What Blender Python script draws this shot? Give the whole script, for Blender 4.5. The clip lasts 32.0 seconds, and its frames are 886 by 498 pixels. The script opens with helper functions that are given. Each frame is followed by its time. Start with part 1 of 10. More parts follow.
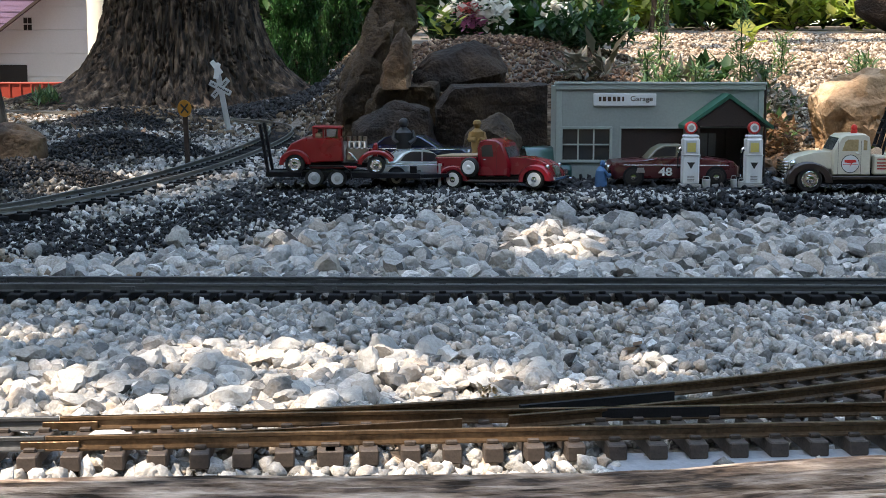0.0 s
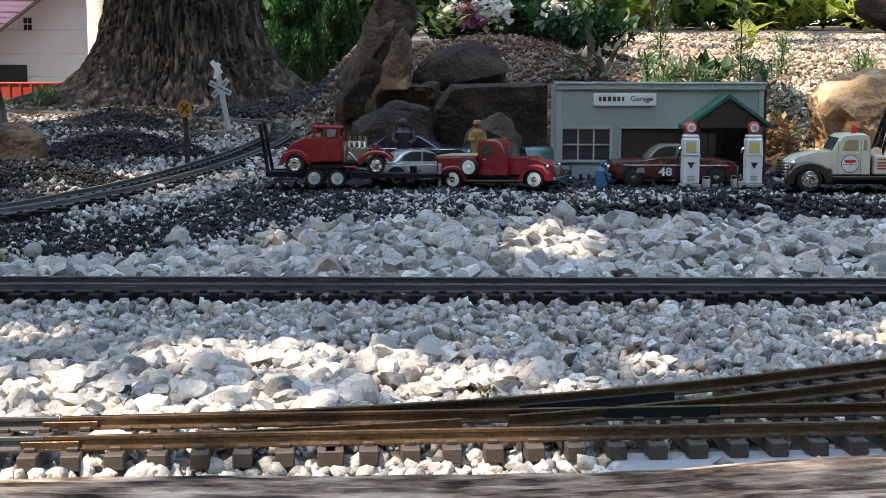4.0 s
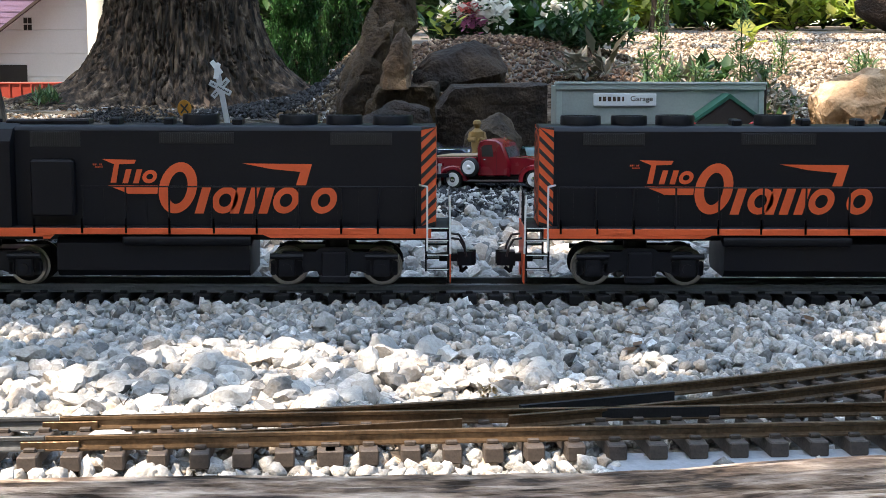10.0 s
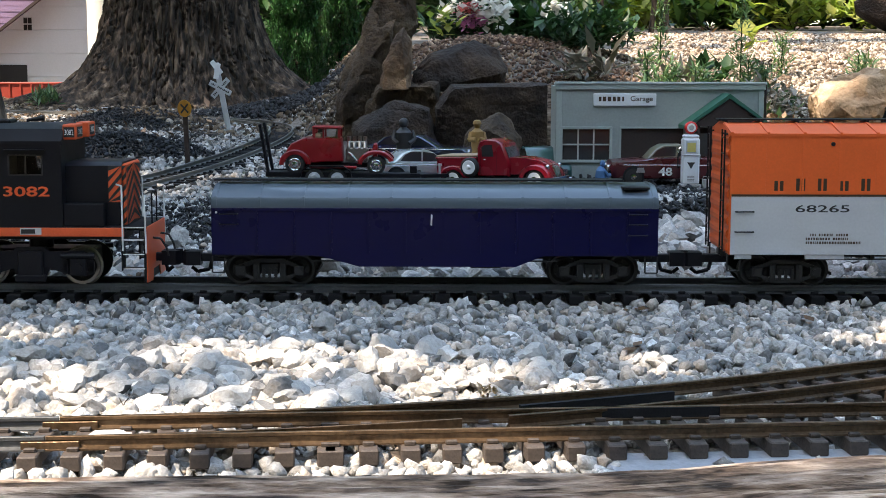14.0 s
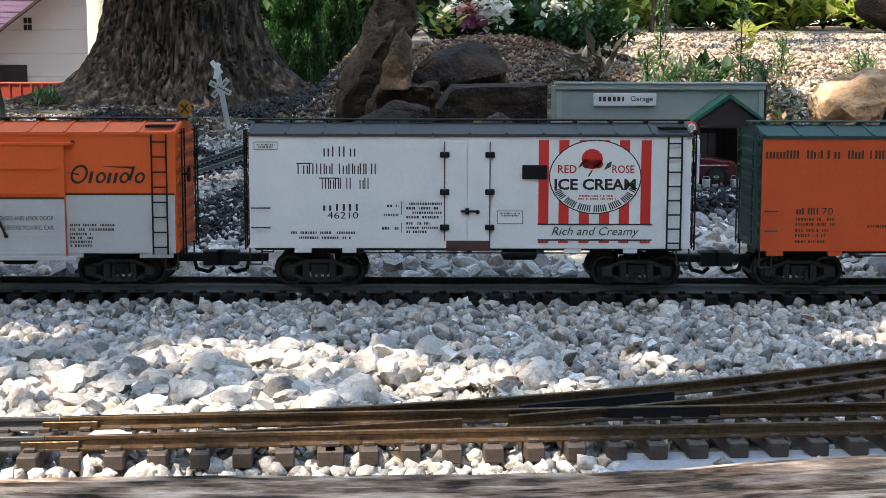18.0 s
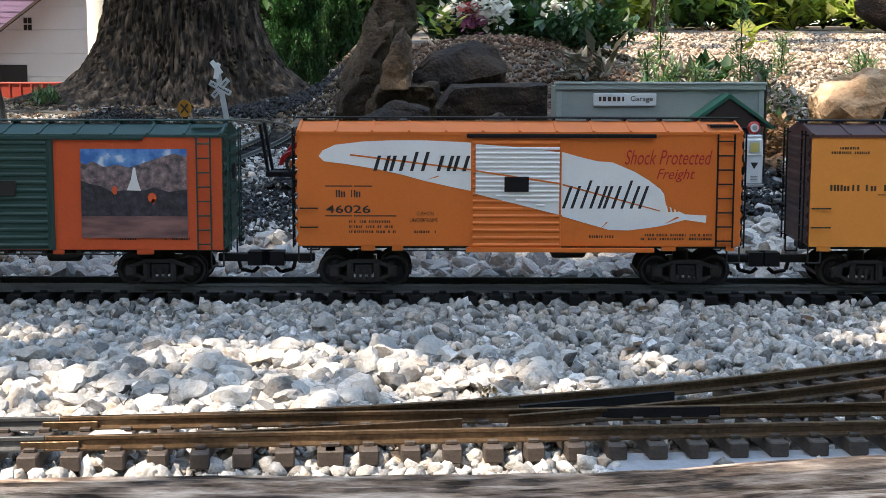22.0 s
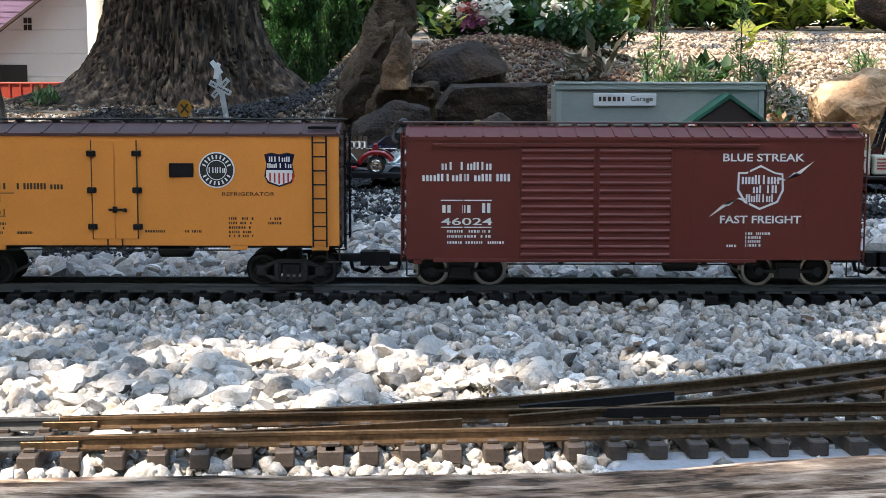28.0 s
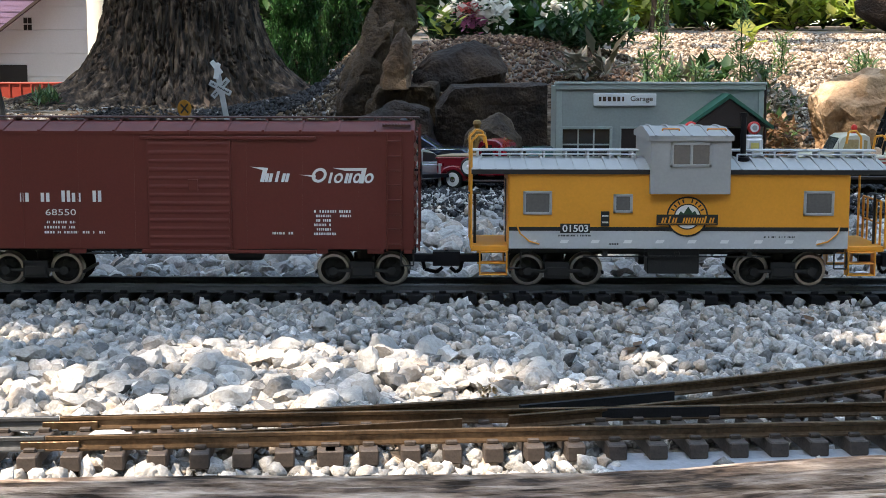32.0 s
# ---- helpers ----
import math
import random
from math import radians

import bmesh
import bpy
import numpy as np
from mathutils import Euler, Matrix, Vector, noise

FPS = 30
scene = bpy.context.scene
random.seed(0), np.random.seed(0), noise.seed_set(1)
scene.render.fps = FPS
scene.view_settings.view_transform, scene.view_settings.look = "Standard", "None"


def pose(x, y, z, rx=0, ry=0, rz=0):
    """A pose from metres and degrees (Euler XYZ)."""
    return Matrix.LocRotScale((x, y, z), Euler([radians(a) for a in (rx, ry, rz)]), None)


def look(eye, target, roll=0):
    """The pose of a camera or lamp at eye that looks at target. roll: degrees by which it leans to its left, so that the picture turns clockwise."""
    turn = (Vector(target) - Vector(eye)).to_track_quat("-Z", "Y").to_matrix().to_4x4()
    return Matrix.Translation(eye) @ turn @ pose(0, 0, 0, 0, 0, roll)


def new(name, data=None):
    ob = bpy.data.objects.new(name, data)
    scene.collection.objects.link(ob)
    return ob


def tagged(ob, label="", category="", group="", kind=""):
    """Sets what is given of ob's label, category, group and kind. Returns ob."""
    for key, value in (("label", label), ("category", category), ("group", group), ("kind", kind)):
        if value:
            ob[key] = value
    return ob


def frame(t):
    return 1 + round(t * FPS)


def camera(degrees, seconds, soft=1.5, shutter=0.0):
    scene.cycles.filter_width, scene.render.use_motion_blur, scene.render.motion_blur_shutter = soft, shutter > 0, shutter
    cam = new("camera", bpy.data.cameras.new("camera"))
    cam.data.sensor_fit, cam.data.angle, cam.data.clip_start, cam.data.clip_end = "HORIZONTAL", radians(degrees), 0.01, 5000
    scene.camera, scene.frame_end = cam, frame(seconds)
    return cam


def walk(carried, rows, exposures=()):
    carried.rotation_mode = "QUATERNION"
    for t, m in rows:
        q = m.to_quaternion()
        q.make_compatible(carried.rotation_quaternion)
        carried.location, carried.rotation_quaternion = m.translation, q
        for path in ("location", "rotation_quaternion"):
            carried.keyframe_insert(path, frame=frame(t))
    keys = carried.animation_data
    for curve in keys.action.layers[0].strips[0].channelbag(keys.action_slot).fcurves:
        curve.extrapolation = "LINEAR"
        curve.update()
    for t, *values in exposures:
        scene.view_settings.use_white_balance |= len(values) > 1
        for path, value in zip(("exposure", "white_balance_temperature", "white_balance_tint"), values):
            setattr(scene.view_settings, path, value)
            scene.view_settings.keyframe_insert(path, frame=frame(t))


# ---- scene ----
cam = camera(33.69, 32.0, soft=0.8)
EYE = (0.0, 0.0, 0.2205)
VIEW = look(EYE, (0.0, 2.59, 0.2205 - 0.336), roll=0.12)
walk(cam, [(0.0, VIEW), (32.0, VIEW)], [(0.0, 2.42, 7500, 3), (6.0, 2.5, 7500, 3), (9.0, 2.78, 7500, 3), (11.5, 2.78, 7500, 3), (14.0, 2.66, 7500, 3), (17.0, 2.52, 7500, 3), (24.0, 2.54, 7500, 3), (28.0, 2.66, 7500, 3), (32.0, 2.54, 7500, 3)])

# ---- light ----
SUN_TO = Vector((-0.42, -0.30, 0.86)).normalized()
world = bpy.data.worlds.new("sky")
scene.world = world
world.use_nodes = True
wn = world.node_tree.nodes
sky = wn.new("ShaderNodeTexSky")
sky.sky_type = "NISHITA"
sky.sun_disc = False
sky.sun_elevation = math.asin(SUN_TO.z)
sky.sun_rotation = math.atan2(SUN_TO.x, SUN_TO.y)
wn["Background"].inputs["Strength"].default_value = 0.15
world.node_tree.links.new(sky.outputs[0], wn["Background"].inputs["Color"])
sun_data = bpy.data.lights.new("sun", "SUN")
sun_data.energy, sun_data.angle, sun_data.color = 2.0, radians(0.53), (1.0, 0.855, 0.79)
sun = new("sun", sun_data)
sun.matrix_world = look((0, 0, 6), Vector((0, 0, 6)) - SUN_TO)


# ---- materials ----
def ramp_colours(ramp, stops):
    els = ramp.color_ramp.elements
    while len(els) < len(stops):
        els.new(0.5)
    for e, (p, c) in zip(els, stops):
        e.position, e.color = p, (*c, 1)


def mat(name, colour, rough=0.5, metal=0.0, vary=0.15, scale=30.0, grain=400.0, bump=0.1, stops=None, by="", dirt=0.0, spec=0.5, coat=0.0, stretch=(1, 1, 1)):
    """Colour with variation at two scales, fine relief, and per-piece variation where by is 'island' or 'object'."""
    m = bpy.data.materials.new(name)
    m.use_nodes = True
    n, l = m.node_tree.nodes, m.node_tree.links
    b = n["Principled BSDF"]
    tc = n.new("ShaderNodeTexCoord")
    mp = n.new("ShaderNodeMapping")
    mp.inputs["Scale"].default_value = stretch
    l.new(tc.outputs["Object"], mp.inputs["Vector"])
    big, fine = n.new("ShaderNodeTexNoise"), n.new("ShaderNodeTexNoise")
    big.inputs["Scale"].default_value, fine.inputs["Scale"].default_value = scale, grain
    big.inputs["Detail"].default_value, fine.inputs["Detail"].default_value = 5, 3
    l.new(mp.outputs[0], big.inputs["Vector"])
    l.new(mp.outputs[0], fine.inputs["Vector"])
    if stops:
        ramp = n.new("ShaderNodeValToRGB")
        ramp_colours(ramp, stops)
        if by == "island":
            src = n.new("ShaderNodeNewGeometry").outputs["Random Per Island"]
        elif by == "object":
            src = n.new("ShaderNodeObjectInfo").outputs["Random"]
        else:
            src = big.outputs["Fac"]
        l.new(src, ramp.inputs["Fac"])
        base = ramp.outputs["Color"]
    else:
        rgb = n.new("ShaderNodeRGB")
        rgb.outputs[0].default_value = (*colour, 1)
        base = rgb.outputs[0]
    mixed = n.new("ShaderNodeMath")
    mixed.operation = "ADD"
    l.new(big.outputs["Fac"], mixed.inputs[0])
    l.new(fine.outputs["Fac"], mixed.inputs[1])
    span = n.new("ShaderNodeMapRange")
    span.inputs["From Min"].default_value, span.inputs["From Max"].default_value = 0.6, 1.4
    span.inputs["To Min"].default_value, span.inputs["To Max"].default_value = 1 - vary, 1 + vary
    l.new(mixed.outputs[0], span.inputs["Value"])
    mul = n.new("ShaderNodeMix")
    mul.data_type, mul.blend_type = "RGBA", "MULTIPLY"
    mul.inputs["Factor"].default_value = 1
    l.new(base, mul.inputs["A"])
    l.new(span.outputs[0], mul.inputs["B"])
    out = mul.outputs["Result"]
    if dirt:
        dn = n.new("ShaderNodeTexNoise")
        dn.inputs["Scale"].default_value, dn.inputs["Detail"].default_value = scale * 2.3, 6
        l.new(tc.outputs["Object"], dn.inputs["Vector"])
        dr = n.new("ShaderNodeMapRange")
        dr.inputs["From Min"].default_value, dr.inputs["From Max"].default_value = 0.52, 0.75
        dr.inputs["To Max"].default_value = dirt
        l.new(dn.outputs["Fac"], dr.inputs["Value"])
        dm = n.new("ShaderNodeMix")
        dm.data_type = "RGBA"
        l.new(dr.outputs[0], dm.inputs["Factor"])
        l.new(out, dm.inputs["A"])
        dm.inputs["B"].default_value = (0.16, 0.12, 0.08, 1)
        out = dm.outputs["Result"]
    l.new(out, b.inputs["Base Color"])
    rr = n.new("ShaderNodeMapRange")
    rr.inputs["To Min"].default_value, rr.inputs["To Max"].default_value = max(0.02, rough - 0.12), min(1, rough + 0.12)
    l.new(big.outputs["Fac"], rr.inputs["Value"])
    l.new(rr.outputs[0], b.inputs["Roughness"])
    b.inputs["Metallic"].default_value = metal
    b.inputs["Specular IOR Level"].default_value = spec
    if coat:
        b.inputs["Coat Weight"].default_value = coat
        b.inputs["Coat Roughness"].default_value = 0.08
    if bump:
        bp = n.new("ShaderNodeBump")
        bp.inputs["Strength"].default_value = bump
        bp.inputs["Distance"].default_value = 1.0 / grain
        l.new(mixed.outputs[0], bp.inputs["Height"])
        l.new(bp.outputs[0], b.inputs["Normal"])
    return m


def leafmat(name, stops, rough=0.45, through_it=0.35):
    m = mat(name, (0, 0, 0), rough, vary=0.2, scale=12, grain=120, bump=0.05, stops=stops, by="island")
    n, l = m.node_tree.nodes, m.node_tree.links
    b = n["Principled BSDF"]
    tr = n.new("ShaderNodeBsdfTranslucent")
    mix = n.new("ShaderNodeMixShader")
    mix.inputs[0].default_value = through_it
    l.new(b.inputs["Base Color"].links[0].from_socket, tr.inputs["Color"])
    l.new(b.outputs[0], mix.inputs[1])
    l.new(tr.outputs[0], mix.inputs[2])
    l.new(mix.outputs[0], n["Material Output"].inputs["Surface"])
    return m


M = {}
M["limestone"] = mat("limestone", (0, 0, 0), 0.88, vary=0.42, scale=110, grain=380, bump=0.6, by="island", dirt=0.4,
                     stops=[(0, (0.10, 0.10, 0.10)), (0.14, (0.24, 0.24, 0.235)), (0.6, (0.42, 0.415, 0.40)), (0.78, (0.38, 0.32, 0.265)), (1, (0.68, 0.67, 0.655))])
M["limestone_one"] = mat("limestone_single", (0, 0, 0), 0.88, vary=0.24, scale=2.0, grain=6, bump=0.22, by="object", dirt=0.22,
                         stops=[(0, (0.33, 0.33, 0.32)), (0.4, (0.43, 0.425, 0.41)), (0.7, (0.43, 0.38, 0.33)), (1, (0.60, 0.59, 0.57))])
M["black_chip"] = mat("black_chip", (0, 0, 0), 0.55, vary=0.35, scale=80, grain=700, bump=0.4, by="island",
                      spec=0.3,
                      stops=[(0, (0.005, 0.0055, 0.007)), (0.8, (0.012, 0.013, 0.017)), (0.96, (0.03, 0.03, 0.034)), (1, (0.25, 0.24, 0.23))])
M["mixed_chip"] = mat("mixed_chip", (0, 0, 0), 0.6, vary=0.35, scale=80, grain=700, bump=0.4, by="island",
                      stops=[(0, (0.012, 0.013, 0.016)), (0.52, (0.016, 0.017, 0.02)), (0.56, (0.3, 0.3, 0.29)), (0.75, (0.46, 0.45, 0.43)), (1, (0.6, 0.58, 0.55))])
M["dark_chip"] = mat("dark_mixed_chip", (0, 0, 0), 0.65, vary=0.35, scale=80, grain=700, bump=0.4, by="island",
                     stops=[(0, (0.012, 0.012, 0.014)), (0.60, (0.03, 0.027, 0.024)), (0.68, (0.16, 0.14, 0.115)), (0.85, (0.3, 0.285, 0.26)), (1, (0.45, 0.44, 0.42))])
M["pea_gravel"] = mat("pea_gravel", (0, 0, 0), 0.8, vary=0.25, scale=50, grain=400, bump=0.3, by="island",
                      stops=[(0, (0.04, 0.02, 0.011)), (0.35, (0.11, 0.058, 0.035)), (0.7, (0.19, 0.11, 0.068)), (1, (0.42, 0.3, 0.2))])
M["path_gravel"] = mat("path_gravel", (0, 0, 0), 0.85, vary=0.25, scale=50, grain=400, bump=0.3, by="island",
                       stops=[(0, (0.07, 0.042, 0.026)), (0.3, (0.2, 0.145, 0.1)), (0.6, (0.35, 0.285, 0.22)), (1, (0.58, 0.52, 0.44))])
M["mulch"] = mat("mulch", (0, 0, 0), 0.9, vary=0.3, scale=40, grain=300, bump=0.3, by="island",
                 stops=[(0, (0.025, 0.016, 0.010)), (0.5, (0.075, 0.05, 0.03)), (0.85, (0.17, 0.125, 0.08)), (1, (0.33, 0.28, 0.22))])
M["soil"] = mat("soil", (0, 0, 0), 0.95, vary=0.4, scale=6, grain=120, bump=0.8,
                stops=[(0.3, (0.07, 0.055, 0.045)), (0.55, (0.14, 0.12, 0.1)), (0.8, (0.2, 0.18, 0.16))])
M["rail"] = mat("weathered_rail", (0.13, 0.085, 0.05), 0.34, 0.75, vary=0.6, scale=25, grain=300, bump=0.15)
M["rail_grey"] = mat("dull_grey_rail", (0.10, 0.105, 0.11), 0.45, 0.5, vary=0.25, scale=20, grain=300, bump=0.12)
# paler grey stands in for light caught on the loop's rails
M["rail_pale"] = mat("pale_worn_rail", (0.22, 0.215, 0.2), 0.4, 0.5, vary=0.25, scale=20, grain=300, bump=0.12)
M["tie"] = mat("brown_plastic_tie", (0.06, 0.046, 0.038), 0.7, vary=0.35, scale=40, grain=500, bump=0.25, dirt=0.3)
M["tie_black"] = mat("black_plastic_tie", (0.008, 0.008, 0.0095), 0.75, vary=0.3, scale=40, grain=500, bump=0.2, spec=0.25)
M["black"] = mat("satin_black", (0.0075, 0.0075, 0.0105), 0.45, vary=0.2, scale=30, grain=500, bump=0.03, spec=0.22)
M["truckblack"] = mat("truck_black", (0.014, 0.013, 0.013), 0.6, vary=0.3, scale=60, grain=600, bump=0.08)
M["steel"] = mat("wheel_steel", (0.34, 0.31, 0.27), 0.32, 1.0, vary=0.2, scale=60, grain=500, bump=0.03)
M["orange"] = mat("loco_orange", (0.72, 0.105, 0.03), 0.5, vary=0.08, scale=30, grain=500, bump=0.03)
M["white"] = mat("white_paint", (0.75, 0.76, 0.76), 0.45, vary=0.06, scale=25, grain=400, bump=0.03)
M["bark"] = mat("bark", (0, 0, 0), 0.95, vary=0.6, scale=48, grain=120, bump=1.0, stretch=(1, 1, 0.2),
                stops=[(0.34, (0.010, 0.006, 0.003)), (0.46, (0.034, 0.021, 0.012)), (0.58, (0.08, 0.052, 0.033)), (0.75, (0.19, 0.14, 0.098))])
M["sandstone"] = mat("brown_sandstone", (0, 0, 0), 0.85, vary=0.5, scale=14, grain=130, bump=1.0,
                     stops=[(0.32, (0.009, 0.0045, 0.0025)), (0.5, (0.026, 0.014, 0.008)), (0.75, (0.07, 0.044, 0.026))])
M["slabstone"] = mat("weathered_brown_sandstone", (0, 0, 0), 0.88, vary=0.45, scale=11, grain=160, bump=0.9,
                     stops=[(0.3, (0.024, 0.013, 0.006)), (0.5, (0.068, 0.042, 0.022)), (0.75, (0.15, 0.105, 0.06))])
M["tanstone"] = mat("tan_sandstone", (0, 0, 0), 0.85, vary=0.25, scale=9, grain=100, bump=0.6,
                    stops=[(0.3, (0.24, 0.13, 0.06)), (0.5, (0.44, 0.29, 0.17)), (0.75, (0.56, 0.42, 0.30))])
M["rust_stone"] = mat("rusty_sandstone", (0, 0, 0), 0.85, vary=0.35, scale=14, grain=120, bump=0.8,
                      stops=[(0.3, (0.06, 0.035, 0.02)), (0.5, (0.15, 0.085, 0.045)), (0.75, (0.26, 0.16, 0.09))])
M["timber"] = mat("weathered_timber", (0, 0, 0), 0.9, vary=0.5, scale=150, grain=520, bump=1.0, stretch=(0.2, 1, 1),
                  stops=[(0.37, (0.04, 0.026, 0.018)), (0.48, (0.21, 0.145, 0.105)), (0.62, (0.43, 0.335, 0.265))])


# ---- mesh tools ----
class Shape:
    """Collects vertices and faces of one mesh."""

    def __init__(self):
        self.v, self.f = [], []

    def add(self, vs, fs):
        k = len(self.v)
        self.v += [tuple(p) for p in vs]
        self.f += [tuple(i + k for i in f) for f in fs]
        return self

    def box(self, x0, x1, y0, y1, z0, z1, c=0.0):
        lo, hi = (min(x0, x1), min(y0, y1), min(z0, z1)), (max(x0, x1), max(y0, y1), max(z0, z1))
        if c <= 0:
            vs = [(x, y, z) for x in (lo[0], hi[0]) for y in (lo[1], hi[1]) for z in (lo[2], hi[2])]
            return self.add(vs, [(0, 1, 3, 2), (4, 6, 7, 5), (0, 4, 5, 1), (2, 3, 7, 6), (0, 2, 6, 4), (1, 5, 7, 3)])
        c = min(c, *[(h - l) * 0.45 for l, h in zip(lo, hi)])
        vs, ix = [], {}
        for sx in (0, 1):
            for sy in (0, 1):
                for sz in (0, 1):
                    corner = [(lo, hi)[s][i] for i, s in enumerate((sx, sy, sz))]
                    inner = [p + (c, -c)[s] for p, s in zip(corner, (sx, sy, sz))]
                    for a in range(3):
                        q = list(inner)
                        q[a] = corner[a]
                        ix[sx, sy, sz, a] = len(vs)
                        vs.append(q)
        fs = []
        for a in range(3):
            u, w = [i for i in range(3) if i != a]
            for s in (0, 1):
                q = []
                for su, sw in ((0, 0), (1, 0), (1, 1), (0, 1)):
                    k = [0, 0, 0]
                    k[a], k[u], k[w] = s, su, sw
                    q.append(ix[(*k, a)])
                fs.append(q)
            for su in (0, 1):
                for sw in (0, 1):
                    k0, k1 = [0, 0, 0], [0, 0, 0]
                    k0[u], k0[w], k1[u], k1[w] = su, sw, su, sw
                    k1[a] = 1
                    fs.append((ix[(*k0, u)], ix[(*k0, w)], ix[(*k1, w)], ix[(*k1, u)]))
        for sx in (0, 1):
            for sy in (0, 1):
                for sz in (0, 1):
                    fs.append([ix[sx, sy, sz, a] for a in range(3)])
        return self.add(vs, fs)

    def cyl(self, a, b, r, n=12, r2=None):
        a, b = Vector(a), Vector(b)
        r2 = r if r2 is None else r2
        d = (b - a).normalized()
        u = d.orthogonal().normalized()
        w = d.cross(u)
        vs = []
        for p, q in ((a, r), (b, r2)):
            vs += [p + (u * math.cos(2 * math.pi * i / n) + w * math.sin(2 * math.pi * i / n)) * q for i in range(n)]
        fs = [(i, (i + 1) % n, n + (i + 1) % n, n + i) for i in range(n)] + [tuple(range(n)), tuple(range(n, 2 * n))]
        return self.add(vs, fs)

    def tube(self, pts, r, n=6):
        for a, b in zip(pts, pts[1:]):
            self.cyl(a, b, r, n)
        return self

    def pipe(self, pts, r, n=8):
        """One connected tube along points."""
        pts = [Vector(p) for p in pts]
        vs, fs = [], []
        for i, p in enumerate(pts):
            d = (pts[min(i + 1, len(pts) - 1)] - pts[max(i - 1, 0)]).normalized()
            u = d.cross(Vector((0.31, 0.95, 0.05))).normalized()
            w = d.cross(u)
            vs += [p + (u * math.cos(2 * math.pi * k / n) + w * math.sin(2 * math.pi * k / n)) * r for k in range(n)]
        for i in range(len(pts) - 1):
            fs += [(i * n + k, i * n + (k + 1) % n, (i + 1) * n + (k + 1) % n, (i + 1) * n + k) for k in range(n)]
        return self.add(vs, fs + [tuple(range(n)), tuple(range((len(pts) - 1) * n, len(pts) * n))])

    def prism(self, pts, lo, hi, axis="y"):
        """Polygon in the plane across the axis, drawn out from lo to hi. Points are (x, z) for y, (y, z) for x, (x, y) for z."""
        put = {"y": lambda p, d: (p[0], d, p[1]), "x": lambda p, d: (d, p[0], p[1]), "z": lambda p, d: (p[0], p[1], d)}[axis]
        n = len(pts)
        vs = [put(p, lo) for p in pts] + [put(p, hi) for p in pts]
        fs = [(i, (i + 1) % n, n + (i + 1) % n, n + i) for i in range(n)] + [tuple(range(n)), tuple(range(n, 2 * n))]
        return self.add(vs, fs)

    def lathe(self, prof, c, axis="z", n=20):
        """Profile of (radius, height) turned round an axis through c."""
        vs = []
        for r, h in prof:
            for i in range(n):
                a = 2 * math.pi * i / n
                p = {"z": (r * math.cos(a), r * math.sin(a), h), "y": (r * math.cos(a), h, r * math.sin(a)), "x": (h, r * math.cos(a), r * math.sin(a))}[axis]
                vs.append((c[0] + p[0], c[1] + p[1], c[2] + p[2]))
        fs = []
        for k in range(len(prof) - 1):
            fs += [(k * n + i, k * n + (i + 1) % n, (k + 1) * n + (i + 1) % n, (k + 1) * n + i) for i in range(n)]
        fs += [tuple(range(n)), tuple(range((len(prof) - 1) * n, len(prof) * n))]
        return self.add(vs, fs)

    def ball(self, c, r, n=12, squash=(1, 1, 1)):
        m = n // 2
        vs, fs = [], []
        for j in range(m + 1):
            th = math.pi * j / m
            for i in range(n):
                ph = 2 * math.pi * i / n
                vs.append((c[0] + r * squash[0] * math.sin(th) * math.cos(ph), c[1] + r * squash[1] * math.sin(th) * math.sin(ph), c[2] + r * squash[2] * math.cos(th)))
        for j in range(m):
            fs += [(j * n + i, j * n + (i + 1) % n, (j + 1) * n + (i + 1) % n, (j + 1) * n + i) for i in range(n)]
        return self.add(vs, fs)

    def moved(self, m):
        self.v = [tuple(m @ Vector(p)) for p in self.v]
        return self


def part(name, shape, material, parent=None, label="", smooth=35, at=None):
    me = bpy.data.meshes.new(name)
    bm = bmesh.new()
    vs = [bm.verts.new(p) for p in shape.v]
    for f in shape.f:
        try:
            bm.faces.new([vs[i] for i in f])
        except ValueError:
            pass
    bmesh.ops.remove_doubles(bm, verts=bm.verts, dist=1e-6)
    bmesh.ops.recalc_face_normals(bm, faces=bm.faces)
    bm.to_mesh(me)
    bm.free()
    if smooth:
        me.polygons.foreach_set("use_smooth", [True] * len(me.polygons))
        me.set_sharp_from_angle(angle=radians(smooth))
    me.materials.append(M[material] if isinstance(material, str) else material)
    ob = new(name, me)
    ob.parent = parent
    if at is not None:
        ob.matrix_basis = at
    if label:
        ob["label"] = label
    return ob


def share(ob, m, parent=None):
    """Another object on the same mesh."""
    o = new(ob.name.split(".")[0], ob.data)
    o.parent = ob.parent if parent is None else parent
    o.matrix_basis = m
    if "label" in ob:
        o["label"] = ob["label"]
    return o


def thing(name, label, category, group="", m=None):
    ob = new(name)
    ob.empty_display_size = 0.02
    if m is not None:
        ob.matrix_basis = m
    return tagged(ob, label, category, group)


def fast_mesh(name, verts, faces, material, smooth=False, sharp=0):
    """Big joined meshes from arrays; all faces have the same number of corners."""
    me = bpy.data.meshes.new(name)
    k = faces.shape[1]
    me.vertices.add(len(verts))
    me.vertices.foreach_set("co", verts.astype(np.float32).ravel())
    me.loops.add(faces.size)
    me.loops.foreach_set("vertex_index", faces.astype(np.int32).ravel())
    me.polygons.add(len(faces))
    me.polygons.foreach_set("loop_start", np.arange(0, faces.size, k, dtype=np.int32))
    me.update(calc_edges=True)
    if smooth:
        me.polygons.foreach_set("use_smooth", np.ones(len(faces), dtype=bool))
    if sharp:
        me.set_sharp_from_angle(angle=radians(sharp))
    me.materials.append(M[material] if isinstance(material, str) else material)
    return new(name, me)


rng = np.random.default_rng(7)


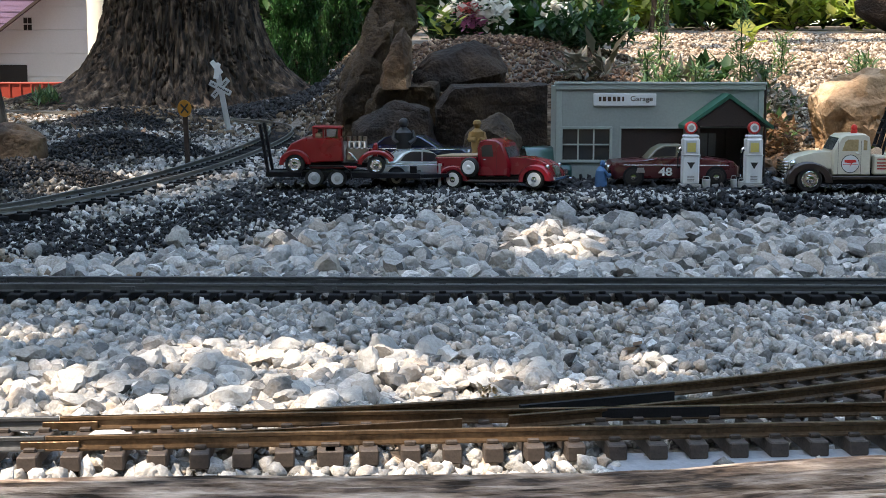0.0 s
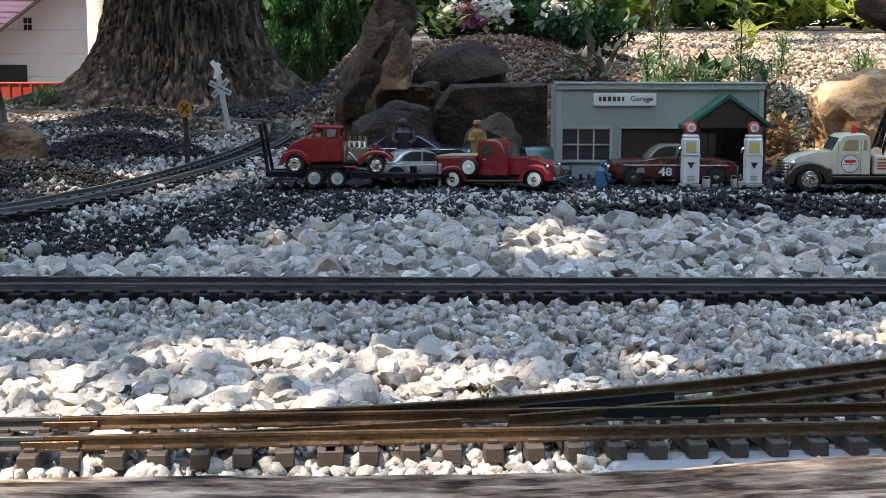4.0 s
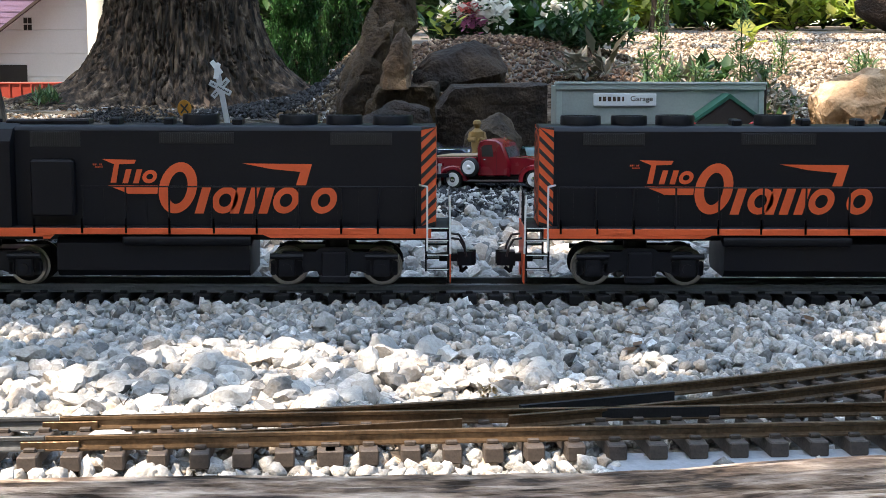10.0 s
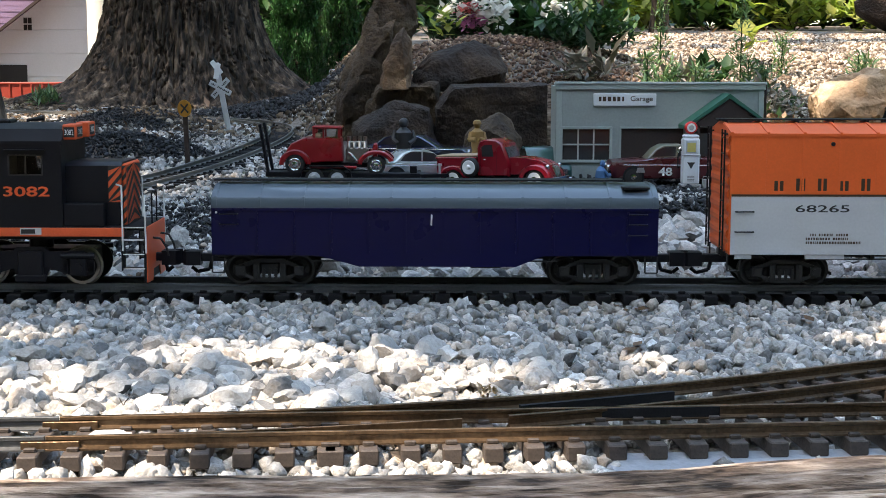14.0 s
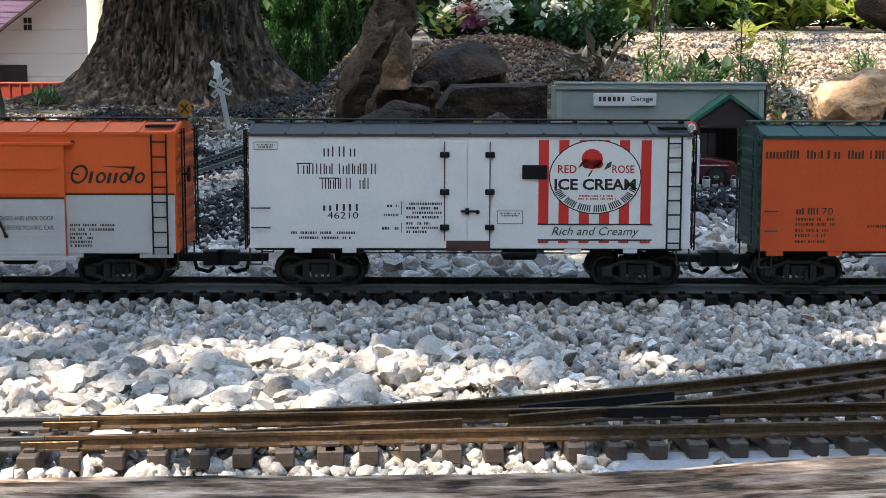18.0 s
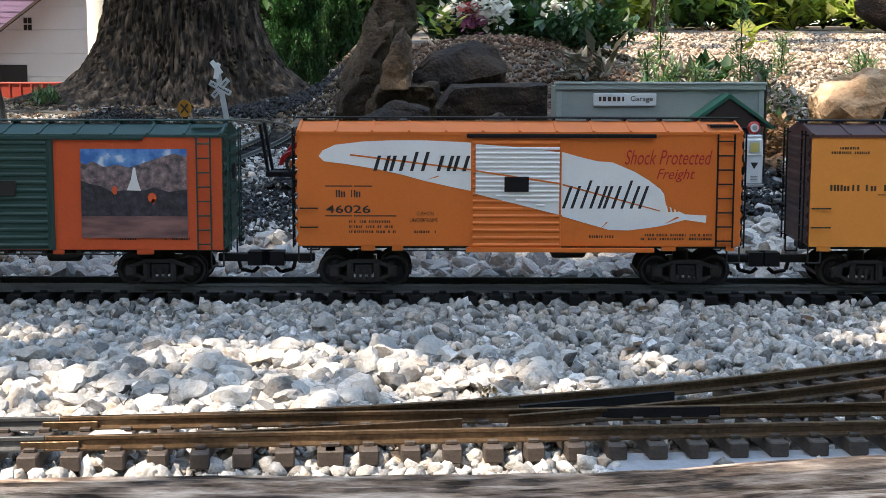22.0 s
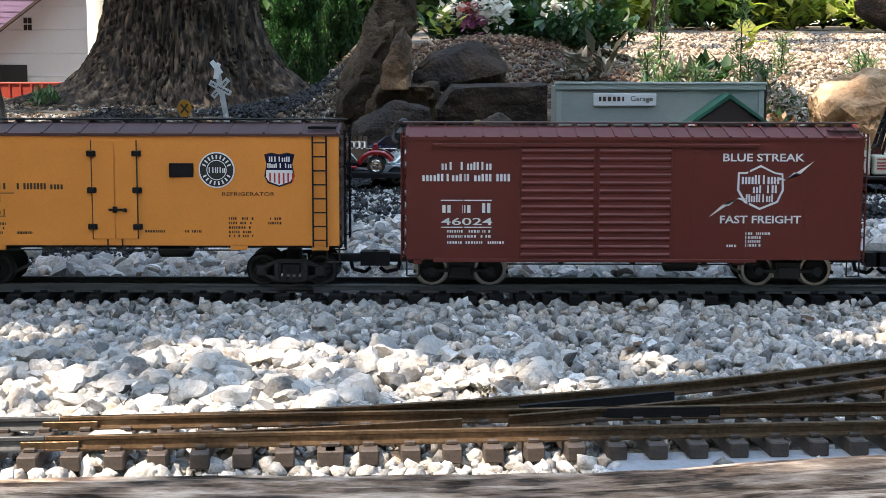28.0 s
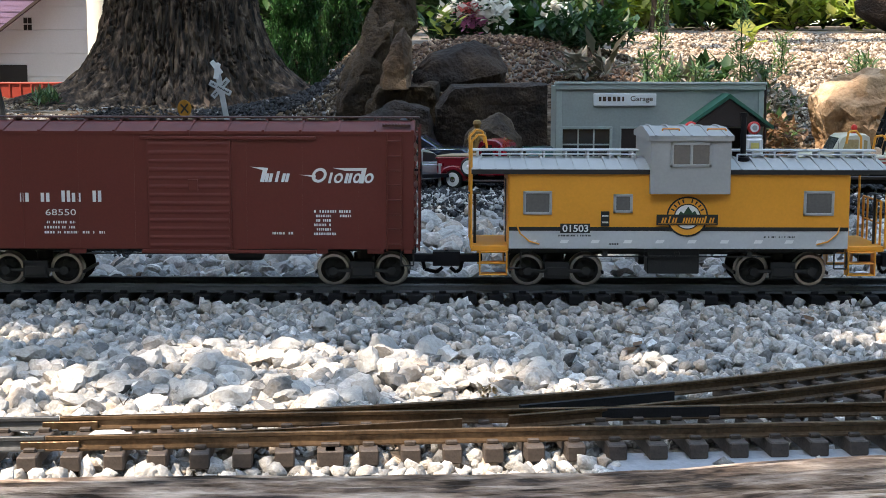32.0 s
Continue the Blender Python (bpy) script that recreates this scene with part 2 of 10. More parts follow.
def stone_kinds(count, points, bevel, seed):
    """Broken stones: bevelled hulls of scattered points, as arrays of vertices and triangles with a mean radius of 1."""
    r = np.random.default_rng(seed)
    kinds = []
    for _ in range(count):
        p = r.normal(size=(points, 3))
        p /= np.linalg.norm(p, axis=1)[:, None]
        p *= r.uniform(0.82, 1.12, (points, 1)) * np.array([r.uniform(0.95, 1.3), r.uniform(0.85, 1.1), r.uniform(0.68, 0.95)])
        bm = bmesh.new()
        for q in p:
            bm.verts.new(q)
        bmesh.ops.convex_hull(bm, input=bm.verts)
        bmesh.ops.delete(bm, geom=[v for v in bm.verts if not v.link_faces], context="VERTS")
        bmesh.ops.dissolve_limit(bm, angle_limit=radians(14), verts=bm.verts, edges=bm.edges)
        if bevel:
            bmesh.ops.bevel(bm, geom=list(bm.edges), offset=bevel, segments=1, affect="EDGES", clamp_overlap=True)
        bmesh.ops.triangulate(bm, faces=bm.faces)
        bmesh.ops.recalc_face_normals(bm, faces=bm.faces)
        bm.verts.index_update()
        kinds.append((np.array([v.co[:] for v in bm.verts]), np.array([[v.index for v in f.verts] for f in bm.faces])))
        bm.free()
    return kinds


def crag_kinds(count, sub, seed, flat=(0.62, 0.92)):
    """Craggy quarried stones: spheres cut by random planes and roughened, mean radius 1."""
    r = np.random.default_rng(seed)
    kinds = []
    for _ in range(count):
        bm = bmesh.new()
        bmesh.ops.create_icosphere(bm, subdivisions=sub, radius=1)
        n = int(r.integers(8, 13))
        ns = r.normal(size=(n, 3))
        ns /= np.linalg.norm(ns, axis=1)[:, None]
        ds = r.uniform(0.55, 0.92, n)
        off = Vector(r.uniform(-50, 50, 3))
        squash = np.array([r.uniform(0.95, 1.35), r.uniform(0.85, 1.15), r.uniform(*flat)])
        for v in bm.verts:
            u = np.array(v.co)
            dots = ns @ u
            k = min(1.1, np.min(np.where(dots > 0.05, ds / np.maximum(dots, 0.05), 9)))
            v.co = Vector(u * k * (1 + 0.2 * noise.noise(Vector(u) * 1.9 + off) + 0.13 * noise.noise(Vector(u) * 5.0 + off)) * squash)
        bmesh.ops.triangulate(bm, faces=bm.faces)
        bm.verts.index_update()
        kinds.append((np.array([v.co[:] for v in bm.verts]), np.array([[v.index for v in f.verts] for f in bm.faces])))
        bm.free()
    return kinds


def turns(n, r, tilt=math.pi):
    """Random rotation matrices."""
    a, b, c = r.uniform(0, 2 * math.pi, n), r.uniform(-tilt, tilt, n), r.uniform(-tilt, tilt, n)
    ca, sa, cb, sb, cc, sc = np.cos(a), np.sin(a), np.cos(b), np.sin(b), np.cos(c), np.sin(c)
    m = np.empty((n, 3, 3))
    m[:, 0] = np.stack([ca * cb, ca * sb * sc - sa * cc, ca * sb * cc + sa * sc], 1)
    m[:, 1] = np.stack([sa * cb, sa * sb * sc + ca * cc, sa * sb * cc - ca * sc], 1)
    m[:, 2] = np.stack([-sb, cb * sc, cb * cc], 1)
    return m


def strewn(name, pts, sizes, kinds, material, r, tilt=0.6, sharp=0):
    """One joined mesh of many stones at pts with radii sizes."""
    which = r.integers(0, len(kinds), len(pts))
    vs, fs, k = [], [], 0
    for w, (v, f) in enumerate(kinds):
        ids = np.nonzero(which == w)[0]
        if not len(ids):
            continue
        q = np.einsum("nij,vj->nvi", turns(len(ids), r, tilt), v) * sizes[ids, None, None] + pts[ids, None, :]
        vs.append(q.reshape(-1, 3))
        fs.append((f[None] + (np.arange(len(ids)) * len(v))[:, None, None] + k).reshape(-1, 3))
        k += len(ids) * len(v)
    return fast_mesh(name, np.concatenate(vs), np.concatenate(fs), material, sharp > 0, sharp)


def sown(x0, x1, y0, y1, step, r, jitter=0.5):
    """Jittered grid of places."""
    gx, gy = np.meshgrid(np.arange(x0, x1, step), np.arange(y0, y1, step))
    gx = gx + (np.arange(gx.shape[0]) % 2)[:, None] * step * 0.5
    p = np.stack([gx.ravel(), gy.ravel()], 1)
    return p + r.uniform(-jitter, jitter, p.shape) * step


# ---- ground ----
def bump_at(x, y, cx, cy, rx, ry, h):
    return h * np.exp(-((x - cx) / rx) ** 2 - ((y - cy) / ry) ** 2)


LOOP = [(-1.7, 1.60), (-1.1, 1.66), (-0.8, 1.735), (-0.66, 1.79), (-0.565, 1.85), (-0.495, 1.925), (-0.443, 2.03), (-0.396, 2.22), (-0.358, 2.46), (-0.333, 2.72), (-0.328, 2.93), (-0.348, 3.12), (-0.40, 3.28), (-0.48, 3.40), (-0.60, 3.51), (-0.80, 3.65), (-1.1, 3.82), (-1.6, 3.98), (-2.4, 4.05)]
LOOP_GRADE = ([1.5, 1.62, 1.8, 1.95, 2.1, 2.5, 3.0, 4.6], [-0.022, -0.016, 0.012, 0.028, 0.034, 0.046, 0.062, 0.078])


def loop_distance(x, y):
    """Distance from the loop of track."""
    best = np.full(np.shape(x), 9.0)
    for a, b in zip(LOOP, LOOP[1:]):
        for u in np.linspace(0, 1, 5):
            best = np.minimum(best, np.hypot(x - a[0] - (b[0] - a[0]) * u, y - a[1] - (b[1] - a[1]) * u))
    return best


# heaps of black gravel inside the loop: middle, half widths, height
MOUNDS = [(-0.56, 2.54, 0.17, 0.13, 0.042), (-0.62, 2.13, 0.16, 0.11, 0.036), (-0.70, 3.30, 0.19, 0.15, 0.042)]


def ground_z(x, y):
    """Height of the soil, with the rail heads of the main track at 0."""
    x, y = np.asarray(x, float), np.asarray(y, float)
    left = np.interp(y, [-5, 0.5, 0.7, 1.5, 1.62, 1.8, 1.95, 2.1, 2.5, 3.0, 4.6, 7, 12, 60], [-0.05, -0.05, -0.026, -0.026, -0.020, 0.012, 0.028, 0.034, 0.046, 0.062, 0.072, 0.07, 0.2, 0.6])
    right = np.interp(y, [-5, 0.5, 0.7, 1.5, 1.6, 1.75, 1.9, 2.0, 2.55, 2.75, 3.1, 3.6, 4.4, 6, 12, 60], [-0.05, -0.05, -0.026, -0.026, -0.016, 0.016, 0.034, 0.036, 0.036, 0.06, 0.13, 0.21, 0.27, 0.34, 0.5, 0.9])
    w = 0.5 + 0.5 * np.tanh((x + 0.18 + 0.06 * (y - 2.0)) / 0.1)
    z = left * (1 - w) + right * w
    for cx, cy, rx, ry, h in MOUNDS:
        z = z + bump_at(x, y, cx, cy, rx * 0.8, ry * 0.8, h)
    z = z + bump_at(x, y, -0.42, 3.75, 0.2, 0.28, 0.035)
    z = z + bump_at(x, y, 0.12, 3.3, 0.35, 0.35, 0.10)
    near = np.exp(-(loop_distance(x, y) / 0.075) ** 4)
    return z * (1 - near) + np.interp(y, *LOOP_GRADE) * near


xs = np.concatenate([[-200, -80, -40, -20, -10, -6], np.arange(-4, 4.01, 0.05), [6, 10, 20, 40, 80, 200]])
ys = np.concatenate([[-200, -60, -20, -8, -3, -1], np.arange(0, 7.01, 0.05), [8, 10, 14, 20, 35, 60, 120, 300]])
gx, gy = np.meshgrid(xs, ys)
gv = np.stack([gx, gy, ground_z(gx, gy) + 0.0], -1).reshape(-1, 3)
ii = np.arange(len(xs) - 1)[None] + (np.arange(len(ys) - 1) * len(xs))[:, None]
gf = np.stack([ii, ii + 1, ii + 1 + len(xs), ii + len(xs)], -1).reshape(-1, 4)
tagged(fast_mesh("ground", gv, gf, "soil", smooth=True), "dark brown garden soil under gravel and mulch", "ground", kind="structure")

chip_kinds = stone_kinds(36, 12, 0.0, 3)
small_kinds = stone_kinds(14, 8, 0.0, 5)
crag_small = crag_kinds(40, 2, 7)
crag_big = crag_kinds(26, 3, 9)


def on_track(p, margin=0.0):
    """Whether places lie under the sleepers of the main or the front track."""
    main = np.abs(p[:, 1] - 1.454) < 0.036 + margin
    front = np.abs(p[:, 1] - (0.884 + 0.083 * p[:, 0])) < 0.035 + margin
    return main | front


def bed(name, label, category, x0, x1, y0, y1, step, size, kinds, material, seed, keep=None, layers=1, lift=0.3, tilt=1.2, spread=0.36, sharp=0):
    r = np.random.default_rng(seed)
    out, sz = [], []
    for k in range(layers):
        p = sown(x0, x1, y0, y1, step, r)
        if keep is not None:
            p = p[keep(p)]
        s = size * np.exp(np.clip(r.normal(0, spread, len(p)), -2.2 * spread, 1.7 * spread))
        z = ground_z(p[:, 0], p[:, 1]) + s * (lift + k * 0.55) + r.uniform(-0.15, 0.25, len(p)) * s
        out.append(np.column_stack([p, z]))
        sz.append(s)
    return tagged(strewn(name, np.concatenate(out), np.concatenate(sz), kinds, material, r, tilt, sharp), label, category, kind="stuff")


in_view = lambda p: np.abs(p[:, 0]) < 0.33 * p[:, 1] + 0.03


def by_front(p):
    """Distance behind the front track and its branch."""
    return p[:, 1] - 0.965 - 0.083 * p[:, 0] - np.maximum(0, p[:, 0] - 0.05) * 0.4


# white limestone between and beyond the tracks
bed("gravel", "small broken white limestone gravel around the front track", "gravel", -0.45, 0.55, 0.66, 1.06, 0.0072, 0.0041, chip_kinds, "limestone", 11,
    keep=lambda p: in_view(p) & ~on_track(p, -0.02) & ~((p[:, 0] > 0.105) & (np.abs(p[:, 1] - 0.838 - 0.083 * p[:, 0]) < 0.032) & (np.sin(p[:, 0] * 977 + p[:, 1] * 613) > -0.88)), layers=2, spread=0.4)
bed("gravel", "crushed white limestone ballast along the main track", "gravel", -0.6, 0.62, 1.02, 1.56, 0.0070, 0.0038, chip_kinds, "limestone", 12,
    keep=lambda p: in_view(p) & ~on_track(p, -0.003), layers=2, spread=0.45)
bed("gravel", "broken limestone pieces of every size between the tracks", "gravel", -0.5, 0.55, 0.96, 1.40, 0.0145, 0.0053, crag_small, "limestone", 23,
    keep=lambda p: in_view(p) & (by_front(p) > 0) & (p[:, 1] < 1.40) & (np.sin(p[:, 0] * 9771 + p[:, 1] * 6131) < np.where((p[:, 0] > 0.06) | (p[:, 1] > 1.22), -0.35, 2.0)), layers=1, lift=0.5, tilt=0.5, spread=0.4, sharp=36)
bed("gravel", "palm-sized white limestone pieces heaped between the tracks", "gravel", -0.5, 0.3, 0.96, 1.24, 0.0175, 0.0078, crag_big, "limestone", 13,
    keep=lambda p: in_view(p) & (by_front(p) > 0.012) & (p[:, 1] < 1.20 + 0.03 * np.sin(p[:, 0] * 23)) & (p[:, 0] < 0.06 + 0.05 * np.sin(p[:, 1] * 30)), layers=1, lift=0.6, tilt=0.55, spread=0.34, sharp=36)


def blotch(p, k):
    return np.sin(p[:, 0] * 7.3 * k + 1.3) * np.cos(p[:, 1] * 6.1 * k + 0.4) + 0.5 * np.sin(p[:, 0] * 17 * k + p[:, 1] * 13 * k)


def bank_edge(x):
    """How far back the white stones reach."""
    return np.interp(x, [-1, -0.55, -0.3, -0.15, 0.0, 0.5, 1.2], [1.53, 1.60, 1.68, 1.745, 1.775, 1.765, 1.76])


bed("gravel", "coarse white limestone bank below the model garage", "gravel", -0.62, 0.66, 1.53, 1.9, 0.0150, 0.0083, crag_small, "limestone", 14,
    keep=lambda p: in_view(p) & (p[:, 1] < bank_edge(p[:, 0])), layers=2, tilt=0.7, spread=0.36, sharp=36)
bed("path_gravel", "tan pebbles at the edge of the stone bank", "gravel", -0.62, -0.3, 1.5, 1.68, 0.0078, 0.0046, small_kinds, "path_gravel", 37, lift=0.9,
    keep=lambda p: in_view(p) & (p[:, 1] > 1.51) & (p[:, 1] + 0.9 * (p[:, 0] + 0.33) < 1.53 + 0.03 * blotch(p, 2.6)))
bed("gravel", "small limestone chips filling the stone bank", "gravel", -0.62, 0.66, 1.50, 1.8, 0.0085, 0.0052, chip_kinds, "limestone", 34,
    keep=lambda p: in_view(p) & (p[:, 1] < bank_edge(p[:, 0]) + 0.01) & (blotch(p, 2.3) > -0.3), lift=0.9)
def from_loop(p):
    return loop_distance(p[:, 0], p[:, 1])


def in_mounds(p):
    """Whether places lie on the heaps of black gravel."""
    wob = 1 + 0.25 * np.sin(p[:, 0] * 43 + p[:, 1] * 11) + 0.2 * np.sin(p[:, 1] * 37 - p[:, 0] * 19)
    out = np.zeros(len(p), bool)
    for cx, cy, rx, ry, _ in MOUNDS:
        out |= ((p[:, 0] - cx) / rx) ** 2 + ((p[:, 1] - cy) / ry) ** 2 < wob
    return out


def before_loop(p):
    """Whether places lie between the bank and the loop of track."""
    ys_l = np.interp(p[:, 0], [-1.7, -1.1, -0.8, -0.66, -0.565, -0.495, -0.443, -0.396, -0.3, 0.0], [1.60, 1.66, 1.735, 1.79, 1.85, 1.925, 2.03, 2.06, 2.06, 2.06])
    return p[:, 1] < ys_l


bed("black_gravel", "crushed black slag gravel heaped in low mounds", "gravel", -1.05, -0.1, 1.6, 3.6, 0.0050, 0.0033, small_kinds, "black_chip", 15, lift=0.6,
    keep=lambda p: in_view(p) & (p[:, 1] > bank_edge(p[:, 0]) + 0.02) & (from_loop(p) > 0.042) & (in_mounds(p) | (before_loop(p) & (p[:, 1] > bank_edge(p[:, 0]) + 0.06 + 0.04 * blotch(p, 2.0)) & (from_loop(p) > 0.05 + 0.09 * (p[:, 0] > -0.47)))))
bed("mixed_gravel", "mixed black and pale crushed gravel chips", "gravel", -0.75, 0.72, 1.5, 2.06, 0.0052, 0.0034, small_kinds, "mixed_chip", 16,
    keep=lambda p: in_view(p) & (p[:, 1] > bank_edge(p[:, 0]) - 0.01) & ((p[:, 1] < bank_edge(p[:, 0]) + 0.13) | before_loop(p) | ((p[:, 0] > -0.3) & (p[:, 1] < 2.02))))
bed("mixed_gravel", "mixed black and pale chips between the mounds", "gravel", -1.1, -0.25, 1.9, 3.35, 0.0066, 0.0042, small_kinds, "dark_chip", 36,
    keep=lambda p: in_view(p) & ~before_loop(p) & ~in_mounds(p) & (from_loop(p) > 0.036))
bed("black_gravel", "black slag gravel along the front of the plateau", "gravel", -0.6, 0.72, 1.6, 2.4, 0.0066, 0.0043, small_kinds, "black_chip", 17,
    keep=lambda p: in_view(p) & (p[:, 1] > bank_edge(p[:, 0]) - 0.01) & (((p[:, 1] < bank_edge(p[:, 0]) + 0.09) & (blotch(p, 1.7) > 0.0)) | ((p[:, 0] > -0.3) & (p[:, 1] > 2.0))))
bed("gravel", "white gravel beside the curved track and between the mounds", "gravel", -0.95, -0.16, 1.85, 3.3, 0.0080, 0.0052, small_kinds, "limestone", 18,
    keep=lambda p: in_view(p) & ~in_mounds(p) & (from_loop(p) > 0.034) & (((from_loop(p) < 0.13) & (p[:, 0] > -0.5) & ((p[:, 1] < 2.7) | (p[:, 0] < -0.36))) | (~before_loop(p) & (blotch(p, 2.2) > 0.85) & (p[:, 1] < 3.2))))
bed("gravel", "sparse larger pale stones on the black gravel", "gravel", -0.6, 0.6, 1.52, 1.85, 0.035, 0.0072, crag_small, "limestone", 19,
    keep=lambda p: (p[:, 1] > bank_edge(p[:, 0]) - 0.03) & (p[:, 1] < bank_edge(p[:, 0]) + 0.07))


# ---- tracks ----
def rail_profile(h=0.0084, head=0.0032, foot=0.0072):
    return [(-foot / 2, 0), (foot / 2, 0), (foot / 2, 0.001), (0.0007, 0.0024), (0.0007, h - 0.0028), (head / 2, h - 0.0022), (head / 2, h - 0.0003),
            (head / 2 - 0.0004, h), (-head / 2 + 0.0004, h), (-head / 2, h - 0.0003), (-head / 2, h - 0.0022), (-0.0007, h - 0.0028), (-0.0007, 0.0024), (-foot / 2, 0.001)]


def swept(path, prof):
    """A profile of (side, height) carried along a path of points."""
    s = Shape()
    n, vs = len(prof), []
    for i, p in enumerate(path):
        a, b = Vector(path[max(0, i - 1)]), Vector(path[min(len(path) - 1, i + 1)])
        d = (b - a).normalized()
        side = Vector((d.y, -d.x, 0)).normalized()
        for u, h in prof:
            vs.append(Vector(p) + side * u + Vector((0, 0, h)))
    fs = []
    for k in range(len(path) - 1):
        fs += [(k * n + i, k * n + (i + 1) % n, (k + 1) * n + (i + 1) % n, (k + 1) * n + i) for i in range(n)]
    fs += [tuple(range(n)), tuple(range((len(path) - 1) * n, len(path) * n))]
    return s.add(vs, fs)


def offset_path(path, d):
    out = []
    for i, p in enumerate(path):
        a, b = Vector(path[max(0, i - 1)]), Vector(path[min(len(path) - 1, i + 1)])
        t = (b - a).normalized()
        out.append(Vector(p) + Vector((t.y, -t.x, 0)).normalized() * d)
    return out


def sleeper(length=0.086, wide=0.0145, high=0.009):
    s = Shape().box(-wide / 2, wide / 2, -length / 2, length / 2, -0.0084 - high, -0.0084, 0.0008)
    for y in (-0.0238, 0.0238):
        for e in (-0.0052, 0.0052):
            s.box(-0.0035, 0.0035, y + e - 0.0017, y + e + 0.0017, -0.0084, -0.0058, 0.0005)
    return s


def walk_along(path, step):
    """Places and headings at even steps along a path."""
    out, left = [], step * 0.5
    for a, b in zip(path, path[1:]):
        a, b = Vector(a), Vector(b)
        n = (b - a).length
        while left <= n:
            out.append((a.lerp(b, left / n), math.atan2(b.y - a.y, b.x - a.x)))
            left += step
        left -= n
    return out


def track(label, path, railmat, tiemat, pitch, near=lambda p: True, rails=True, tie=None):
    tie_shape = tie or sleeper
    tr = thing("track", label, "railway track")
    if rails:
        for d in (-0.0238, 0.0238):
            part("rail", swept([p + Vector((0, 0, -0.0084)) for p in offset_path(path, d)], rail_profile()), railmat, tr)
    first, rest = None, Shape()
    for p, a in walk_along(path, pitch):
        m = pose(p.x, p.y, p.z, 0, 0, math.degrees(a))
        if near(p):
            first = part("tie", tie_shape(), tiemat, tr, at=m) if first is None else share(first, m)
        else:
            rest.add([m @ Vector(q) for q in tie_shape().v], tie_shape().f)
    if rest.v:
        tagged(part("far_tie", rest, tiemat, tr), kind="stuff")
    return tr


TRACK_Y = 1.454
main_track = track("straight garden railway track with grey rails and black ties", [Vector((-9, TRACK_Y, 0)), Vector((9, TRACK_Y, 0))], "rail_grey", "tie_black", 0.0262, near=lambda p: abs(p.x) < 0.75)
for jx in (-0.457, -0.316, -0.117, 0.62):
    for y in (-0.0238 - 0.0016, 0.0238 - 0.0016):
        j = Shape()
        j.box(jx - 0.012, jx + 0.012, TRACK_Y + y - 0.0016, TRACK_Y + y - 0.0002, -0.0075, -0.0026, 0.0003)
        j.cyl((jx - 0.008, TRACK_Y + y - 0.0024, -0.005), (jx - 0.008, TRACK_Y + y - 0.001, -0.005), 0.0013, 8)
        j.cyl((jx + 0.008, TRACK_Y + y - 0.0024, -0.005), (jx + 0.008, TRACK_Y + y - 0.001, -0.005), 0.0013, 8)
        part("rail_joiner", j, "rail_grey", main_track)


straight = [Vector((x, 0.8835 + 0.083 * x, 0)) for x in (-3.0, -0.3, 0.1, 0.5, 3.0)]
front_track = track("brass garden railway turnout with brown ties on white gravel", straight, "rail", "tie", 0.0248, near=lambda p: abs(p.x) < 0.6, rails=False, tie=lambda: sleeper(0.079, 0.0115, 0.0095))
part("tie", sleeper(0.079, 0.0115, 0.0095), "tie", front_track, at=pose(-0.067, 0.8835 - 0.083 * 0.067, 0, 0, 0, math.degrees(math.atan(0.083))))
JOINT = -0.236
for d in (-0.0238, 0.0238):
    for a_, b_, mt_ in ((-3.0, JOINT - 0.0004, "rail_grey"), (JOINT + 0.0004, 3.0, "rail")):
        part("rail", swept([p + Vector((0, 0, -0.0084)) for p in offset_path([Vector((x, 0.8835 + 0.083 * x, 0)) for x in (a_, (a_ + b_) / 2, b_)], d)], rail_profile()), mt_, front_track)
    jy = 0.8835 + 0.083 * JOINT - d
    part("rail_joiner", Shape().box(JOINT - 0.012, JOINT + 0.022, jy - 0.0034, jy - 0.001, -0.008, -0.0028, 0.0004).box(JOINT - 0.012, JOINT + 0.022, jy + 0.001, jy + 0.0034, -0.008, -0.0028, 0.0004).moved(Matrix.Translation((JOINT, jy, 0)) @ Matrix.Rotation(math.atan(0.083), 4, "Z") @ Matrix.Translation((-JOINT, -jy, 0))), "rail", front_track, "brass rail joiner")
# the branch that leaves the front track
branch, x, y, a = [], -0.26, 0.8835 + 0.083 * -0.26, math.atan(0.083)
while x < 1.6:
    branch.append(Vector((x, y, 0)))
    x, y = x + 0.03 * math.cos(a), y + 0.03 * math.sin(a)
    if a < 0.45:
        a += 0.0225
inner, outer = offset_path(branch, 0.0238), offset_path(branch, -0.0238)
low = Vector((0, 0, -0.0084))
part("branch_rail", swept([p + low for p in outer if p.x > -0.24], rail_profile()), "rail", front_track)
part("branch_rail", swept([p + low for p in inner if p.x > 0.02], rail_profile()), "rail", front_track)
for p, a in walk_along([q for q in branch if q.x > 0.2], 0.0248):
    part("tie", sleeper(0.079, 0.0115, 0.0095), "tie", front_track, at=pose(p.x, p.y, p.z - 0.0005, 0, 0, math.degrees(a)))

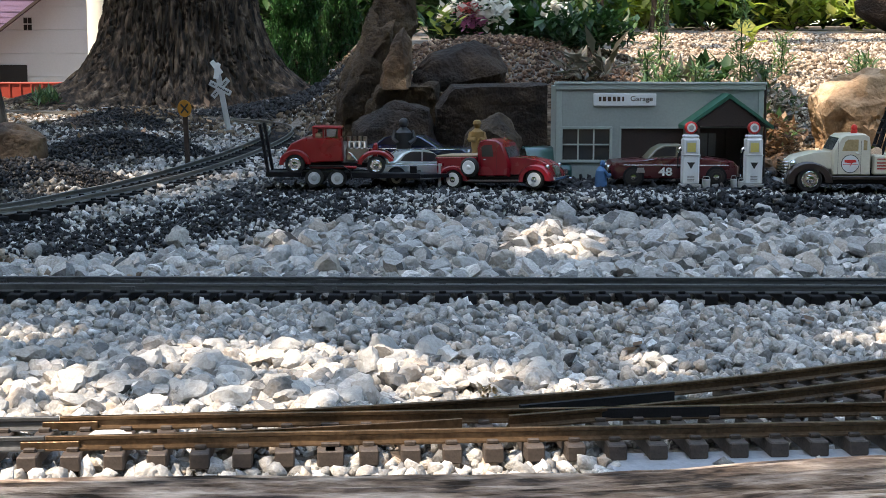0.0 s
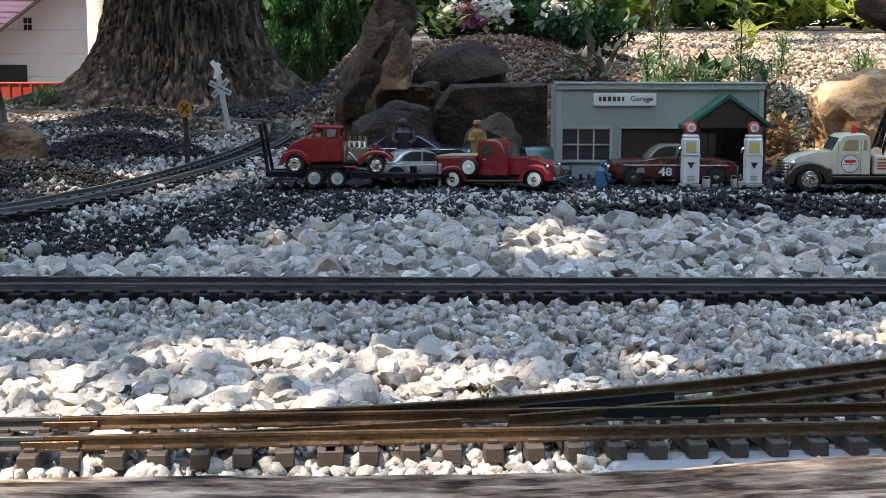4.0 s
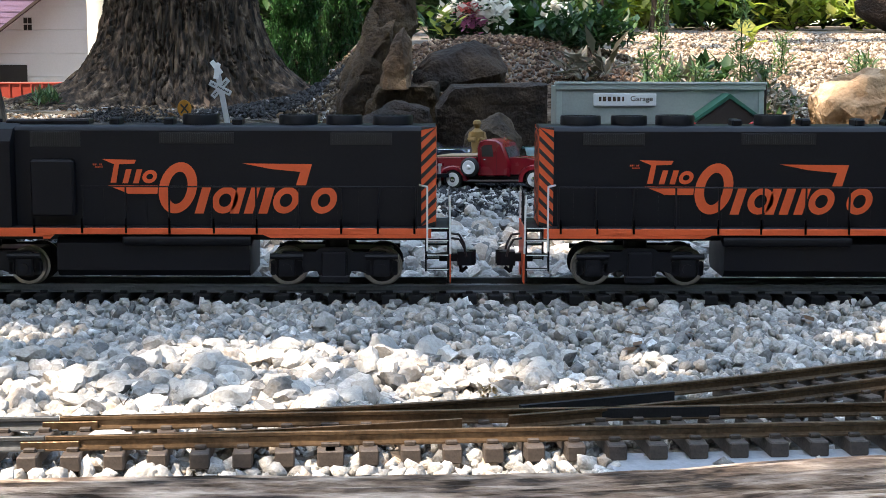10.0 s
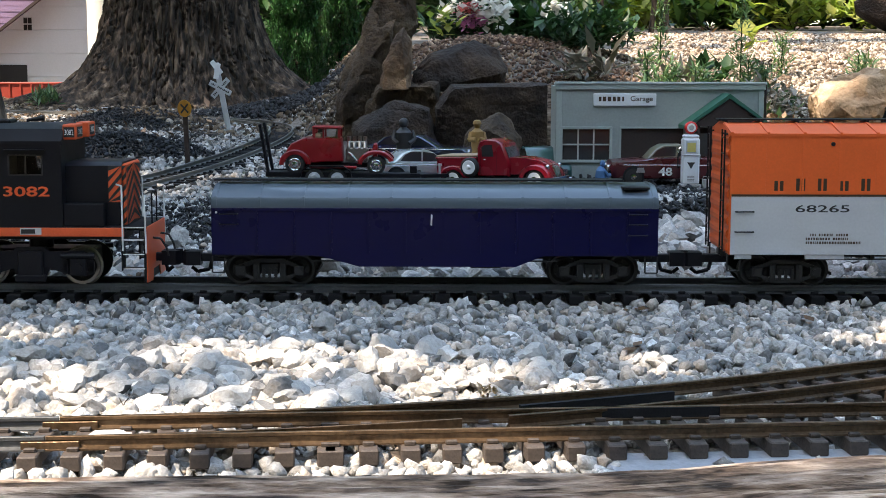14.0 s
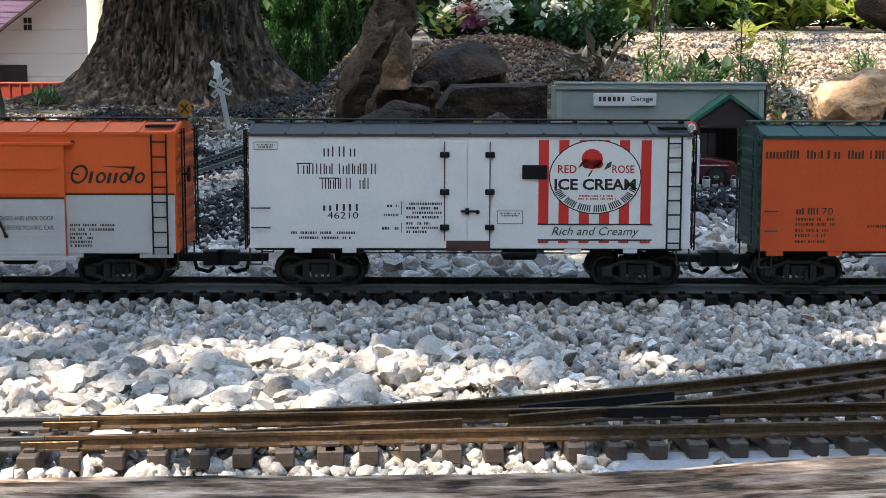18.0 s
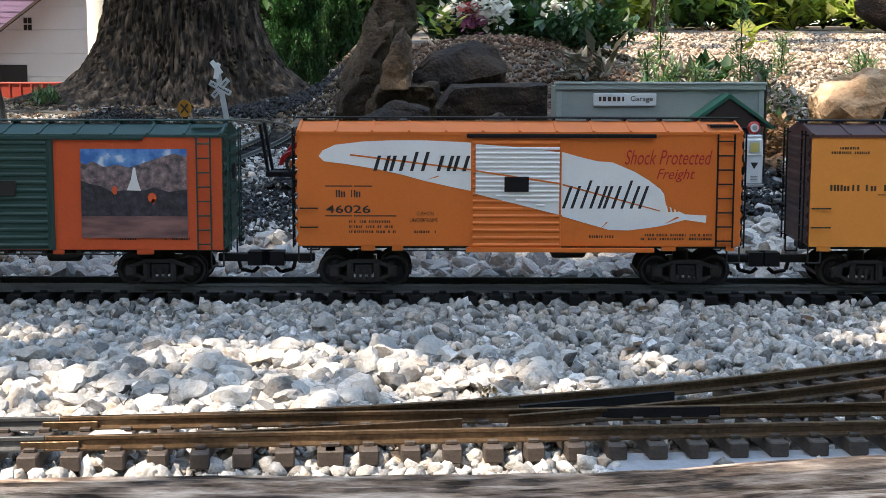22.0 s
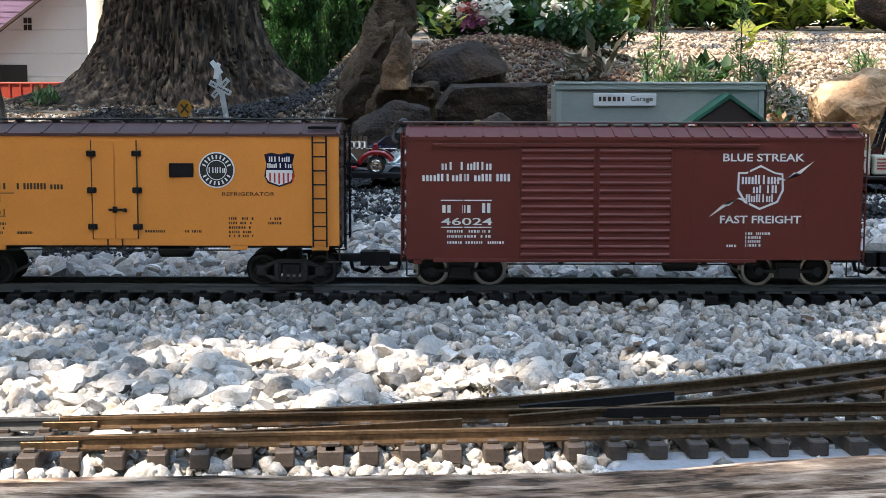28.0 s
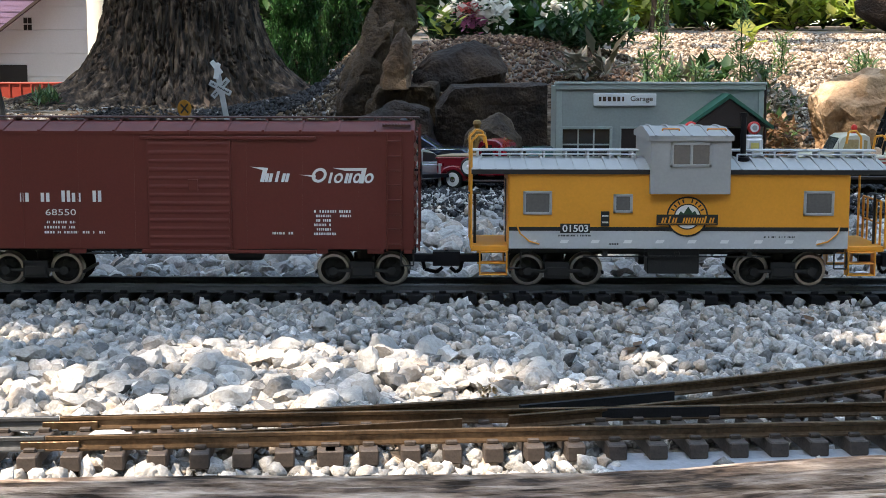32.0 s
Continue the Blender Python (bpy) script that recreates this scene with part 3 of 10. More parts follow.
# timber edging in the foreground
log = thing("log", "weathered grey timber log edging the gravel", "log")
n = 256
s = Shape()
LN = 260
for i in range(LN + 1):
    x = -0.6 + 1.2 * i / LN
    for k in range(n):
        t = radians(20 + 110 * k / 230 if k < 230 else 130 + 250 * (k - 230) / (n - 230))
        r = 0.085 - 0.0022 * max(0, 1 - abs(noise.noise((x * 5, t * 16, 2))) / 0.07) - 0.0012 * max(0, 1 - abs(noise.noise((x * 11, t * 38, 9))) / 0.1) + 0.0006 * noise.noise((x * 40, t * 60, 4)) + 0.004 * noise.noise((x * 2, math.cos(t) * 3, math.sin(t) * 3)) + 0.0028 * noise.noise((x * 4, math.cos(t) * 22, math.sin(t) * 22))
        s.v.append((x, 0.585 + r * math.cos(t), -0.0356 + 0.003 * x + 0.0039 * math.tanh((x - 0.118) * 20) + r * math.sin(t)))
for i in range(LN):
    s.f += [(i * n + k, i * n + (k + 1) % n, (i + 1) * n + (k + 1) % n, (i + 1) * n + k) for k in range(n)]
s.f += [tuple(range(n)), tuple(range(LN * n, (LN + 1) * n))]
part("trunk_piece", s, "timber", log, smooth=40)

edging = thing("edging_board", "pale grey concrete edging strip beneath the ties", "edging board")
part("board", Shape().box(0.1, 0.75, 0.0, 0.05, -0.034, -0.0178, 0.002).moved(Matrix.Translation((0, 0.812, 0)) @ Matrix.Rotation(math.atan(0.083), 4, "Z")), mat("pale_concrete", (0.29, 0.31, 0.34), 0.8, vary=0.2, scale=15, grain=250, bump=0.2, dirt=0.2), edging)

# black plastic frog and guard pieces of the turnout
for pts in ([(0.050, 0.9275), (0.155, 0.9685)], [(0.078, 0.9185), (0.178, 0.9262)]):
    (xa, ya), (xb, yb_) = pts
    part("frog_guard", swept([Vector((xa, ya - 0.005, -0.0084)), Vector((xb, yb_ - 0.005, -0.0084))], [(-0.002, 0), (0.002, 0), (0.002, 0.0078), (-0.002, 0.0078)]), "tie_black", front_track, "black plastic guard rail")
part("branch_rail", swept([p + low for p in offset_path(branch, 0.0238) if -0.2 < p.x < 0.03], rail_profile(head=0.0016)), "rail", front_track, "thin tapered switch blade")

def on_mound(p):
    return ((p[:, 0] + 0.42) / 0.27) ** 2 + ((p[:, 1] - 3.75) / 0.42) ** 2 < 1 + 0.3 * np.sin(p[:, 0] * 40 + p[:, 1] * 17)


bed("black_gravel", "black slag gravel at the foot of the tree", "gravel", -0.8, -0.05, 3.2, 4.3, 0.0085, 0.0055, small_kinds, "black_chip", 27,
    keep=lambda p: in_view(p) & on_mound(p))

bed("gravel", "pale gravel along the distant track by the tree", "gravel", -1.5, -0.6, 3.35, 4.2, 0.012, 0.0068, small_kinds, "limestone", 28,
    keep=lambda p: in_view(p) & ~on_mound(p) & (blotch(p, 1.3) > -0.4) & (p[:, 1] < 4.15 - 0.12 * np.sin(p[:, 0] * 9)))

bed("black_gravel", "black slag gravel heaped below the garage forecourt", "gravel", 0.18, 0.72, 1.74, 2.0, 0.0056, 0.0042, small_kinds, "black_chip", 29, lift=1.0,
    keep=lambda p: in_view(p) & (p[:, 0] > 0.21 + 0.04 * np.sin(p[:, 1] * 40)) & (p[:, 1] > bank_edge(p[:, 0]) - 0.015) & (p[:, 1] < 1.9 + 0.03 * np.sin(p[:, 0] * 19)))

bed("gravel", "limestone ballast shouldered against the ends of the ties", "gravel", -0.75, 0.8, 1.386, 1.422, 0.0074, 0.004, chip_kinds, "limestone", 30, layers=2, lift=0.9, keep=lambda p: np.sin(p[:, 0] * 240) + 0.6 * np.sin(p[:, 0] * 61) > (p[:, 1] - 1.405) * 90)


# ---- the train ----
# camera-view pixels per metre at the near car sides
SC = 1838.0
HW = 0.049
M["brown_roof"] = mat("oxide_roof", (0.075, 0.03, 0.028), 0.45, vary=0.2, scale=30, grain=500, bump=0.05)
M["black_roof"] = mat("weathered_black_roof", (0.045, 0.045, 0.047), 0.45, vary=0.25, scale=30, grain=500, bump=0.05)
M["oxide"] = mat("oxide_red_paint", (0.125, 0.0185, 0.0125), 0.5, vary=0.1, scale=25, grain=500, bump=0.04)
M["car_orange"] = mat("boxcar_orange", (0.76, 0.118, 0.02), 0.5, vary=0.08, scale=25, grain=500, bump=0.04)
M["wp_orange"] = mat("deep_orange_paint", (0.70, 0.165, 0.024), 0.5, vary=0.08, scale=25, grain=500, bump=0.04)
M["sf_orange"] = mat("red_orange_paint", (0.62, 0.088, 0.022), 0.5, vary=0.1, scale=25, grain=500, bump=0.04)
M["reefer_yellow"] = mat("reefer_orange_yellow", (0.80, 0.285, 0.05), 0.5, vary=0.07, scale=25, grain=500, bump=0.04)
M["green"] = mat("dark_green_paint", (0.012, 0.05, 0.045), 0.5, vary=0.15, scale=30, grain=500, bump=0.04)
M["navy"] = mat("navy_blue_paint", (0.003, 0.0033, 0.04), 0.3, vary=0.12, scale=20, grain=500, bump=0.03, spec=0.2)
M["cover_grey"] = mat("blue_grey_cover", (0.07, 0.092, 0.112), 0.36, 0.3, vary=0.05, scale=20, grain=400, bump=0.02, coat=0.4)
M["silver"] = mat("silver_grey_paint", (0.5, 0.51, 0.52), 0.42, vary=0.07, scale=25, grain=400, bump=0.03)
M["light_grey"] = mat("light_grey_paint", (0.38, 0.38, 0.37), 0.45, vary=0.07, scale=25, grain=400, bump=0.03)
M["yellow"] = mat("caboose_yellow", (0.80, 0.335, 0.035), 0.45, vary=0.06, scale=25, grain=400, bump=0.03)
M["red"] = mat("sign_red", (0.62, 0.03, 0.025), 0.5, vary=0.05, bump=0.0)
M["ink"] = mat("printed_black", (0.015, 0.015, 0.015), 0.6, vary=0.05, bump=0.0)
M["ink_brown"] = mat("printed_brown", (0.05, 0.025, 0.01), 0.6, vary=0.05, bump=0.0)
M["ink_white"] = mat("printed_white", (0.78, 0.78, 0.77), 0.6, vary=0.05, bump=0.0)
M["ink_red"] = mat("printed_red", (0.45, 0.02, 0.02), 0.6, vary=0.05, bump=0.0)
M["leaf_ink"] = mat("printed_green", (0.02, 0.06, 0.03), 0.6, vary=0.05, bump=0.0)
M["inside"] = mat("bare_inside", (0.06, 0.022, 0.014), 0.7, vary=0.2, scale=40, grain=400, bump=0.1)
M["dark_glass"] = mat("dark_window_glass", (0.03, 0.033, 0.035), 0.12, vary=0.1, bump=0.0, spec=0.8)
M["grey_glass"] = mat("grey_window_glass", (0.13, 0.125, 0.12), 0.15, vary=0.15, scale=40, bump=0.0, spec=0.8)
M["white_rail"] = mat("white_handrail", (0.7, 0.7, 0.68), 0.5, vary=0.05, bump=0.0)
M["photo_sky"] = mat("printed_sky", (0, 0, 0), 0.5, vary=0.1, scale=60, grain=500, bump=0.0, stops=[(0.4, (0.03, 0.14, 0.42)), (0.58, (0.12, 0.3, 0.6)), (0.66, (0.55, 0.6, 0.68))])
M["photo_cliff"] = mat("printed_cliff", (0, 0, 0), 0.5, vary=0.5, scale=140, grain=600, bump=0.0, stops=[(0.3, (0.05, 0.045, 0.055)), (0.6, (0.24, 0.17, 0.17)), (0.8, (0.36, 0.27, 0.25))])
M["photo_wood"] = mat("printed_woods", (0, 0, 0), 0.5, vary=0.5, scale=160, grain=600, bump=0.0, stops=[(0.3, (0.012, 0.014, 0.018)), (0.7, (0.05, 0.045, 0.06))])
M["photo_meadow"] = mat("printed_meadow", (0, 0, 0), 0.5, vary=0.25, scale=120, grain=600, bump=0.0, stretch=(0.2, 1, 1), stops=[(0.3, (0.12, 0.06, 0.06)), (0.7, (0.26, 0.13, 0.12))])
clear = bpy.data.materials.new("clear_glass")
clear.use_nodes = True
cb = clear.node_tree.nodes["Principled BSDF"]
cb.inputs["Transmission Weight"].default_value, cb.inputs["Roughness"].default_value, cb.inputs["IOR"].default_value = 1.0, 0.02, 1.1
M["clear"] = clear


def Zp(py):
    return 0.0388 + (440 - py) * 0.000544


class Car:
    """One vehicle of the train: c is the place of its middle in camera-view pixels, side the half width of its wall."""

    def __init__(self, name, label, category, c, group=""):
        self.root = thing(name, label, category, group)
        self.c, self.side = c, HW

    def P(self, px, py):
        return ((px - self.c) / SC, Zp(py))

    def X(self, px):
        return (px - self.c) / SC

    def box(self, name, mt, x0, x1, y0, y1, z0, z1, c=0.0006, label="", parent=None):
        return part(name, Shape().box(x0, x1, y0, y1, z0, z1, c), mt, parent or self.root, label)

    def flat(self, name, mt, polys, layer=1, label="", parent=None, side=None):
        """Printed flat shapes on the wall that faces the front."""
        y = -(self.side if side is None else side) - 0.0003 * layer
        if name in ("emblem", "quill", "printed_landscape") and len(polys) > 1:
            runs = [[polys[0]]]
            for q in polys[1:]:
                near = any(abs(a - c) + abs(b - d) < 0.01 for a, b in q for c, d in runs[-1][-1])
                runs[-1].append(q) if near else runs.append([q])
            if len(runs) > 1:
                return [self.flat(name, mt, q, layer, label if k == 0 else "", parent, side) for k, q in enumerate(runs)][0]
        s = Shape()
        for poly in polys:
            s.add([(*[self.P(*p)[0]], y, self.P(*p)[1]) for p in poly], [tuple(range(len(poly)))])
        me = bpy.data.meshes.new(name)
        me.from_pydata(s.v, [], s.f)
        me.materials.append(M[mt])
        ob = new(name, me)
        ob.parent = parent or self.root
        if label:
            ob["label"] = label
        return ob

    def words(self, body, mt, x0, x1, y0, y1, layer=2, side=None, fat=0.0, slant=0.0, name="lettering"):
        """Readable words, fitted into a box in camera-view pixels."""
        cu = bpy.data.curves.new(name, "FONT")
        cu.body, cu.size, cu.offset, cu.shear = body, 1.0, fat, slant
        cu.resolution_u = 3
        tmp = bpy.data.objects.new(name, cu)
        me = bpy.data.meshes.new_from_object(tmp)
        bpy.data.objects.remove(tmp)
        co = np.array([v.co[:] for v in me.vertices])
        lo, hi = co.min(0), co.max(0)
        (ax, az), (bx, bz) = self.P(x0, y1), self.P(x1, y0)
        y = -(self.side if side is None else side) - 0.0003 * layer
        out = np.column_stack([ax + (co[:, 0] - lo[0]) / (hi[0] - lo[0]) * (bx - ax), np.full(len(co), y), az + (co[:, 1] - lo[1]) / (hi[1] - lo[1]) * (bz - az)])
        me.vertices.foreach_set("co", out.ravel())
        me.name = name
        me.materials.append(M[mt])
        ob = new(name, me)
        ob.parent = self.root
        return ob


def rect(x0, x1, y0, y1):
    return [(x0, y0), (x1, y0), (x1, y1), (x0, y1)]


def oval(cx, cy, rx, ry, n=40, a0=0.0, a1=2 * math.pi):
    return [(cx + rx * math.cos(a0 + (a1 - a0) * i / n), cy + ry * math.sin(a0 + (a1 - a0) * i / n)) for i in range(n)]


def ring(cx, cy, rx, ry, t, lean=0.0, n=20):
    """A closed band, as quads."""
    out = []
    for i in range(n):
        a, b = 2 * math.pi * i / n, 2 * math.pi * (i + 1) / n
        q = []
        for ang, k in ((a, 1), (b, 1), (b, 0), (a, 0)):
            ux, uy = (rx, ry) if k else (max(rx - t, 0.1), max(ry - t, 0.1))
            x, y = ux * math.cos(ang), uy * math.sin(ang)
            q.append((cx + x - lean * y, cy + y))
        out.append(q)
    return out


def marks(kinds, x0, x1, y0, y1, w=0.28, lean=0.0):
    """Plain bars in a row: o and n two bars, i and l one, a space a gap."""
    out, n = [], len(kinds)
    step = (x1 - x0) / n
    h = y1 - y0
    for k, ch in enumerate(kinds):
        a, b = x0 + step * (k + 0.08), x0 + step * (k + 0.92)
        t = (b - a) * w
        m = (a + b) / 2
        if ch == " ":
            continue
        qs = []
        if ch == "i":
            qs = [rect(m - t * 0.6, m + t * 0.6, y0, y1)]
        elif ch in "no":
            q0 = y0 + h * (0.2 if lean or ch == "o" else 0.0)
            qs = [rect(a, a + t * 1.3, q0, y1), rect(b - t * 1.3, b, q0, y1)]
        elif ch == "l":
            qs = [rect(a, a + t * 1.3, y0, y1)]
        mid = (y0 + y1) / 2
        out += [[(x - lean * (y - mid), y) for x, y in q] for q in qs]
    return out


def scribble(x0, x1, y0, y1, seed):
    """Bars in place of small writing."""
    r = random.Random(seed)
    out, x, h = [], x0, y1 - y0
    while x < x1:
        w = h * r.uniform(0.35, 0.8)
        if r.random() < 0.85:
            out.append(rect(x, min(x + w, x1), y0, y1))
        x += w + h * r.uniform(0.25, 0.45)
    return out


def wheelset(parent, x, r, rim, web, half=0.0225):
    """Axle with two flanged wheels; the rims have their own steel."""
    s = Shape().cyl((0, -0.034, 0), (0, 0.034, 0), 0.0022, 10)
    for d in (-1, 1):
        a = half * d
        prof = [(0.003, a + 0.0052 * d), (0.0045, a + 0.0052 * d), (r * 0.62, a + 0.0028 * d), (r * 0.8, a + 0.0046 * d), (r * 0.83, a + 0.0054 * d), (r, a + 0.0054 * d),
                (r + 0.0004, a), (r + 0.0022, a - 0.0006 * d), (r + 0.0022, a - 0.002 * d), (0.003, a - 0.002 * d)]
        s.lathe(prof, (0, 0, 0), "y", 28)
        for k in range(6):
            t = k * math.pi / 3
            s.box(-0.0008, 0.0008, a + 0.0028 * d, a + 0.0042 * d, 0.004, r * 0.66, 0.0003)
            tail = s.v[-24:]
            m = Matrix.Rotation(t, 4, "Y")
            s.v[-24:] = [tuple(m @ Vector(p)) for p in tail]
    ob = part("wheelset", s, web, parent, at=pose(x, 0, r))
    ob.data.materials.append(M[rim])
    for p in ob.data.polygons:
        if math.hypot(p.center.x, p.center.z) > r * 0.81:
            p.material_index = 1
    return ob


WHEELS = []


def freight_truck(car, x, rim="steel", web="truckblack", r=0.0148, base=0.0285, y=0.0345):
    """Cast side frames with boxes and springs, a bolster and two wheelsets."""
    s = Shape()
    for d in (-1, 1):
        y0, y1 = d * (y - 0.0022), d * (y + 0.0022)
        if rim == "steel":
            s.box(-base - 0.004, base + 0.004, y0, y1, r - 0.0018, r + 0.0014, 0.0004)
            s.box(-0.0125, 0.0125, y0, y1, r - 0.008, r + 0.009, 0.001)
            s.box(-0.010, 0.010, y1, y1 + d * 0.0015, r - 0.005, r + 0.004, 0.0006)
            for jx in (-base, base):
                s.cyl((jx, y1, r), (jx, y1 + d * 0.0025, r), 0.0042, 12)
            continue
        s.prism([(-base - 0.006, r + 0.0035), (-0.013, r + 0.0115), (0.013, r + 0.0115), (base + 0.006, r + 0.0035), (base + 0.006, r), (0.0115, r + 0.0078), (-0.0115, r + 0.0078), (-base - 0.006, r)], y0, y1)
        s.prism([(-base, r - 0.0045), (-0.012, r - 0.0112), (0.012, r - 0.0112), (base, r - 0.0045), (base, r - 0.0012), (0.011, r - 0.0078), (-0.011, r - 0.0078), (-base, r - 0.0012)], y0, y1)
        for cx in (-0.0115, 0.0115):
            s.box(cx - 0.0016, cx + 0.0016, y0, y1, r - 0.009, r + 0.009, 0.0003)
        for jx in (-base, base):
            s.box(jx - 0.005, jx + 0.005, y1, y1 + d * 0.003, r - 0.005, r + 0.005, 0.0008)
            s.cyl((jx, y1 + d * 0.003, r), (jx, y1 + d * 0.0042, r), 0.0032, 10)
        for sx in (-0.006, 0.0, 0.006):
            for k in range(4):
                s.cyl((sx, y1 - d * 0.0005, r - 0.007 + k * 0.0026), (sx, y1 + d * 0.0018, r - 0.007 + k * 0.0026), 0.0018, 6)
        s.box(-0.016, -0.012, y1, y1 + d * 0.0014, r - 0.009, r + 0.007, 0.0003)
        s.box(0.012, 0.016, y1, y1 + d * 0.0014, r - 0.009, r + 0.007, 0.0003)
    s.box(-0.009, 0.009, -y, y, r - 0.004, r + 0.007, 0.001)
    for bx in (-base - 0.018, base + 0.018):
        s.box(min(bx, bx * 0.96), max(bx, bx * 0.96), -0.03, 0.03, r - 0.004, r - 0.001)
    s.cyl((0, 0, r), (0, 0, r + 0.017), 0.008, 12)
    tr = part("truck", s, "truckblack", car.root, at=pose(x, 0, 0))
    for wx in (-base, base):
        WHEELS.append((wheelset(tr, wx, r, rim, web), wx, r))
    return tr


def coupler(car, x, d, reach=0.034, z=0.0235):
    """Drawbar, knuckle head and a hanging uncoupling lever."""
    s = Shape().box(x - 0.012 * d, x + (reach - 0.014) * d, -0.0045, 0.0045, z - 0.004, z + 0.004, 0.0008)
    h = x + reach * d
    s.prism([(x + (reach - 0.016) * d, -0.009), (h - 0.002 * d, -0.009), (h + 0.002 * d, -0.004), (h - 0.004 * d, -0.001), (h - 0.004 * d, 0.004), (h + 0.003 * d, 0.006), (h + 0.002 * d, 0.01), (x + (reach - 0.016) * d, 0.008)],
            z - 0.0075, z + 0.0065, "z")
    s.tube([(x + 0.008 * d, 0, z - 0.004), (x + 0.010 * d, 0, z - 0.012), (h - 0.012 * d, 0, z - 0.015), (h - 0.006 * d, 0, z - 0.010)], 0.002, 6)
    return part("coupler", s, "black", car.root)


def ladder(car, mt, x0, x1, z0, z1, rungs, y, axis="x", name="ladder"):
    """Two stiles with rungs; along x on a side wall, along y on an end wall."""
    s = Shape()
    d = -1 if y < 0 else 1
    put = (lambda a, h: (a, y, h)) if axis == "x" else (lambda a, h: (y, a, h))
    for a in (x0, x1):
        s.cyl(put(a, z0), put(a, z1), 0.0009, 6)
        for h in (z0 + 0.004, z1 - 0.004):
            p, q = put(a, h), list(put(a, h))
            q[1 if axis == "x" else 0] -= d * 0.003
            s.cyl(p, q, 0.0008, 6)
    for k in range(rungs):
        h = z0 + (z1 - z0) * (k + 0.5) / rungs
        s.cyl(put(x0, h), put(x1, h), 0.0008, 6)
    return part(name, s, mt, car.root)


def grab(car, mt, px0, px1, py):
    x0, z = car.P(px0, py)
    x1 = car.X(px1)
    y = -car.side
    return part("grab_iron", Shape().tube([(x0, y, z), (x0, y - 0.003, z), (x1, y - 0.003, z), (x1, y, z)], 0.0007, 6), mt, car.root)


def house_roof(car, mt, half, ze, zr, ribs, mt_walk="black", hatch=True, walk_over=0.004):
    """Pitched roof with raised seams, the running board on its saddles, and hatches or a brake platform."""
    s = Shape()
    w = HW + 0.0012
    prof = [(-w, ze - 0.002), (-w, ze + 0.0008), (-0.012, zr), (0.012, zr), (w, ze + 0.0008), (w, ze - 0.002)]
    s.prism(prof, -half, half, "x")
    roof = part("roof", s, mt, car.root)
    first = None
    rib = Shape()
    rib.prism([(-w - 0.0004, ze - 0.001), (-w - 0.0004, ze + 0.002), (-0.011, zr + 0.0013), (0.011, zr + 0.0013), (w + 0.0004, ze + 0.002), (w + 0.0004, ze - 0.001)], -0.0013, 0.0013, "x")
    for k in range(ribs + 1):
        m = pose(-half + 0.002 + (2 * half - 0.004) * k / ribs, 0, 0)
        first = part("roof_rib", rib, mt, roof, at=m) if first is None else share(first, m)
    b = Shape().box(-half - walk_over, half + walk_over, -0.0105, 0.0105, zr + 0.0028, zr + 0.0042, 0.0003)
    for k in range(ribs + 1):
        x = -half + 0.004 + (2 * half - 0.008) * k / ribs
        b.box(x - 0.0012, x + 0.0012, -0.012, 0.012, zr + 0.0005, zr + 0.0029)
    part("running_board", b, mt_walk, car.root)
    if hatch:
        h = Shape()
        x = half - 0.018
        for k in range(9):
            h.box(x - 0.013 + k * 0.0031, x - 0.0112 + k * 0.0031, -0.042, -0.013, ze + 0.0062, ze + 0.0072)
        h.box(x - 0.013, x + 0.014, -0.042, -0.0405, ze + 0.0048, ze + 0.0066)
        h.box(x - 0.013, x + 0.014, -0.015, -0.013, ze + 0.0048, ze + 0.0066)
        part("roof_platform", h, mt_walk, car.root)
    return roof


def end_wall(car, mt, x, d, z0, z1, ribs=9):
    wall = part("end_wall", Shape().box(x - 0.0022 * d, x, -HW + 0.0004, HW - 0.0004, z0, z1, 0.0004), mt, car.root)
    first, h = None, (z1 - z0) / ribs * 0.42
    for k in range(ribs):
        m = pose(x, 0, z0 + (z1 - z0) * (k + 0.5) / ribs)
        rib = Shape().prism([(-0.0005 * d, -h), (0.0022 * d, -h * 0.35), (0.0022 * d, h * 0.35), (-0.0005 * d, h)], -HW + 0.004, HW - 0.004)
        first = part("rib", rib, mt, wall, at=m) if first is None else share(first, m)
    return wall


def brake_wheel(car, x, d, z):
    s = Shape().lathe([(0.0075, -0.0008), (0.0088, 0), (0.0075, 0.0008), (0.0066, 0)], (x + 0.007 * d, -0.02, z), "x", 16)
    s.cyl((x, -0.02, z), (x + 0.0075 * d, -0.02, z), 0.0012, 8)
    for a in range(4):
        s.cyl((x + 0.007 * d, -0.02, z), (x + 0.007 * d, -0.02 + 0.0075 * math.cos(a * 1.57), z + 0.0075 * math.sin(a * 1.57)), 0.0007, 5)
    return part("brake_wheel", s, "black", car.root)


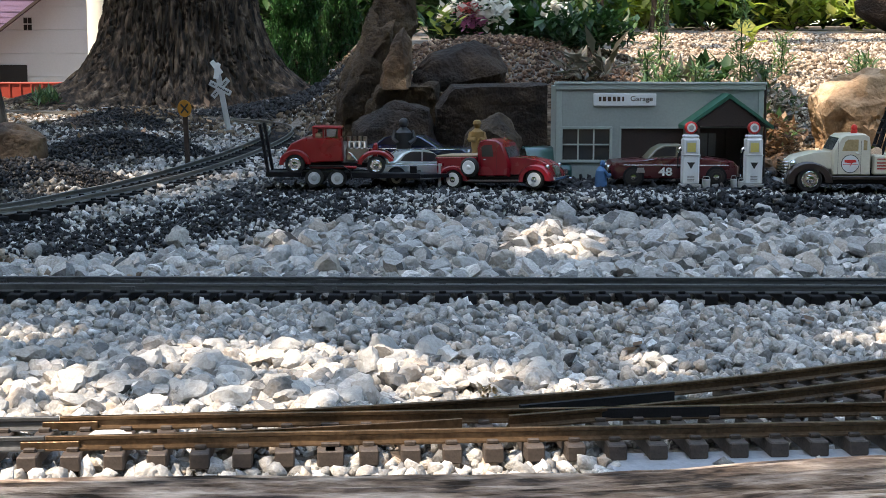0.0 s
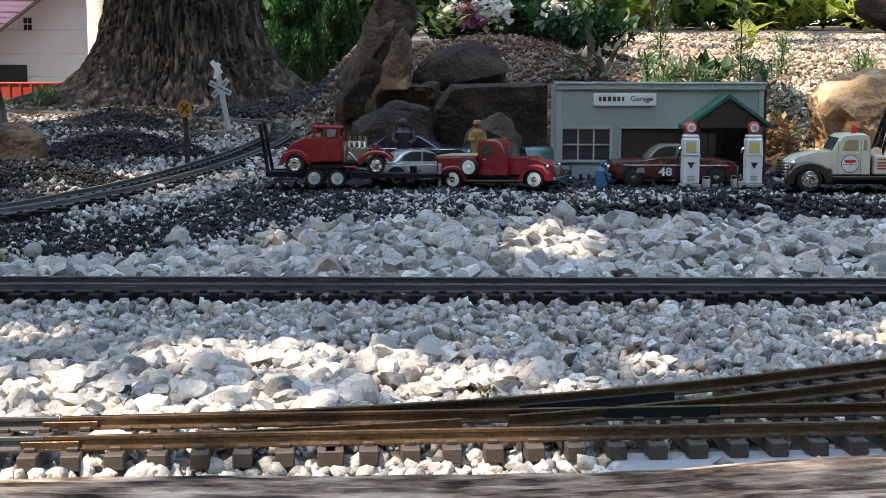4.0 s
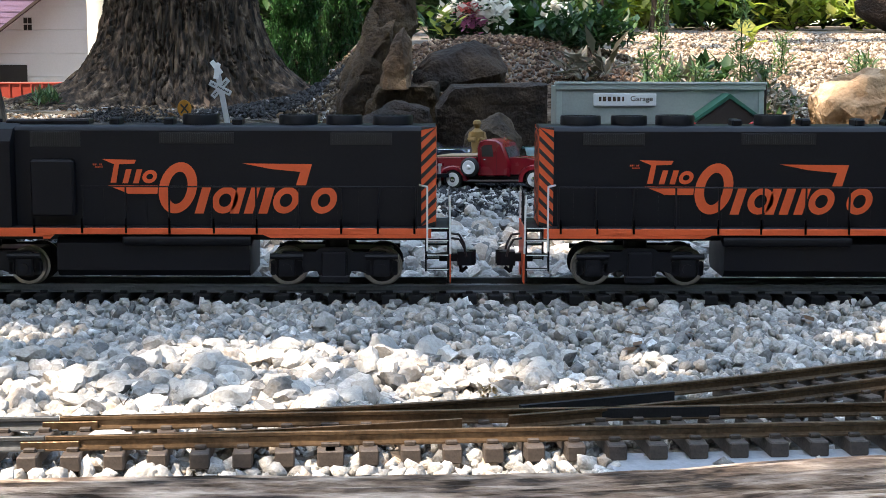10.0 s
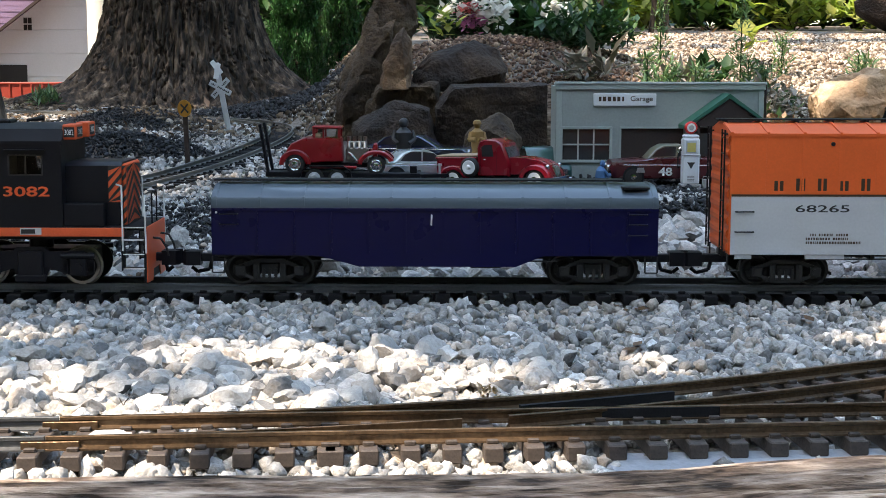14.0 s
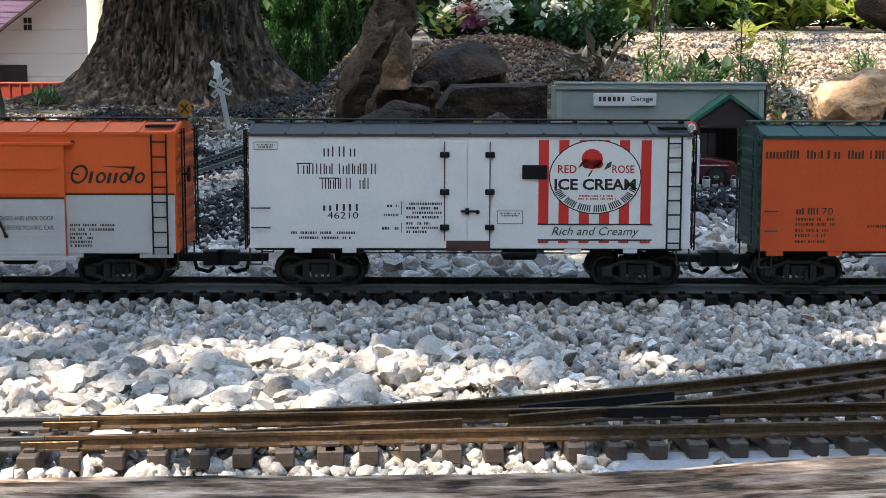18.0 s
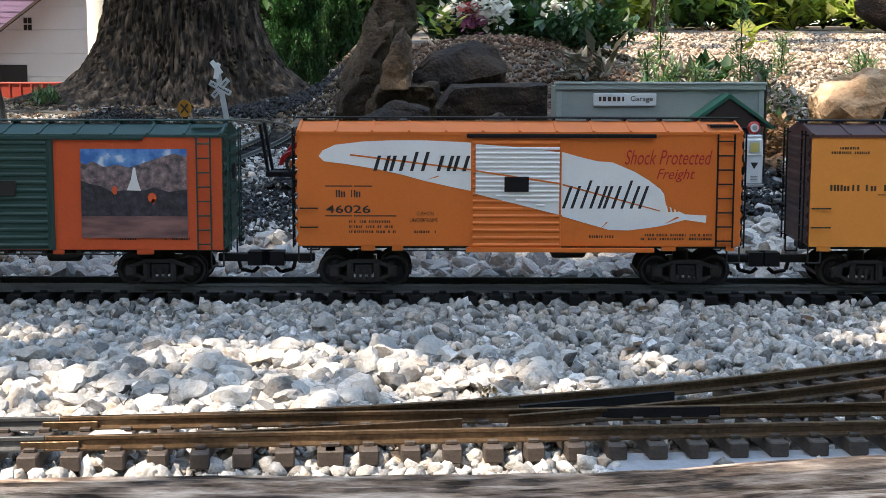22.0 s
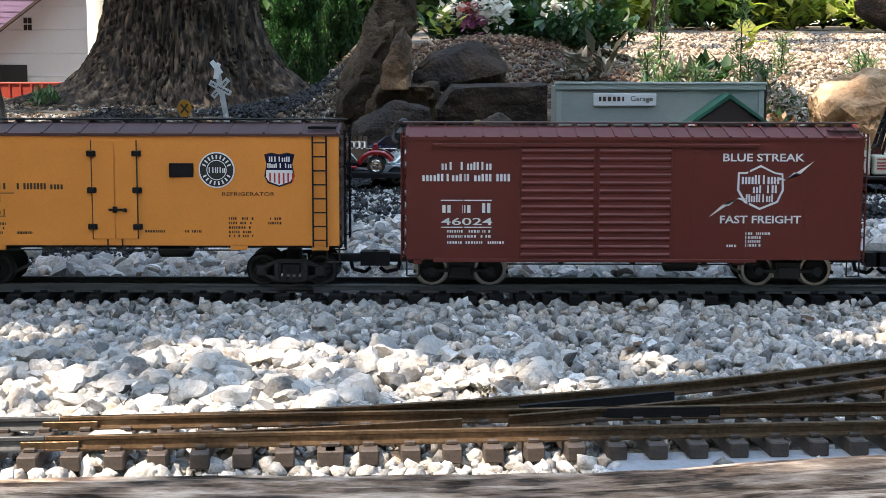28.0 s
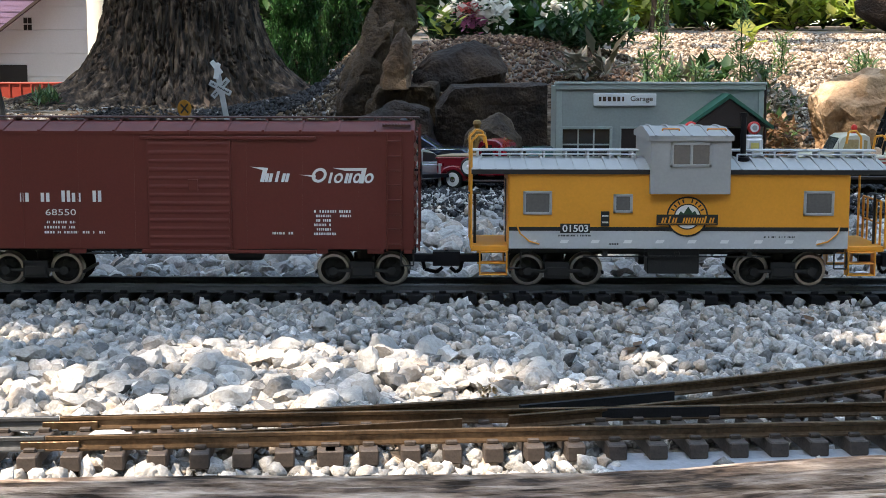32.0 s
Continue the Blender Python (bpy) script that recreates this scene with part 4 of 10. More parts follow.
def under(car, half, z0, tank=True):
    """Floor, centre sill, cross bearers, brake rod and air tank below a freight car."""
    s = Shape().box(-half + 0.002, half - 0.002, -HW + 0.004, HW - 0.004, z0, z0 + 0.003)
    s.box(-half, half, -0.011, 0.011, z0 - 0.007, z0, 0.001)
    for x in (-0.07, 0.0, 0.07):
        s.box(x - 0.0025, x + 0.0025, -HW + 0.003, HW - 0.003, z0 - 0.005, z0, 0.0005)
    s.box(-0.0012 - half * 0.55, half * 0.55, -HW + 0.002, -HW + 0.004, z0 - 0.0052, z0 - 0.004)
    for x in (-half + 0.006, half - 0.006):
        for y in (-HW + 0.002, HW - 0.002):
            s.tube([(x - 0.006, y, z0), (x - 0.006, y, z0 - 0.016), (x + 0.006, y, z0 - 0.016), (x + 0.006, y, z0)], 0.0009, 5)
    ob = part("underframe", s, "truckblack", car.root)
    if tank:
        part("air_tank", Shape().lathe([(0.002, -0.018), (0.006, -0.016), (0.007, -0.014), (0.007, 0.014), (0.006, 0.016), (0.002, 0.018)], (0.05, -0.02, z0 - 0.008), "x", 14), "truckblack", car.root)
    return ob


def side_sill(car, mt, x0, x1, z0, tabs):
    """The lower edge of a side with its tabs above the trucks."""
    for a, b in tabs:
        part("side_sill", Shape().box(car.X(a), car.X(b), -HW + 0.0006, -HW + 0.003, z0 - 0.0045, z0 + 0.001, 0.0003), mt, car.root)
        part("side_sill", Shape().box(car.X(a), car.X(b), HW - 0.003, HW - 0.0006, z0 - 0.0045, z0 + 0.001, 0.0003), mt, car.root)


def wall_with_seams(car, mt, x0, x1, y, z0, z1, seams, name="side_wall"):
    d = -1 if y < 0 else 1
    wall = part(name, Shape().box(x0, x1, y - d * 0.0025, y, z0, z1, 0.0004), mt, car.root)
    first = None
    for k in range(1, seams):
        m = pose(x0 + (x1 - x0) * k / seams, y, 0)
        first = part("seam", Shape().box(-0.0008, 0.0008, -d * 0.0005, d * 0.0003, z0 + 0.002, z1 - 0.002), mt, wall, at=m) if first is None else share(first, m)
    return wall


def house_car(name, label, category, c, pl, pr, eave, bottom, side, roof, end, iron, trucks, rim="truckblack", ribs=12, seams=8, ridge=0.009, doors=None, right_ladder=None,
              left_grabs=(), walkm="black", opening=None, web="truckblack", r=0.0148):
    """A closed goods car between pl and pr in camera-view pixels."""
    car = Car(name, label, category, c)
    x0, x1 = car.X(pl), car.X(pr)
    mid = (x0 + x1) / 2
    half = (x1 - x0) / 2
    car.root["half"] = half
    z0, z1 = Zp(bottom), Zp(eave)
    car.z0, car.z1, car.x0, car.x1 = z0, z1, x0, x1
    if opening:
        a, b, t = car.X(opening[0]), car.X(opening[1]), Zp(opening[2])
        for y in (-HW, HW):
            wall_with_seams(car, side, x0, a, y, z0, z1, 5)
            wall_with_seams(car, side, b, x1, y, z0, z1, 5)
            wall_with_seams(car, side, a, b, y, t, z1, 1, "door_header")
    else:
        for y in (-HW, HW):
            wall_with_seams(car, side, x0, x1, y, z0, z1, seams)
    end_wall(car, end, x0, -1, z0, z1)
    end_wall(car, end, x1, 1, z0, z1)
    house_roof(car, roof, half + 0.001, z1, z1 + ridge, ribs, walkm)
    under(car, half, z0)
    for t in trucks:
        freight_truck(car, car.X(t), rim, web, r)
    coupler(car, x0, -1)
    coupler(car, x1, 1)
    brake_wheel(car, x1, 1, z0 + 0.075)
    for e, d in ((x0 - 0.005, -1), (x1 + 0.005, 1)):
        ladder(car, iron, -0.044, -0.03, z0 - 0.002, z1 + 0.004, 8, e, "y", "end_ladder")
        ladder(car, iron, 0.03, 0.044, z0 - 0.002, z1 + 0.004, 8, e, "y", "end_ladder")
    if right_ladder:
        ladder(car, iron, car.X(right_ladder[0]), car.X(right_ladder[1]), z0 - 0.001, z1 - 0.001, 8, -HW - 0.003)
        ladder(car, iron, -car.X(right_ladder[0]), -car.X(right_ladder[1]), z0 - 0.001, z1 - 0.001, 8, HW + 0.003)
    for a, b, y in left_grabs:
        grab(car, iron, a, b, y)
    return car


def ribbed_door(car, mt, px0, px1, py0, py1, ribs, proud=0.0016, y=-HW, name="door", deep=0.0011):
    x0, x1, z1, z0 = car.X(px0), car.X(px1), Zp(py0), Zp(py1)
    dr = part(name, Shape().box(x0, x1, y - proud, y + 0.0004, z0, z1, 0.0004), mt, car.root)
    first, h = None, (z1 - z0) / ribs * 0.3
    for k in range(ribs):
        m = pose(0, y - proud, z0 + (z1 - z0) * (k + 0.5) / ribs)
        rib = Shape().prism([(0.0001, -h), (-deep, -h * 0.3), (-deep, h * 0.3), (0.0001, h)], x0 + 0.002, x1 - 0.002, "x")
        first = part("rib", rib, mt, dr, at=m) if first is None else share(first, m)
    return dr


def reefer_door(car, mt, px0, px1, py0, py1, hinges, iron="black"):
    """Hinged double door of an ice car with straps and a latch bar."""
    x0, x1, z1, z0 = car.X(px0), car.X(px1), Zp(py0), Zp(py1)
    xm = (x0 + x1) / 2
    for a, b in ((x0, xm - 0.0003), (xm + 0.0003, x1)):
        dr = part("door", Shape().box(a, b, -HW - 0.0012, -HW + 0.0003, z0, z1, 0.0004), mt, car.root)
    for px in (px0, px1):
        part("door_gap", Shape().box(car.X(px) - 0.0005, car.X(px) + 0.0005, -HW - 0.0014, -HW, z0, z1), "ink", car.root)
        for py in hinges:
            x, z = car.P(px, py)
            part("hinge", Shape().box(x - 0.0046, x + 0.0046, -HW - 0.003, -HW, z - 0.0028, z + 0.0028, 0.0008).box(x - 0.002, x + 0.002, -HW - 0.0042, -HW, z - 0.0022, z + 0.0022, 0.0006), iron, car.root)
    zl = z0 + (z1 - z0) * 0.3
    part("latch", Shape().box(xm - 0.006, xm + 0.010, -HW - 0.0035, -HW - 0.001, zl - 0.001, zl + 0.001, 0.0004).ball((xm + 0.010, -HW - 0.003, zl - 0.0005), 0.0022, 8)
         .box(xm - 0.002, xm + 0.002, -HW - 0.003, -HW - 0.001, zl - 0.003, zl + 0.003, 0.0004), iron, car.root)


# white refrigerator car with the ice cream placard
w = house_car("refrigerator_car", "white wood-sided ice cream refrigerator car with red striped placard", "train car", 391, 1, 783, 238, 440, "white", "black_roof", "brown_roof", "black",
              (122, 692), right_ladder=(741, 765), left_grabs=((5, 37, 368), (5, 37, 403)), seams=1)
reefer_door(w, "white", 347, 427, 250, 426, (273, 339, 402))
w.box("door_sill", "brown_roof", w.X(350), w.X(428), -HW - 0.002, -HW, Zp(444), Zp(426), label="oxide brown step plate under the doors")
w.box("tack_board", "black", w.X(484), w.X(528), -HW - 0.002, -HW, Zp(316), Zp(291))
side_sill(w, "white", 0, 0, w.z0, [(80, 110), (165, 190), (560, 590), (665, 690)])
w.flat("red_stripe", "red", [rect(x, x + 18, 247, 396) for x in (513, 549, 585, 621, 656, 694)])
w.flat("panel_line", "ink", [rect(512, 715, 395, 397.5), rect(512, 715, 423, 425.5)], 2)
w.flat("red_stripe", "red", [rect(x, x + 18, 426, 430) for x in (513, 549, 585, 621, 656, 694)])
w.flat("placard", "ink", [oval(613, 312, 82, 66)], 2, "oval white placard with a red rose")
w.flat("placard", "ink_white", [oval(613, 312, 80, 64)], 3)
w.words("RED", "ink_red", 547, 580, 291, 305, 4, fat=0.01)
w.words("ROSE", "ink_red", 643, 682, 291, 305, 4, fat=0.01)
w.words("ICE CREAM", "ink", 541, 685, 315, 335, 4, fat=0.03)
w.flat("small_print", "ink_red", scribble(585, 645, 344, 347, 1) + scribble(580, 650, 349, 352, 2), 4)
w.flat("scroll", "ink", [[(613 + 78 * math.cos(a), 314 + 60 * math.sin(a)), (613 + 78 * math.cos(b), 314 + 60 * math.sin(b)), (613 + 66 * math.cos(b), 314 + 48 * math.sin(b)), (613 + 66 * math.cos(a), 314 + 48 * math.sin(a))]
                         for a, b in [(0.3 + 2.54 * i / 46, 0.3 + 2.54 * (i + 0.55) / 46) for i in range(46) if i % 7 != 3]], 4)
w.flat("rose", "leaf_ink", [[(582, 297), (592, 290), (596, 283), (588, 286)], [(628, 300), (634, 288), (642, 284), (640, 294)], [(606, 300), (609, 300), (602, 312), (600, 310)]], 4)
w.flat("rose", "red", [oval(607, 280, 19, 18, 14), oval(598, 288, 9, 9, 10), oval(617, 289, 10, 8, 10)], 5)
w.flat("rose", "ink_red", ring(607, 279, 13, 12, 1.6) + ring(608, 278, 7, 6, 1.6) + ring(603, 288, 8, 5, 1.2), 6)
w.words("Rich and Creamy", "leaf_ink", 537, 692, 401, 420, 4, slant=0.3)
w.flat("emblem", "ink", marks("oiilo", 132, 190, 259, 277, 0.2) + marks("loninoliononln", 86, 226, 289, 308, 0.2) + marks("inonlil on", 126, 213, 314, 334, 0.2) + [rect(125, 160, 314, 316), rect(85, 112, 288, 290)])
w.flat("emblem", "ink", marks("oini", 130, 200, 361, 373, 0.2))
w.words("46210", "ink", 139, 194, 375, 387)
for k, (a, b, y) in enumerate(((245, 265, 362), (239, 265, 378), (236, 265, 402), (279, 342, 358), (279, 342, 366), (279, 342, 374), (279, 342, 382), (279, 320, 393), (279, 335, 401), (279, 315, 408), (74, 190, 410), (88, 180, 419))):
    w.flat("small_print", "ink", scribble(a, b, y, y + 4.5, 20 + k))
w.flat("panel_line", "ink", [rect(270, 271, 356, 380), rect(270, 271, 394, 412)])
for a, b, c_, d in ((10, 52, 251, 265), (440, 486, 372, 396)):
    w.flat("notice", "ink", [rect(a, b, c_, c_ + 1), rect(a, b, d - 1, d), rect(a, a + 1, c_, d), rect(b - 1, b, c_, d)] + scribble(a + 5, b - 5, c_ + 4, c_ + 6.5, 3) + scribble(a + 8, b - 8, c_ + 8, c_ + 10.5, 4))

# orange and silver boxcar with its door open on both sides
o = house_car("boxcar", "orange over silver boxcar with an open sliding door", "train car", 580, 193, 968, 236, 450, "car_orange", "car_orange", "car_orange", "black",
              (302, 860), right_ladder=(926, 952), left_grabs=((204, 236, 373), (204, 236, 409)), opening=(516, 637, 260), rim="truckblack")
o.z0 = Zp(450)
for a, b in ((196, 514), (772, 965)):
    o.box("lower_panel", "silver", o.X(a), o.X(b), -HW - 0.0008, -HW, Zp(450), Zp(345), 0.0003, "silver-grey lower side panel")
    o.flat("panel_line", "ink_brown", [rect(a, b, 342, 346)], 4)
leaf = o.box("door", "car_orange", o.X(639), o.X(772), -HW - 0.004, -HW - 0.001, Zp(457), Zp(257), 0.0005, "sliding door, orange above and silver below, slid open")
o.box("door_panel", "silver", o.X(640), o.X(771), -HW - 0.0046, -HW - 0.004, Zp(455), Zp(352), 0.0002)
o.flat("panel_line", "ink_brown", [rect(640, 771, 349, 353)], 16)
for py0, py1 in ((265, 300), (304, 344), (360, 385), (390, 418), (422, 450)):
    s = Shape()
    s.box(o.X(652), o.X(760), -HW - 0.0052, -HW - 0.0045 if py0 > 350 else -HW - 0.0039, Zp(py1), Zp(py1 - 2))
    part("door_rib", s, "silver" if py0 > 350 else "car_orange", o.root)
o.box("door_track", "car_orange", o.X(500), o.X(790), -HW - 0.005, -HW, Zp(258), Zp(253), 0.0004)
o.box("door_track", "silver", o.X(500), o.X(790), -HW - 0.005, -HW, Zp(462), Zp(455), 0.0004)
s = Shape().tube([(*[o.X(651)], -HW - 0.0055, Zp(382)), (o.X(666), -HW - 0.0065, Zp(416))], 0.0013, 8).ball((o.X(651), -HW - 0.0055, Zp(380)), 0.003, 8).ball((o.X(667), -HW - 0.0065, Zp(418)), 0.0022, 8)
part("door_lever", s, "black", o.root)
o.box("floor_boards", "inside", o.x0 + 0.003, o.x1 - 0.003, -HW + 0.003, HW - 0.003, Zp(450) + 0.003, Zp(443), 0.0003)
for d in (-1, 1):
    o.box("inner_lining", "inside", o.X(516) - 0.006, o.X(516) - 0.0028, -HW + 0.004, HW - 0.004, Zp(443), Zp(250), 0.0002) if d < 0 else None
o.box("bundle", "leaf_ink", o.X(545), o.X(585), -0.02, 0.0, Zp(442), Zp(424), 0.004)
part("small_figure", Shape().ball((o.X(550), -0.03, Zp(410)), 0.006, 10).box(o.X(548), o.X(610), -0.036, -0.02, Zp(442), Zp(424), 0.004).box(o.X(552), o.X(566), -0.036, -0.022, Zp(430), Zp(410), 0.004), "navy", o.root, "small blue seated figure in the doorway")
part("bundle", Shape().ball((o.X(615), -0.03, Zp(430)), 0.006, 10), "red", o.root, "small red bundle on the floor")
o.flat("emblem", "ink_brown", marks("o n n o n", 270, 443, 314, 336, 0.3))
o.words("68265", "ink", 310, 406, 361, 374, 3, fat=0.01)
for k, (a, b, y) in enumerate(((330, 405, 412), (330, 405, 419), (330, 428, 426), (778, 858, 397), (778, 858, 405), (778, 818, 413), (778, 818, 420), (778, 818, 427), (778, 818, 434), (695, 715, 371))):
    o.flat("small_print", "ink_brown", scribble(a, b, y, y + 4.5, 40 + k), 4)
o.words("CLOSE AND LOCK DOOR", "ink_brown", 656, 752, 382, 390, 22)
o.words("BEFORE MOVING CAR", "ink_brown", 664, 752, 399, 407, 22)
o.flat("emblem", "ink", ring(797, 309, 15, 17, 4, 0.25, 20) + marks("l", 814, 826, 304, 325, 0.4, 0.25) + ring(835, 315, 9, 10, 4, 0.25, 16) + marks("n", 846, 866, 302, 325, 0.26, 0.25) + ring(877, 315, 9, 10, 4, 0.25, 16) + ring(904, 315, 9, 10, 4, 0.25, 16) + [[(838, 295), (898, 295), (895, 299), (888, 320), (884, 320), (890, 299)], [(770, 305), (796, 308), (796, 311)]], 2)
for px in (373, 502, 787):
    part("bolt", Shape().cyl((o.X(px), -HW - 0.002, Zp(253)), (o.X(px), -HW, Zp(253)), 0.002, 10), "black", o.root)
side_sill(o, "silver", 0, 0, Zp(450), [(205, 235), (330, 400), (520, 640), (760, 800), (900, 960)])

# red-orange boxcar with green ends, door and a printed landscape
f = house_car("boxcar", "red-orange boxcar with dark green door, roof and ends", "train car", 1296, 908, 1684, 240, 444, "sf_orange", "green", "green", "green",
              (986, 1566), right_ladder=(1640, 1664), left_grabs=((915, 936, 372), (915, 936, 407)), walkm="green")
ribbed_door(f, "green", 1216, 1377, 247, 443, 14)
f.box("door_track", "green", f.X(1205), f.X(1545), -HW - 0.003, -HW, Zp(248), Zp(241), 0.0004)
f.box("tack_board", "ink", f.X(1271), f.X(1320), -HW - 0.0042, -HW - 0.002, Zp(347), Zp(320), 0.0003)
f.box("door_post", "green", f.X(1208), f.X(1216), -HW - 0.002, -HW, Zp(444), Zp(247), 0.0003)
f.box("door_post", "green", f.X(1377), f.X(1386), -HW - 0.002, -HW, Zp(444), Zp(247), 0.0003)
f.flat("emblem", "ink_brown", marks("ooonn nollo nolinnon", 913, 1154, 264, 279, 0.3))
f.words("70", "ink_brown", 1016, 1036, 366, 378)
f.flat("emblem", "ink_brown", marks("olnn", 970, 1010, 366, 378, 0.3))
for k, (a, b, y) in enumerate(((970, 1040, 384), (970, 1042, 393), (970, 1028, 404), (970, 1026, 413), (970, 1024, 424), (1098, 1190, 396), (1500, 1530, 421), (1580, 1625, 421))):
    f.flat("small_print", "ink_brown", scribble(a, b, y, y + 5, 60 + k))
ph = [(1434, 265), (1624, 420)]
f.flat("printed_landscape", "photo_sky", [rect(1434, 1622, 264, 422)], 2, "printed landscape of cliffs, waterfall and meadow")
f.flat("printed_landscape", "photo_cliff", [[(1434, 287), (1444, 292), (1455, 286), (1475, 296), (1500, 292), (1520, 297), (1548, 288), (1575, 279), (1600, 272), (1622, 278), (1622, 345), (1434, 345)]], 3)
f.flat("printed_landscape", "ink_white", [[(1527, 297), (1531, 297), (1534, 318), (1541, 340), (1514, 340), (1523, 318)]], 4)
f.flat("printed_landscape", "photo_wood", [[(1434, 320), (1450, 326), (1470, 330), (1490, 340), (1510, 337), (1540, 338), (1565, 332), (1590, 340), (1622, 335), (1622, 384), (1434, 384)]], 5)
f.flat("printed_landscape", "photo_meadow", [rect(1434, 1622, 383, 422)], 6)
f.flat("printed_landscape", "orange", [oval(1494, 337, 5, 8, 8), oval(1560, 350, 8, 9, 8), [(1558, 352), (1566, 352), (1561, 364)]], 7)
side_sill(f, "sf_orange", 0, 0, f.z0, [(920, 950), (1030, 1055), (1380, 1400), (1530, 1560)])

# orange boxcar with the white feather
wp = house_car("boxcar", "orange boxcar with a long white feather", "train car", 496, 103, 888, 234, 436, "wp_orange", "wp_orange", "wp_orange", "black",
               (218, 798), right_ladder=(845, 874), left_grabs=((108, 138, 368), (108, 138, 402)))
feather_up = [(141, 276), (148, 266), (170, 256), (220, 250), (270, 248), (330, 248), (400, 251), (420, 253), (480, 257), (560, 266), (572, 268)]
feather_low = [(572, 380), (500, 362), (420, 343), (415, 338), (380, 331), (330, 320), (290, 309), (250, 300), (190, 290), (150, 285)]
feather_right = [(572, 268), (600, 276), (632, 284), (660, 286), (700, 303), (725, 318), (745, 333), (752, 342), (756, 362), (790, 378), (828, 380), (827, 393), (790, 388), (752, 398), (730, 402), (690, 407), (655, 406), (620, 396), (572, 382)]
wp.flat("feather", "ink_white", [feather_up + feather_low], 2, "white painted feather")
wp.flat("feather", "ink_white", [feather_right], 2)
ribbed_door(wp, "wp_orange", 410, 570, 246, 440, 15)
wp.flat("feather_on_door", "ink_white", [[(418, 254), (490, 259), (566, 268), (566, 379), (500, 362), (418, 342)]], 10)
s = Shape()
for k in range(13):
    z = Zp(262 + k * 8.4)
    px1 = 566 if k < 12 else 540
    px0 = 418 if k < 9 else 418 + (k - 9) * 36
    s.prism([(-HW - 0.0031, z - 0.0012), (-HW - 0.0042, z - 0.0004), (-HW - 0.0042, z + 0.0006), (-HW - 0.0031, z + 0.0016)], wp.X(px0), wp.X(px1), "x")
part("door_rib", s, "ink_white", wp.root, "white ribs of the door")
wp.flat("quill", "wp_orange", [[(196, 272), (196, 275), (410, 301), (410, 298)], [(572, 324), (572, 327), (745, 373), (745, 371)]], 3)
wp.flat("quill", "wp_orange", [[(414, 299), (414, 302), (568, 325), (568, 322)]], 15)
wp.flat("quill", "wp_orange", [[(752 + 9 * k, 340 + 5 * k), (758 + 9 * k, 344 + 5 * k), (764 + 7 * k, 374), (760 + 7 * k, 374)] for k in range(4)] + [[(752, 396), (780, 384), (776, 382)], [(640, 404), (650, 392), (653, 393)], [(330, 318), (352, 310), (353, 312)]], 3)
wp.box("tack_board", "black", wp.X(469), wp.X(512), -HW - 0.006, -HW - 0.002, Zp(338), Zp(311), 0.0004)
wp.box("door_track", "black", wp.X(402), wp.X(736), -HW - 0.004, -HW, Zp(243), Zp(236), 0.0004)
wp.box("door_track", "wp_orange", wp.X(402), wp.X(736), -HW - 0.004, -HW, Zp(446), Zp(438), 0.0004)
wp.flat("emblem", "ink", marks("noilon", 240, 408, 268, 302, 0.2, 0.3), 3)
wp.flat("emblem", "ink", marks("oionio", 578, 722, 318, 368, 0.2, 0.35), 3)
wp.words("Shock Protected", "ink_red", 681, 836, 264, 290, 3, slant=0.35)
wp.words("Freight", "ink_red", 738, 806, 297, 321, 3, slant=0.35)
wp.flat("panel_line", "ink", [rect(152, 235, 328, 330), rect(152, 278, 381, 383)])
wp.flat("emblem", "ink", marks("no no", 170, 215, 336, 349, 0.3))
wp.words("46026", "ink", 153, 232, 363, 377, 2, fat=0.01)
wp.words("CUSHION", "ink_brown", 314, 344, 374, 381)
wp.words("UNDERFRAME", "ink_brown", 302, 351, 386, 393)
for k, (a, b, y) in enumerate(((194, 277, 390), (194, 277, 399), (194, 277, 408), (306, 348, 408), (712, 838, 413), (712, 838, 420), (620, 665, 416))):
    wp.flat("small_print", "ink_brown", scribble(a, b, y, y + 4.5, 80 + k))
side_sill(wp, "wp_orange", 0, 0, wp.z0, [(215, 240), (270, 290), (405, 425), (550, 565), (750, 775), (865, 880)])


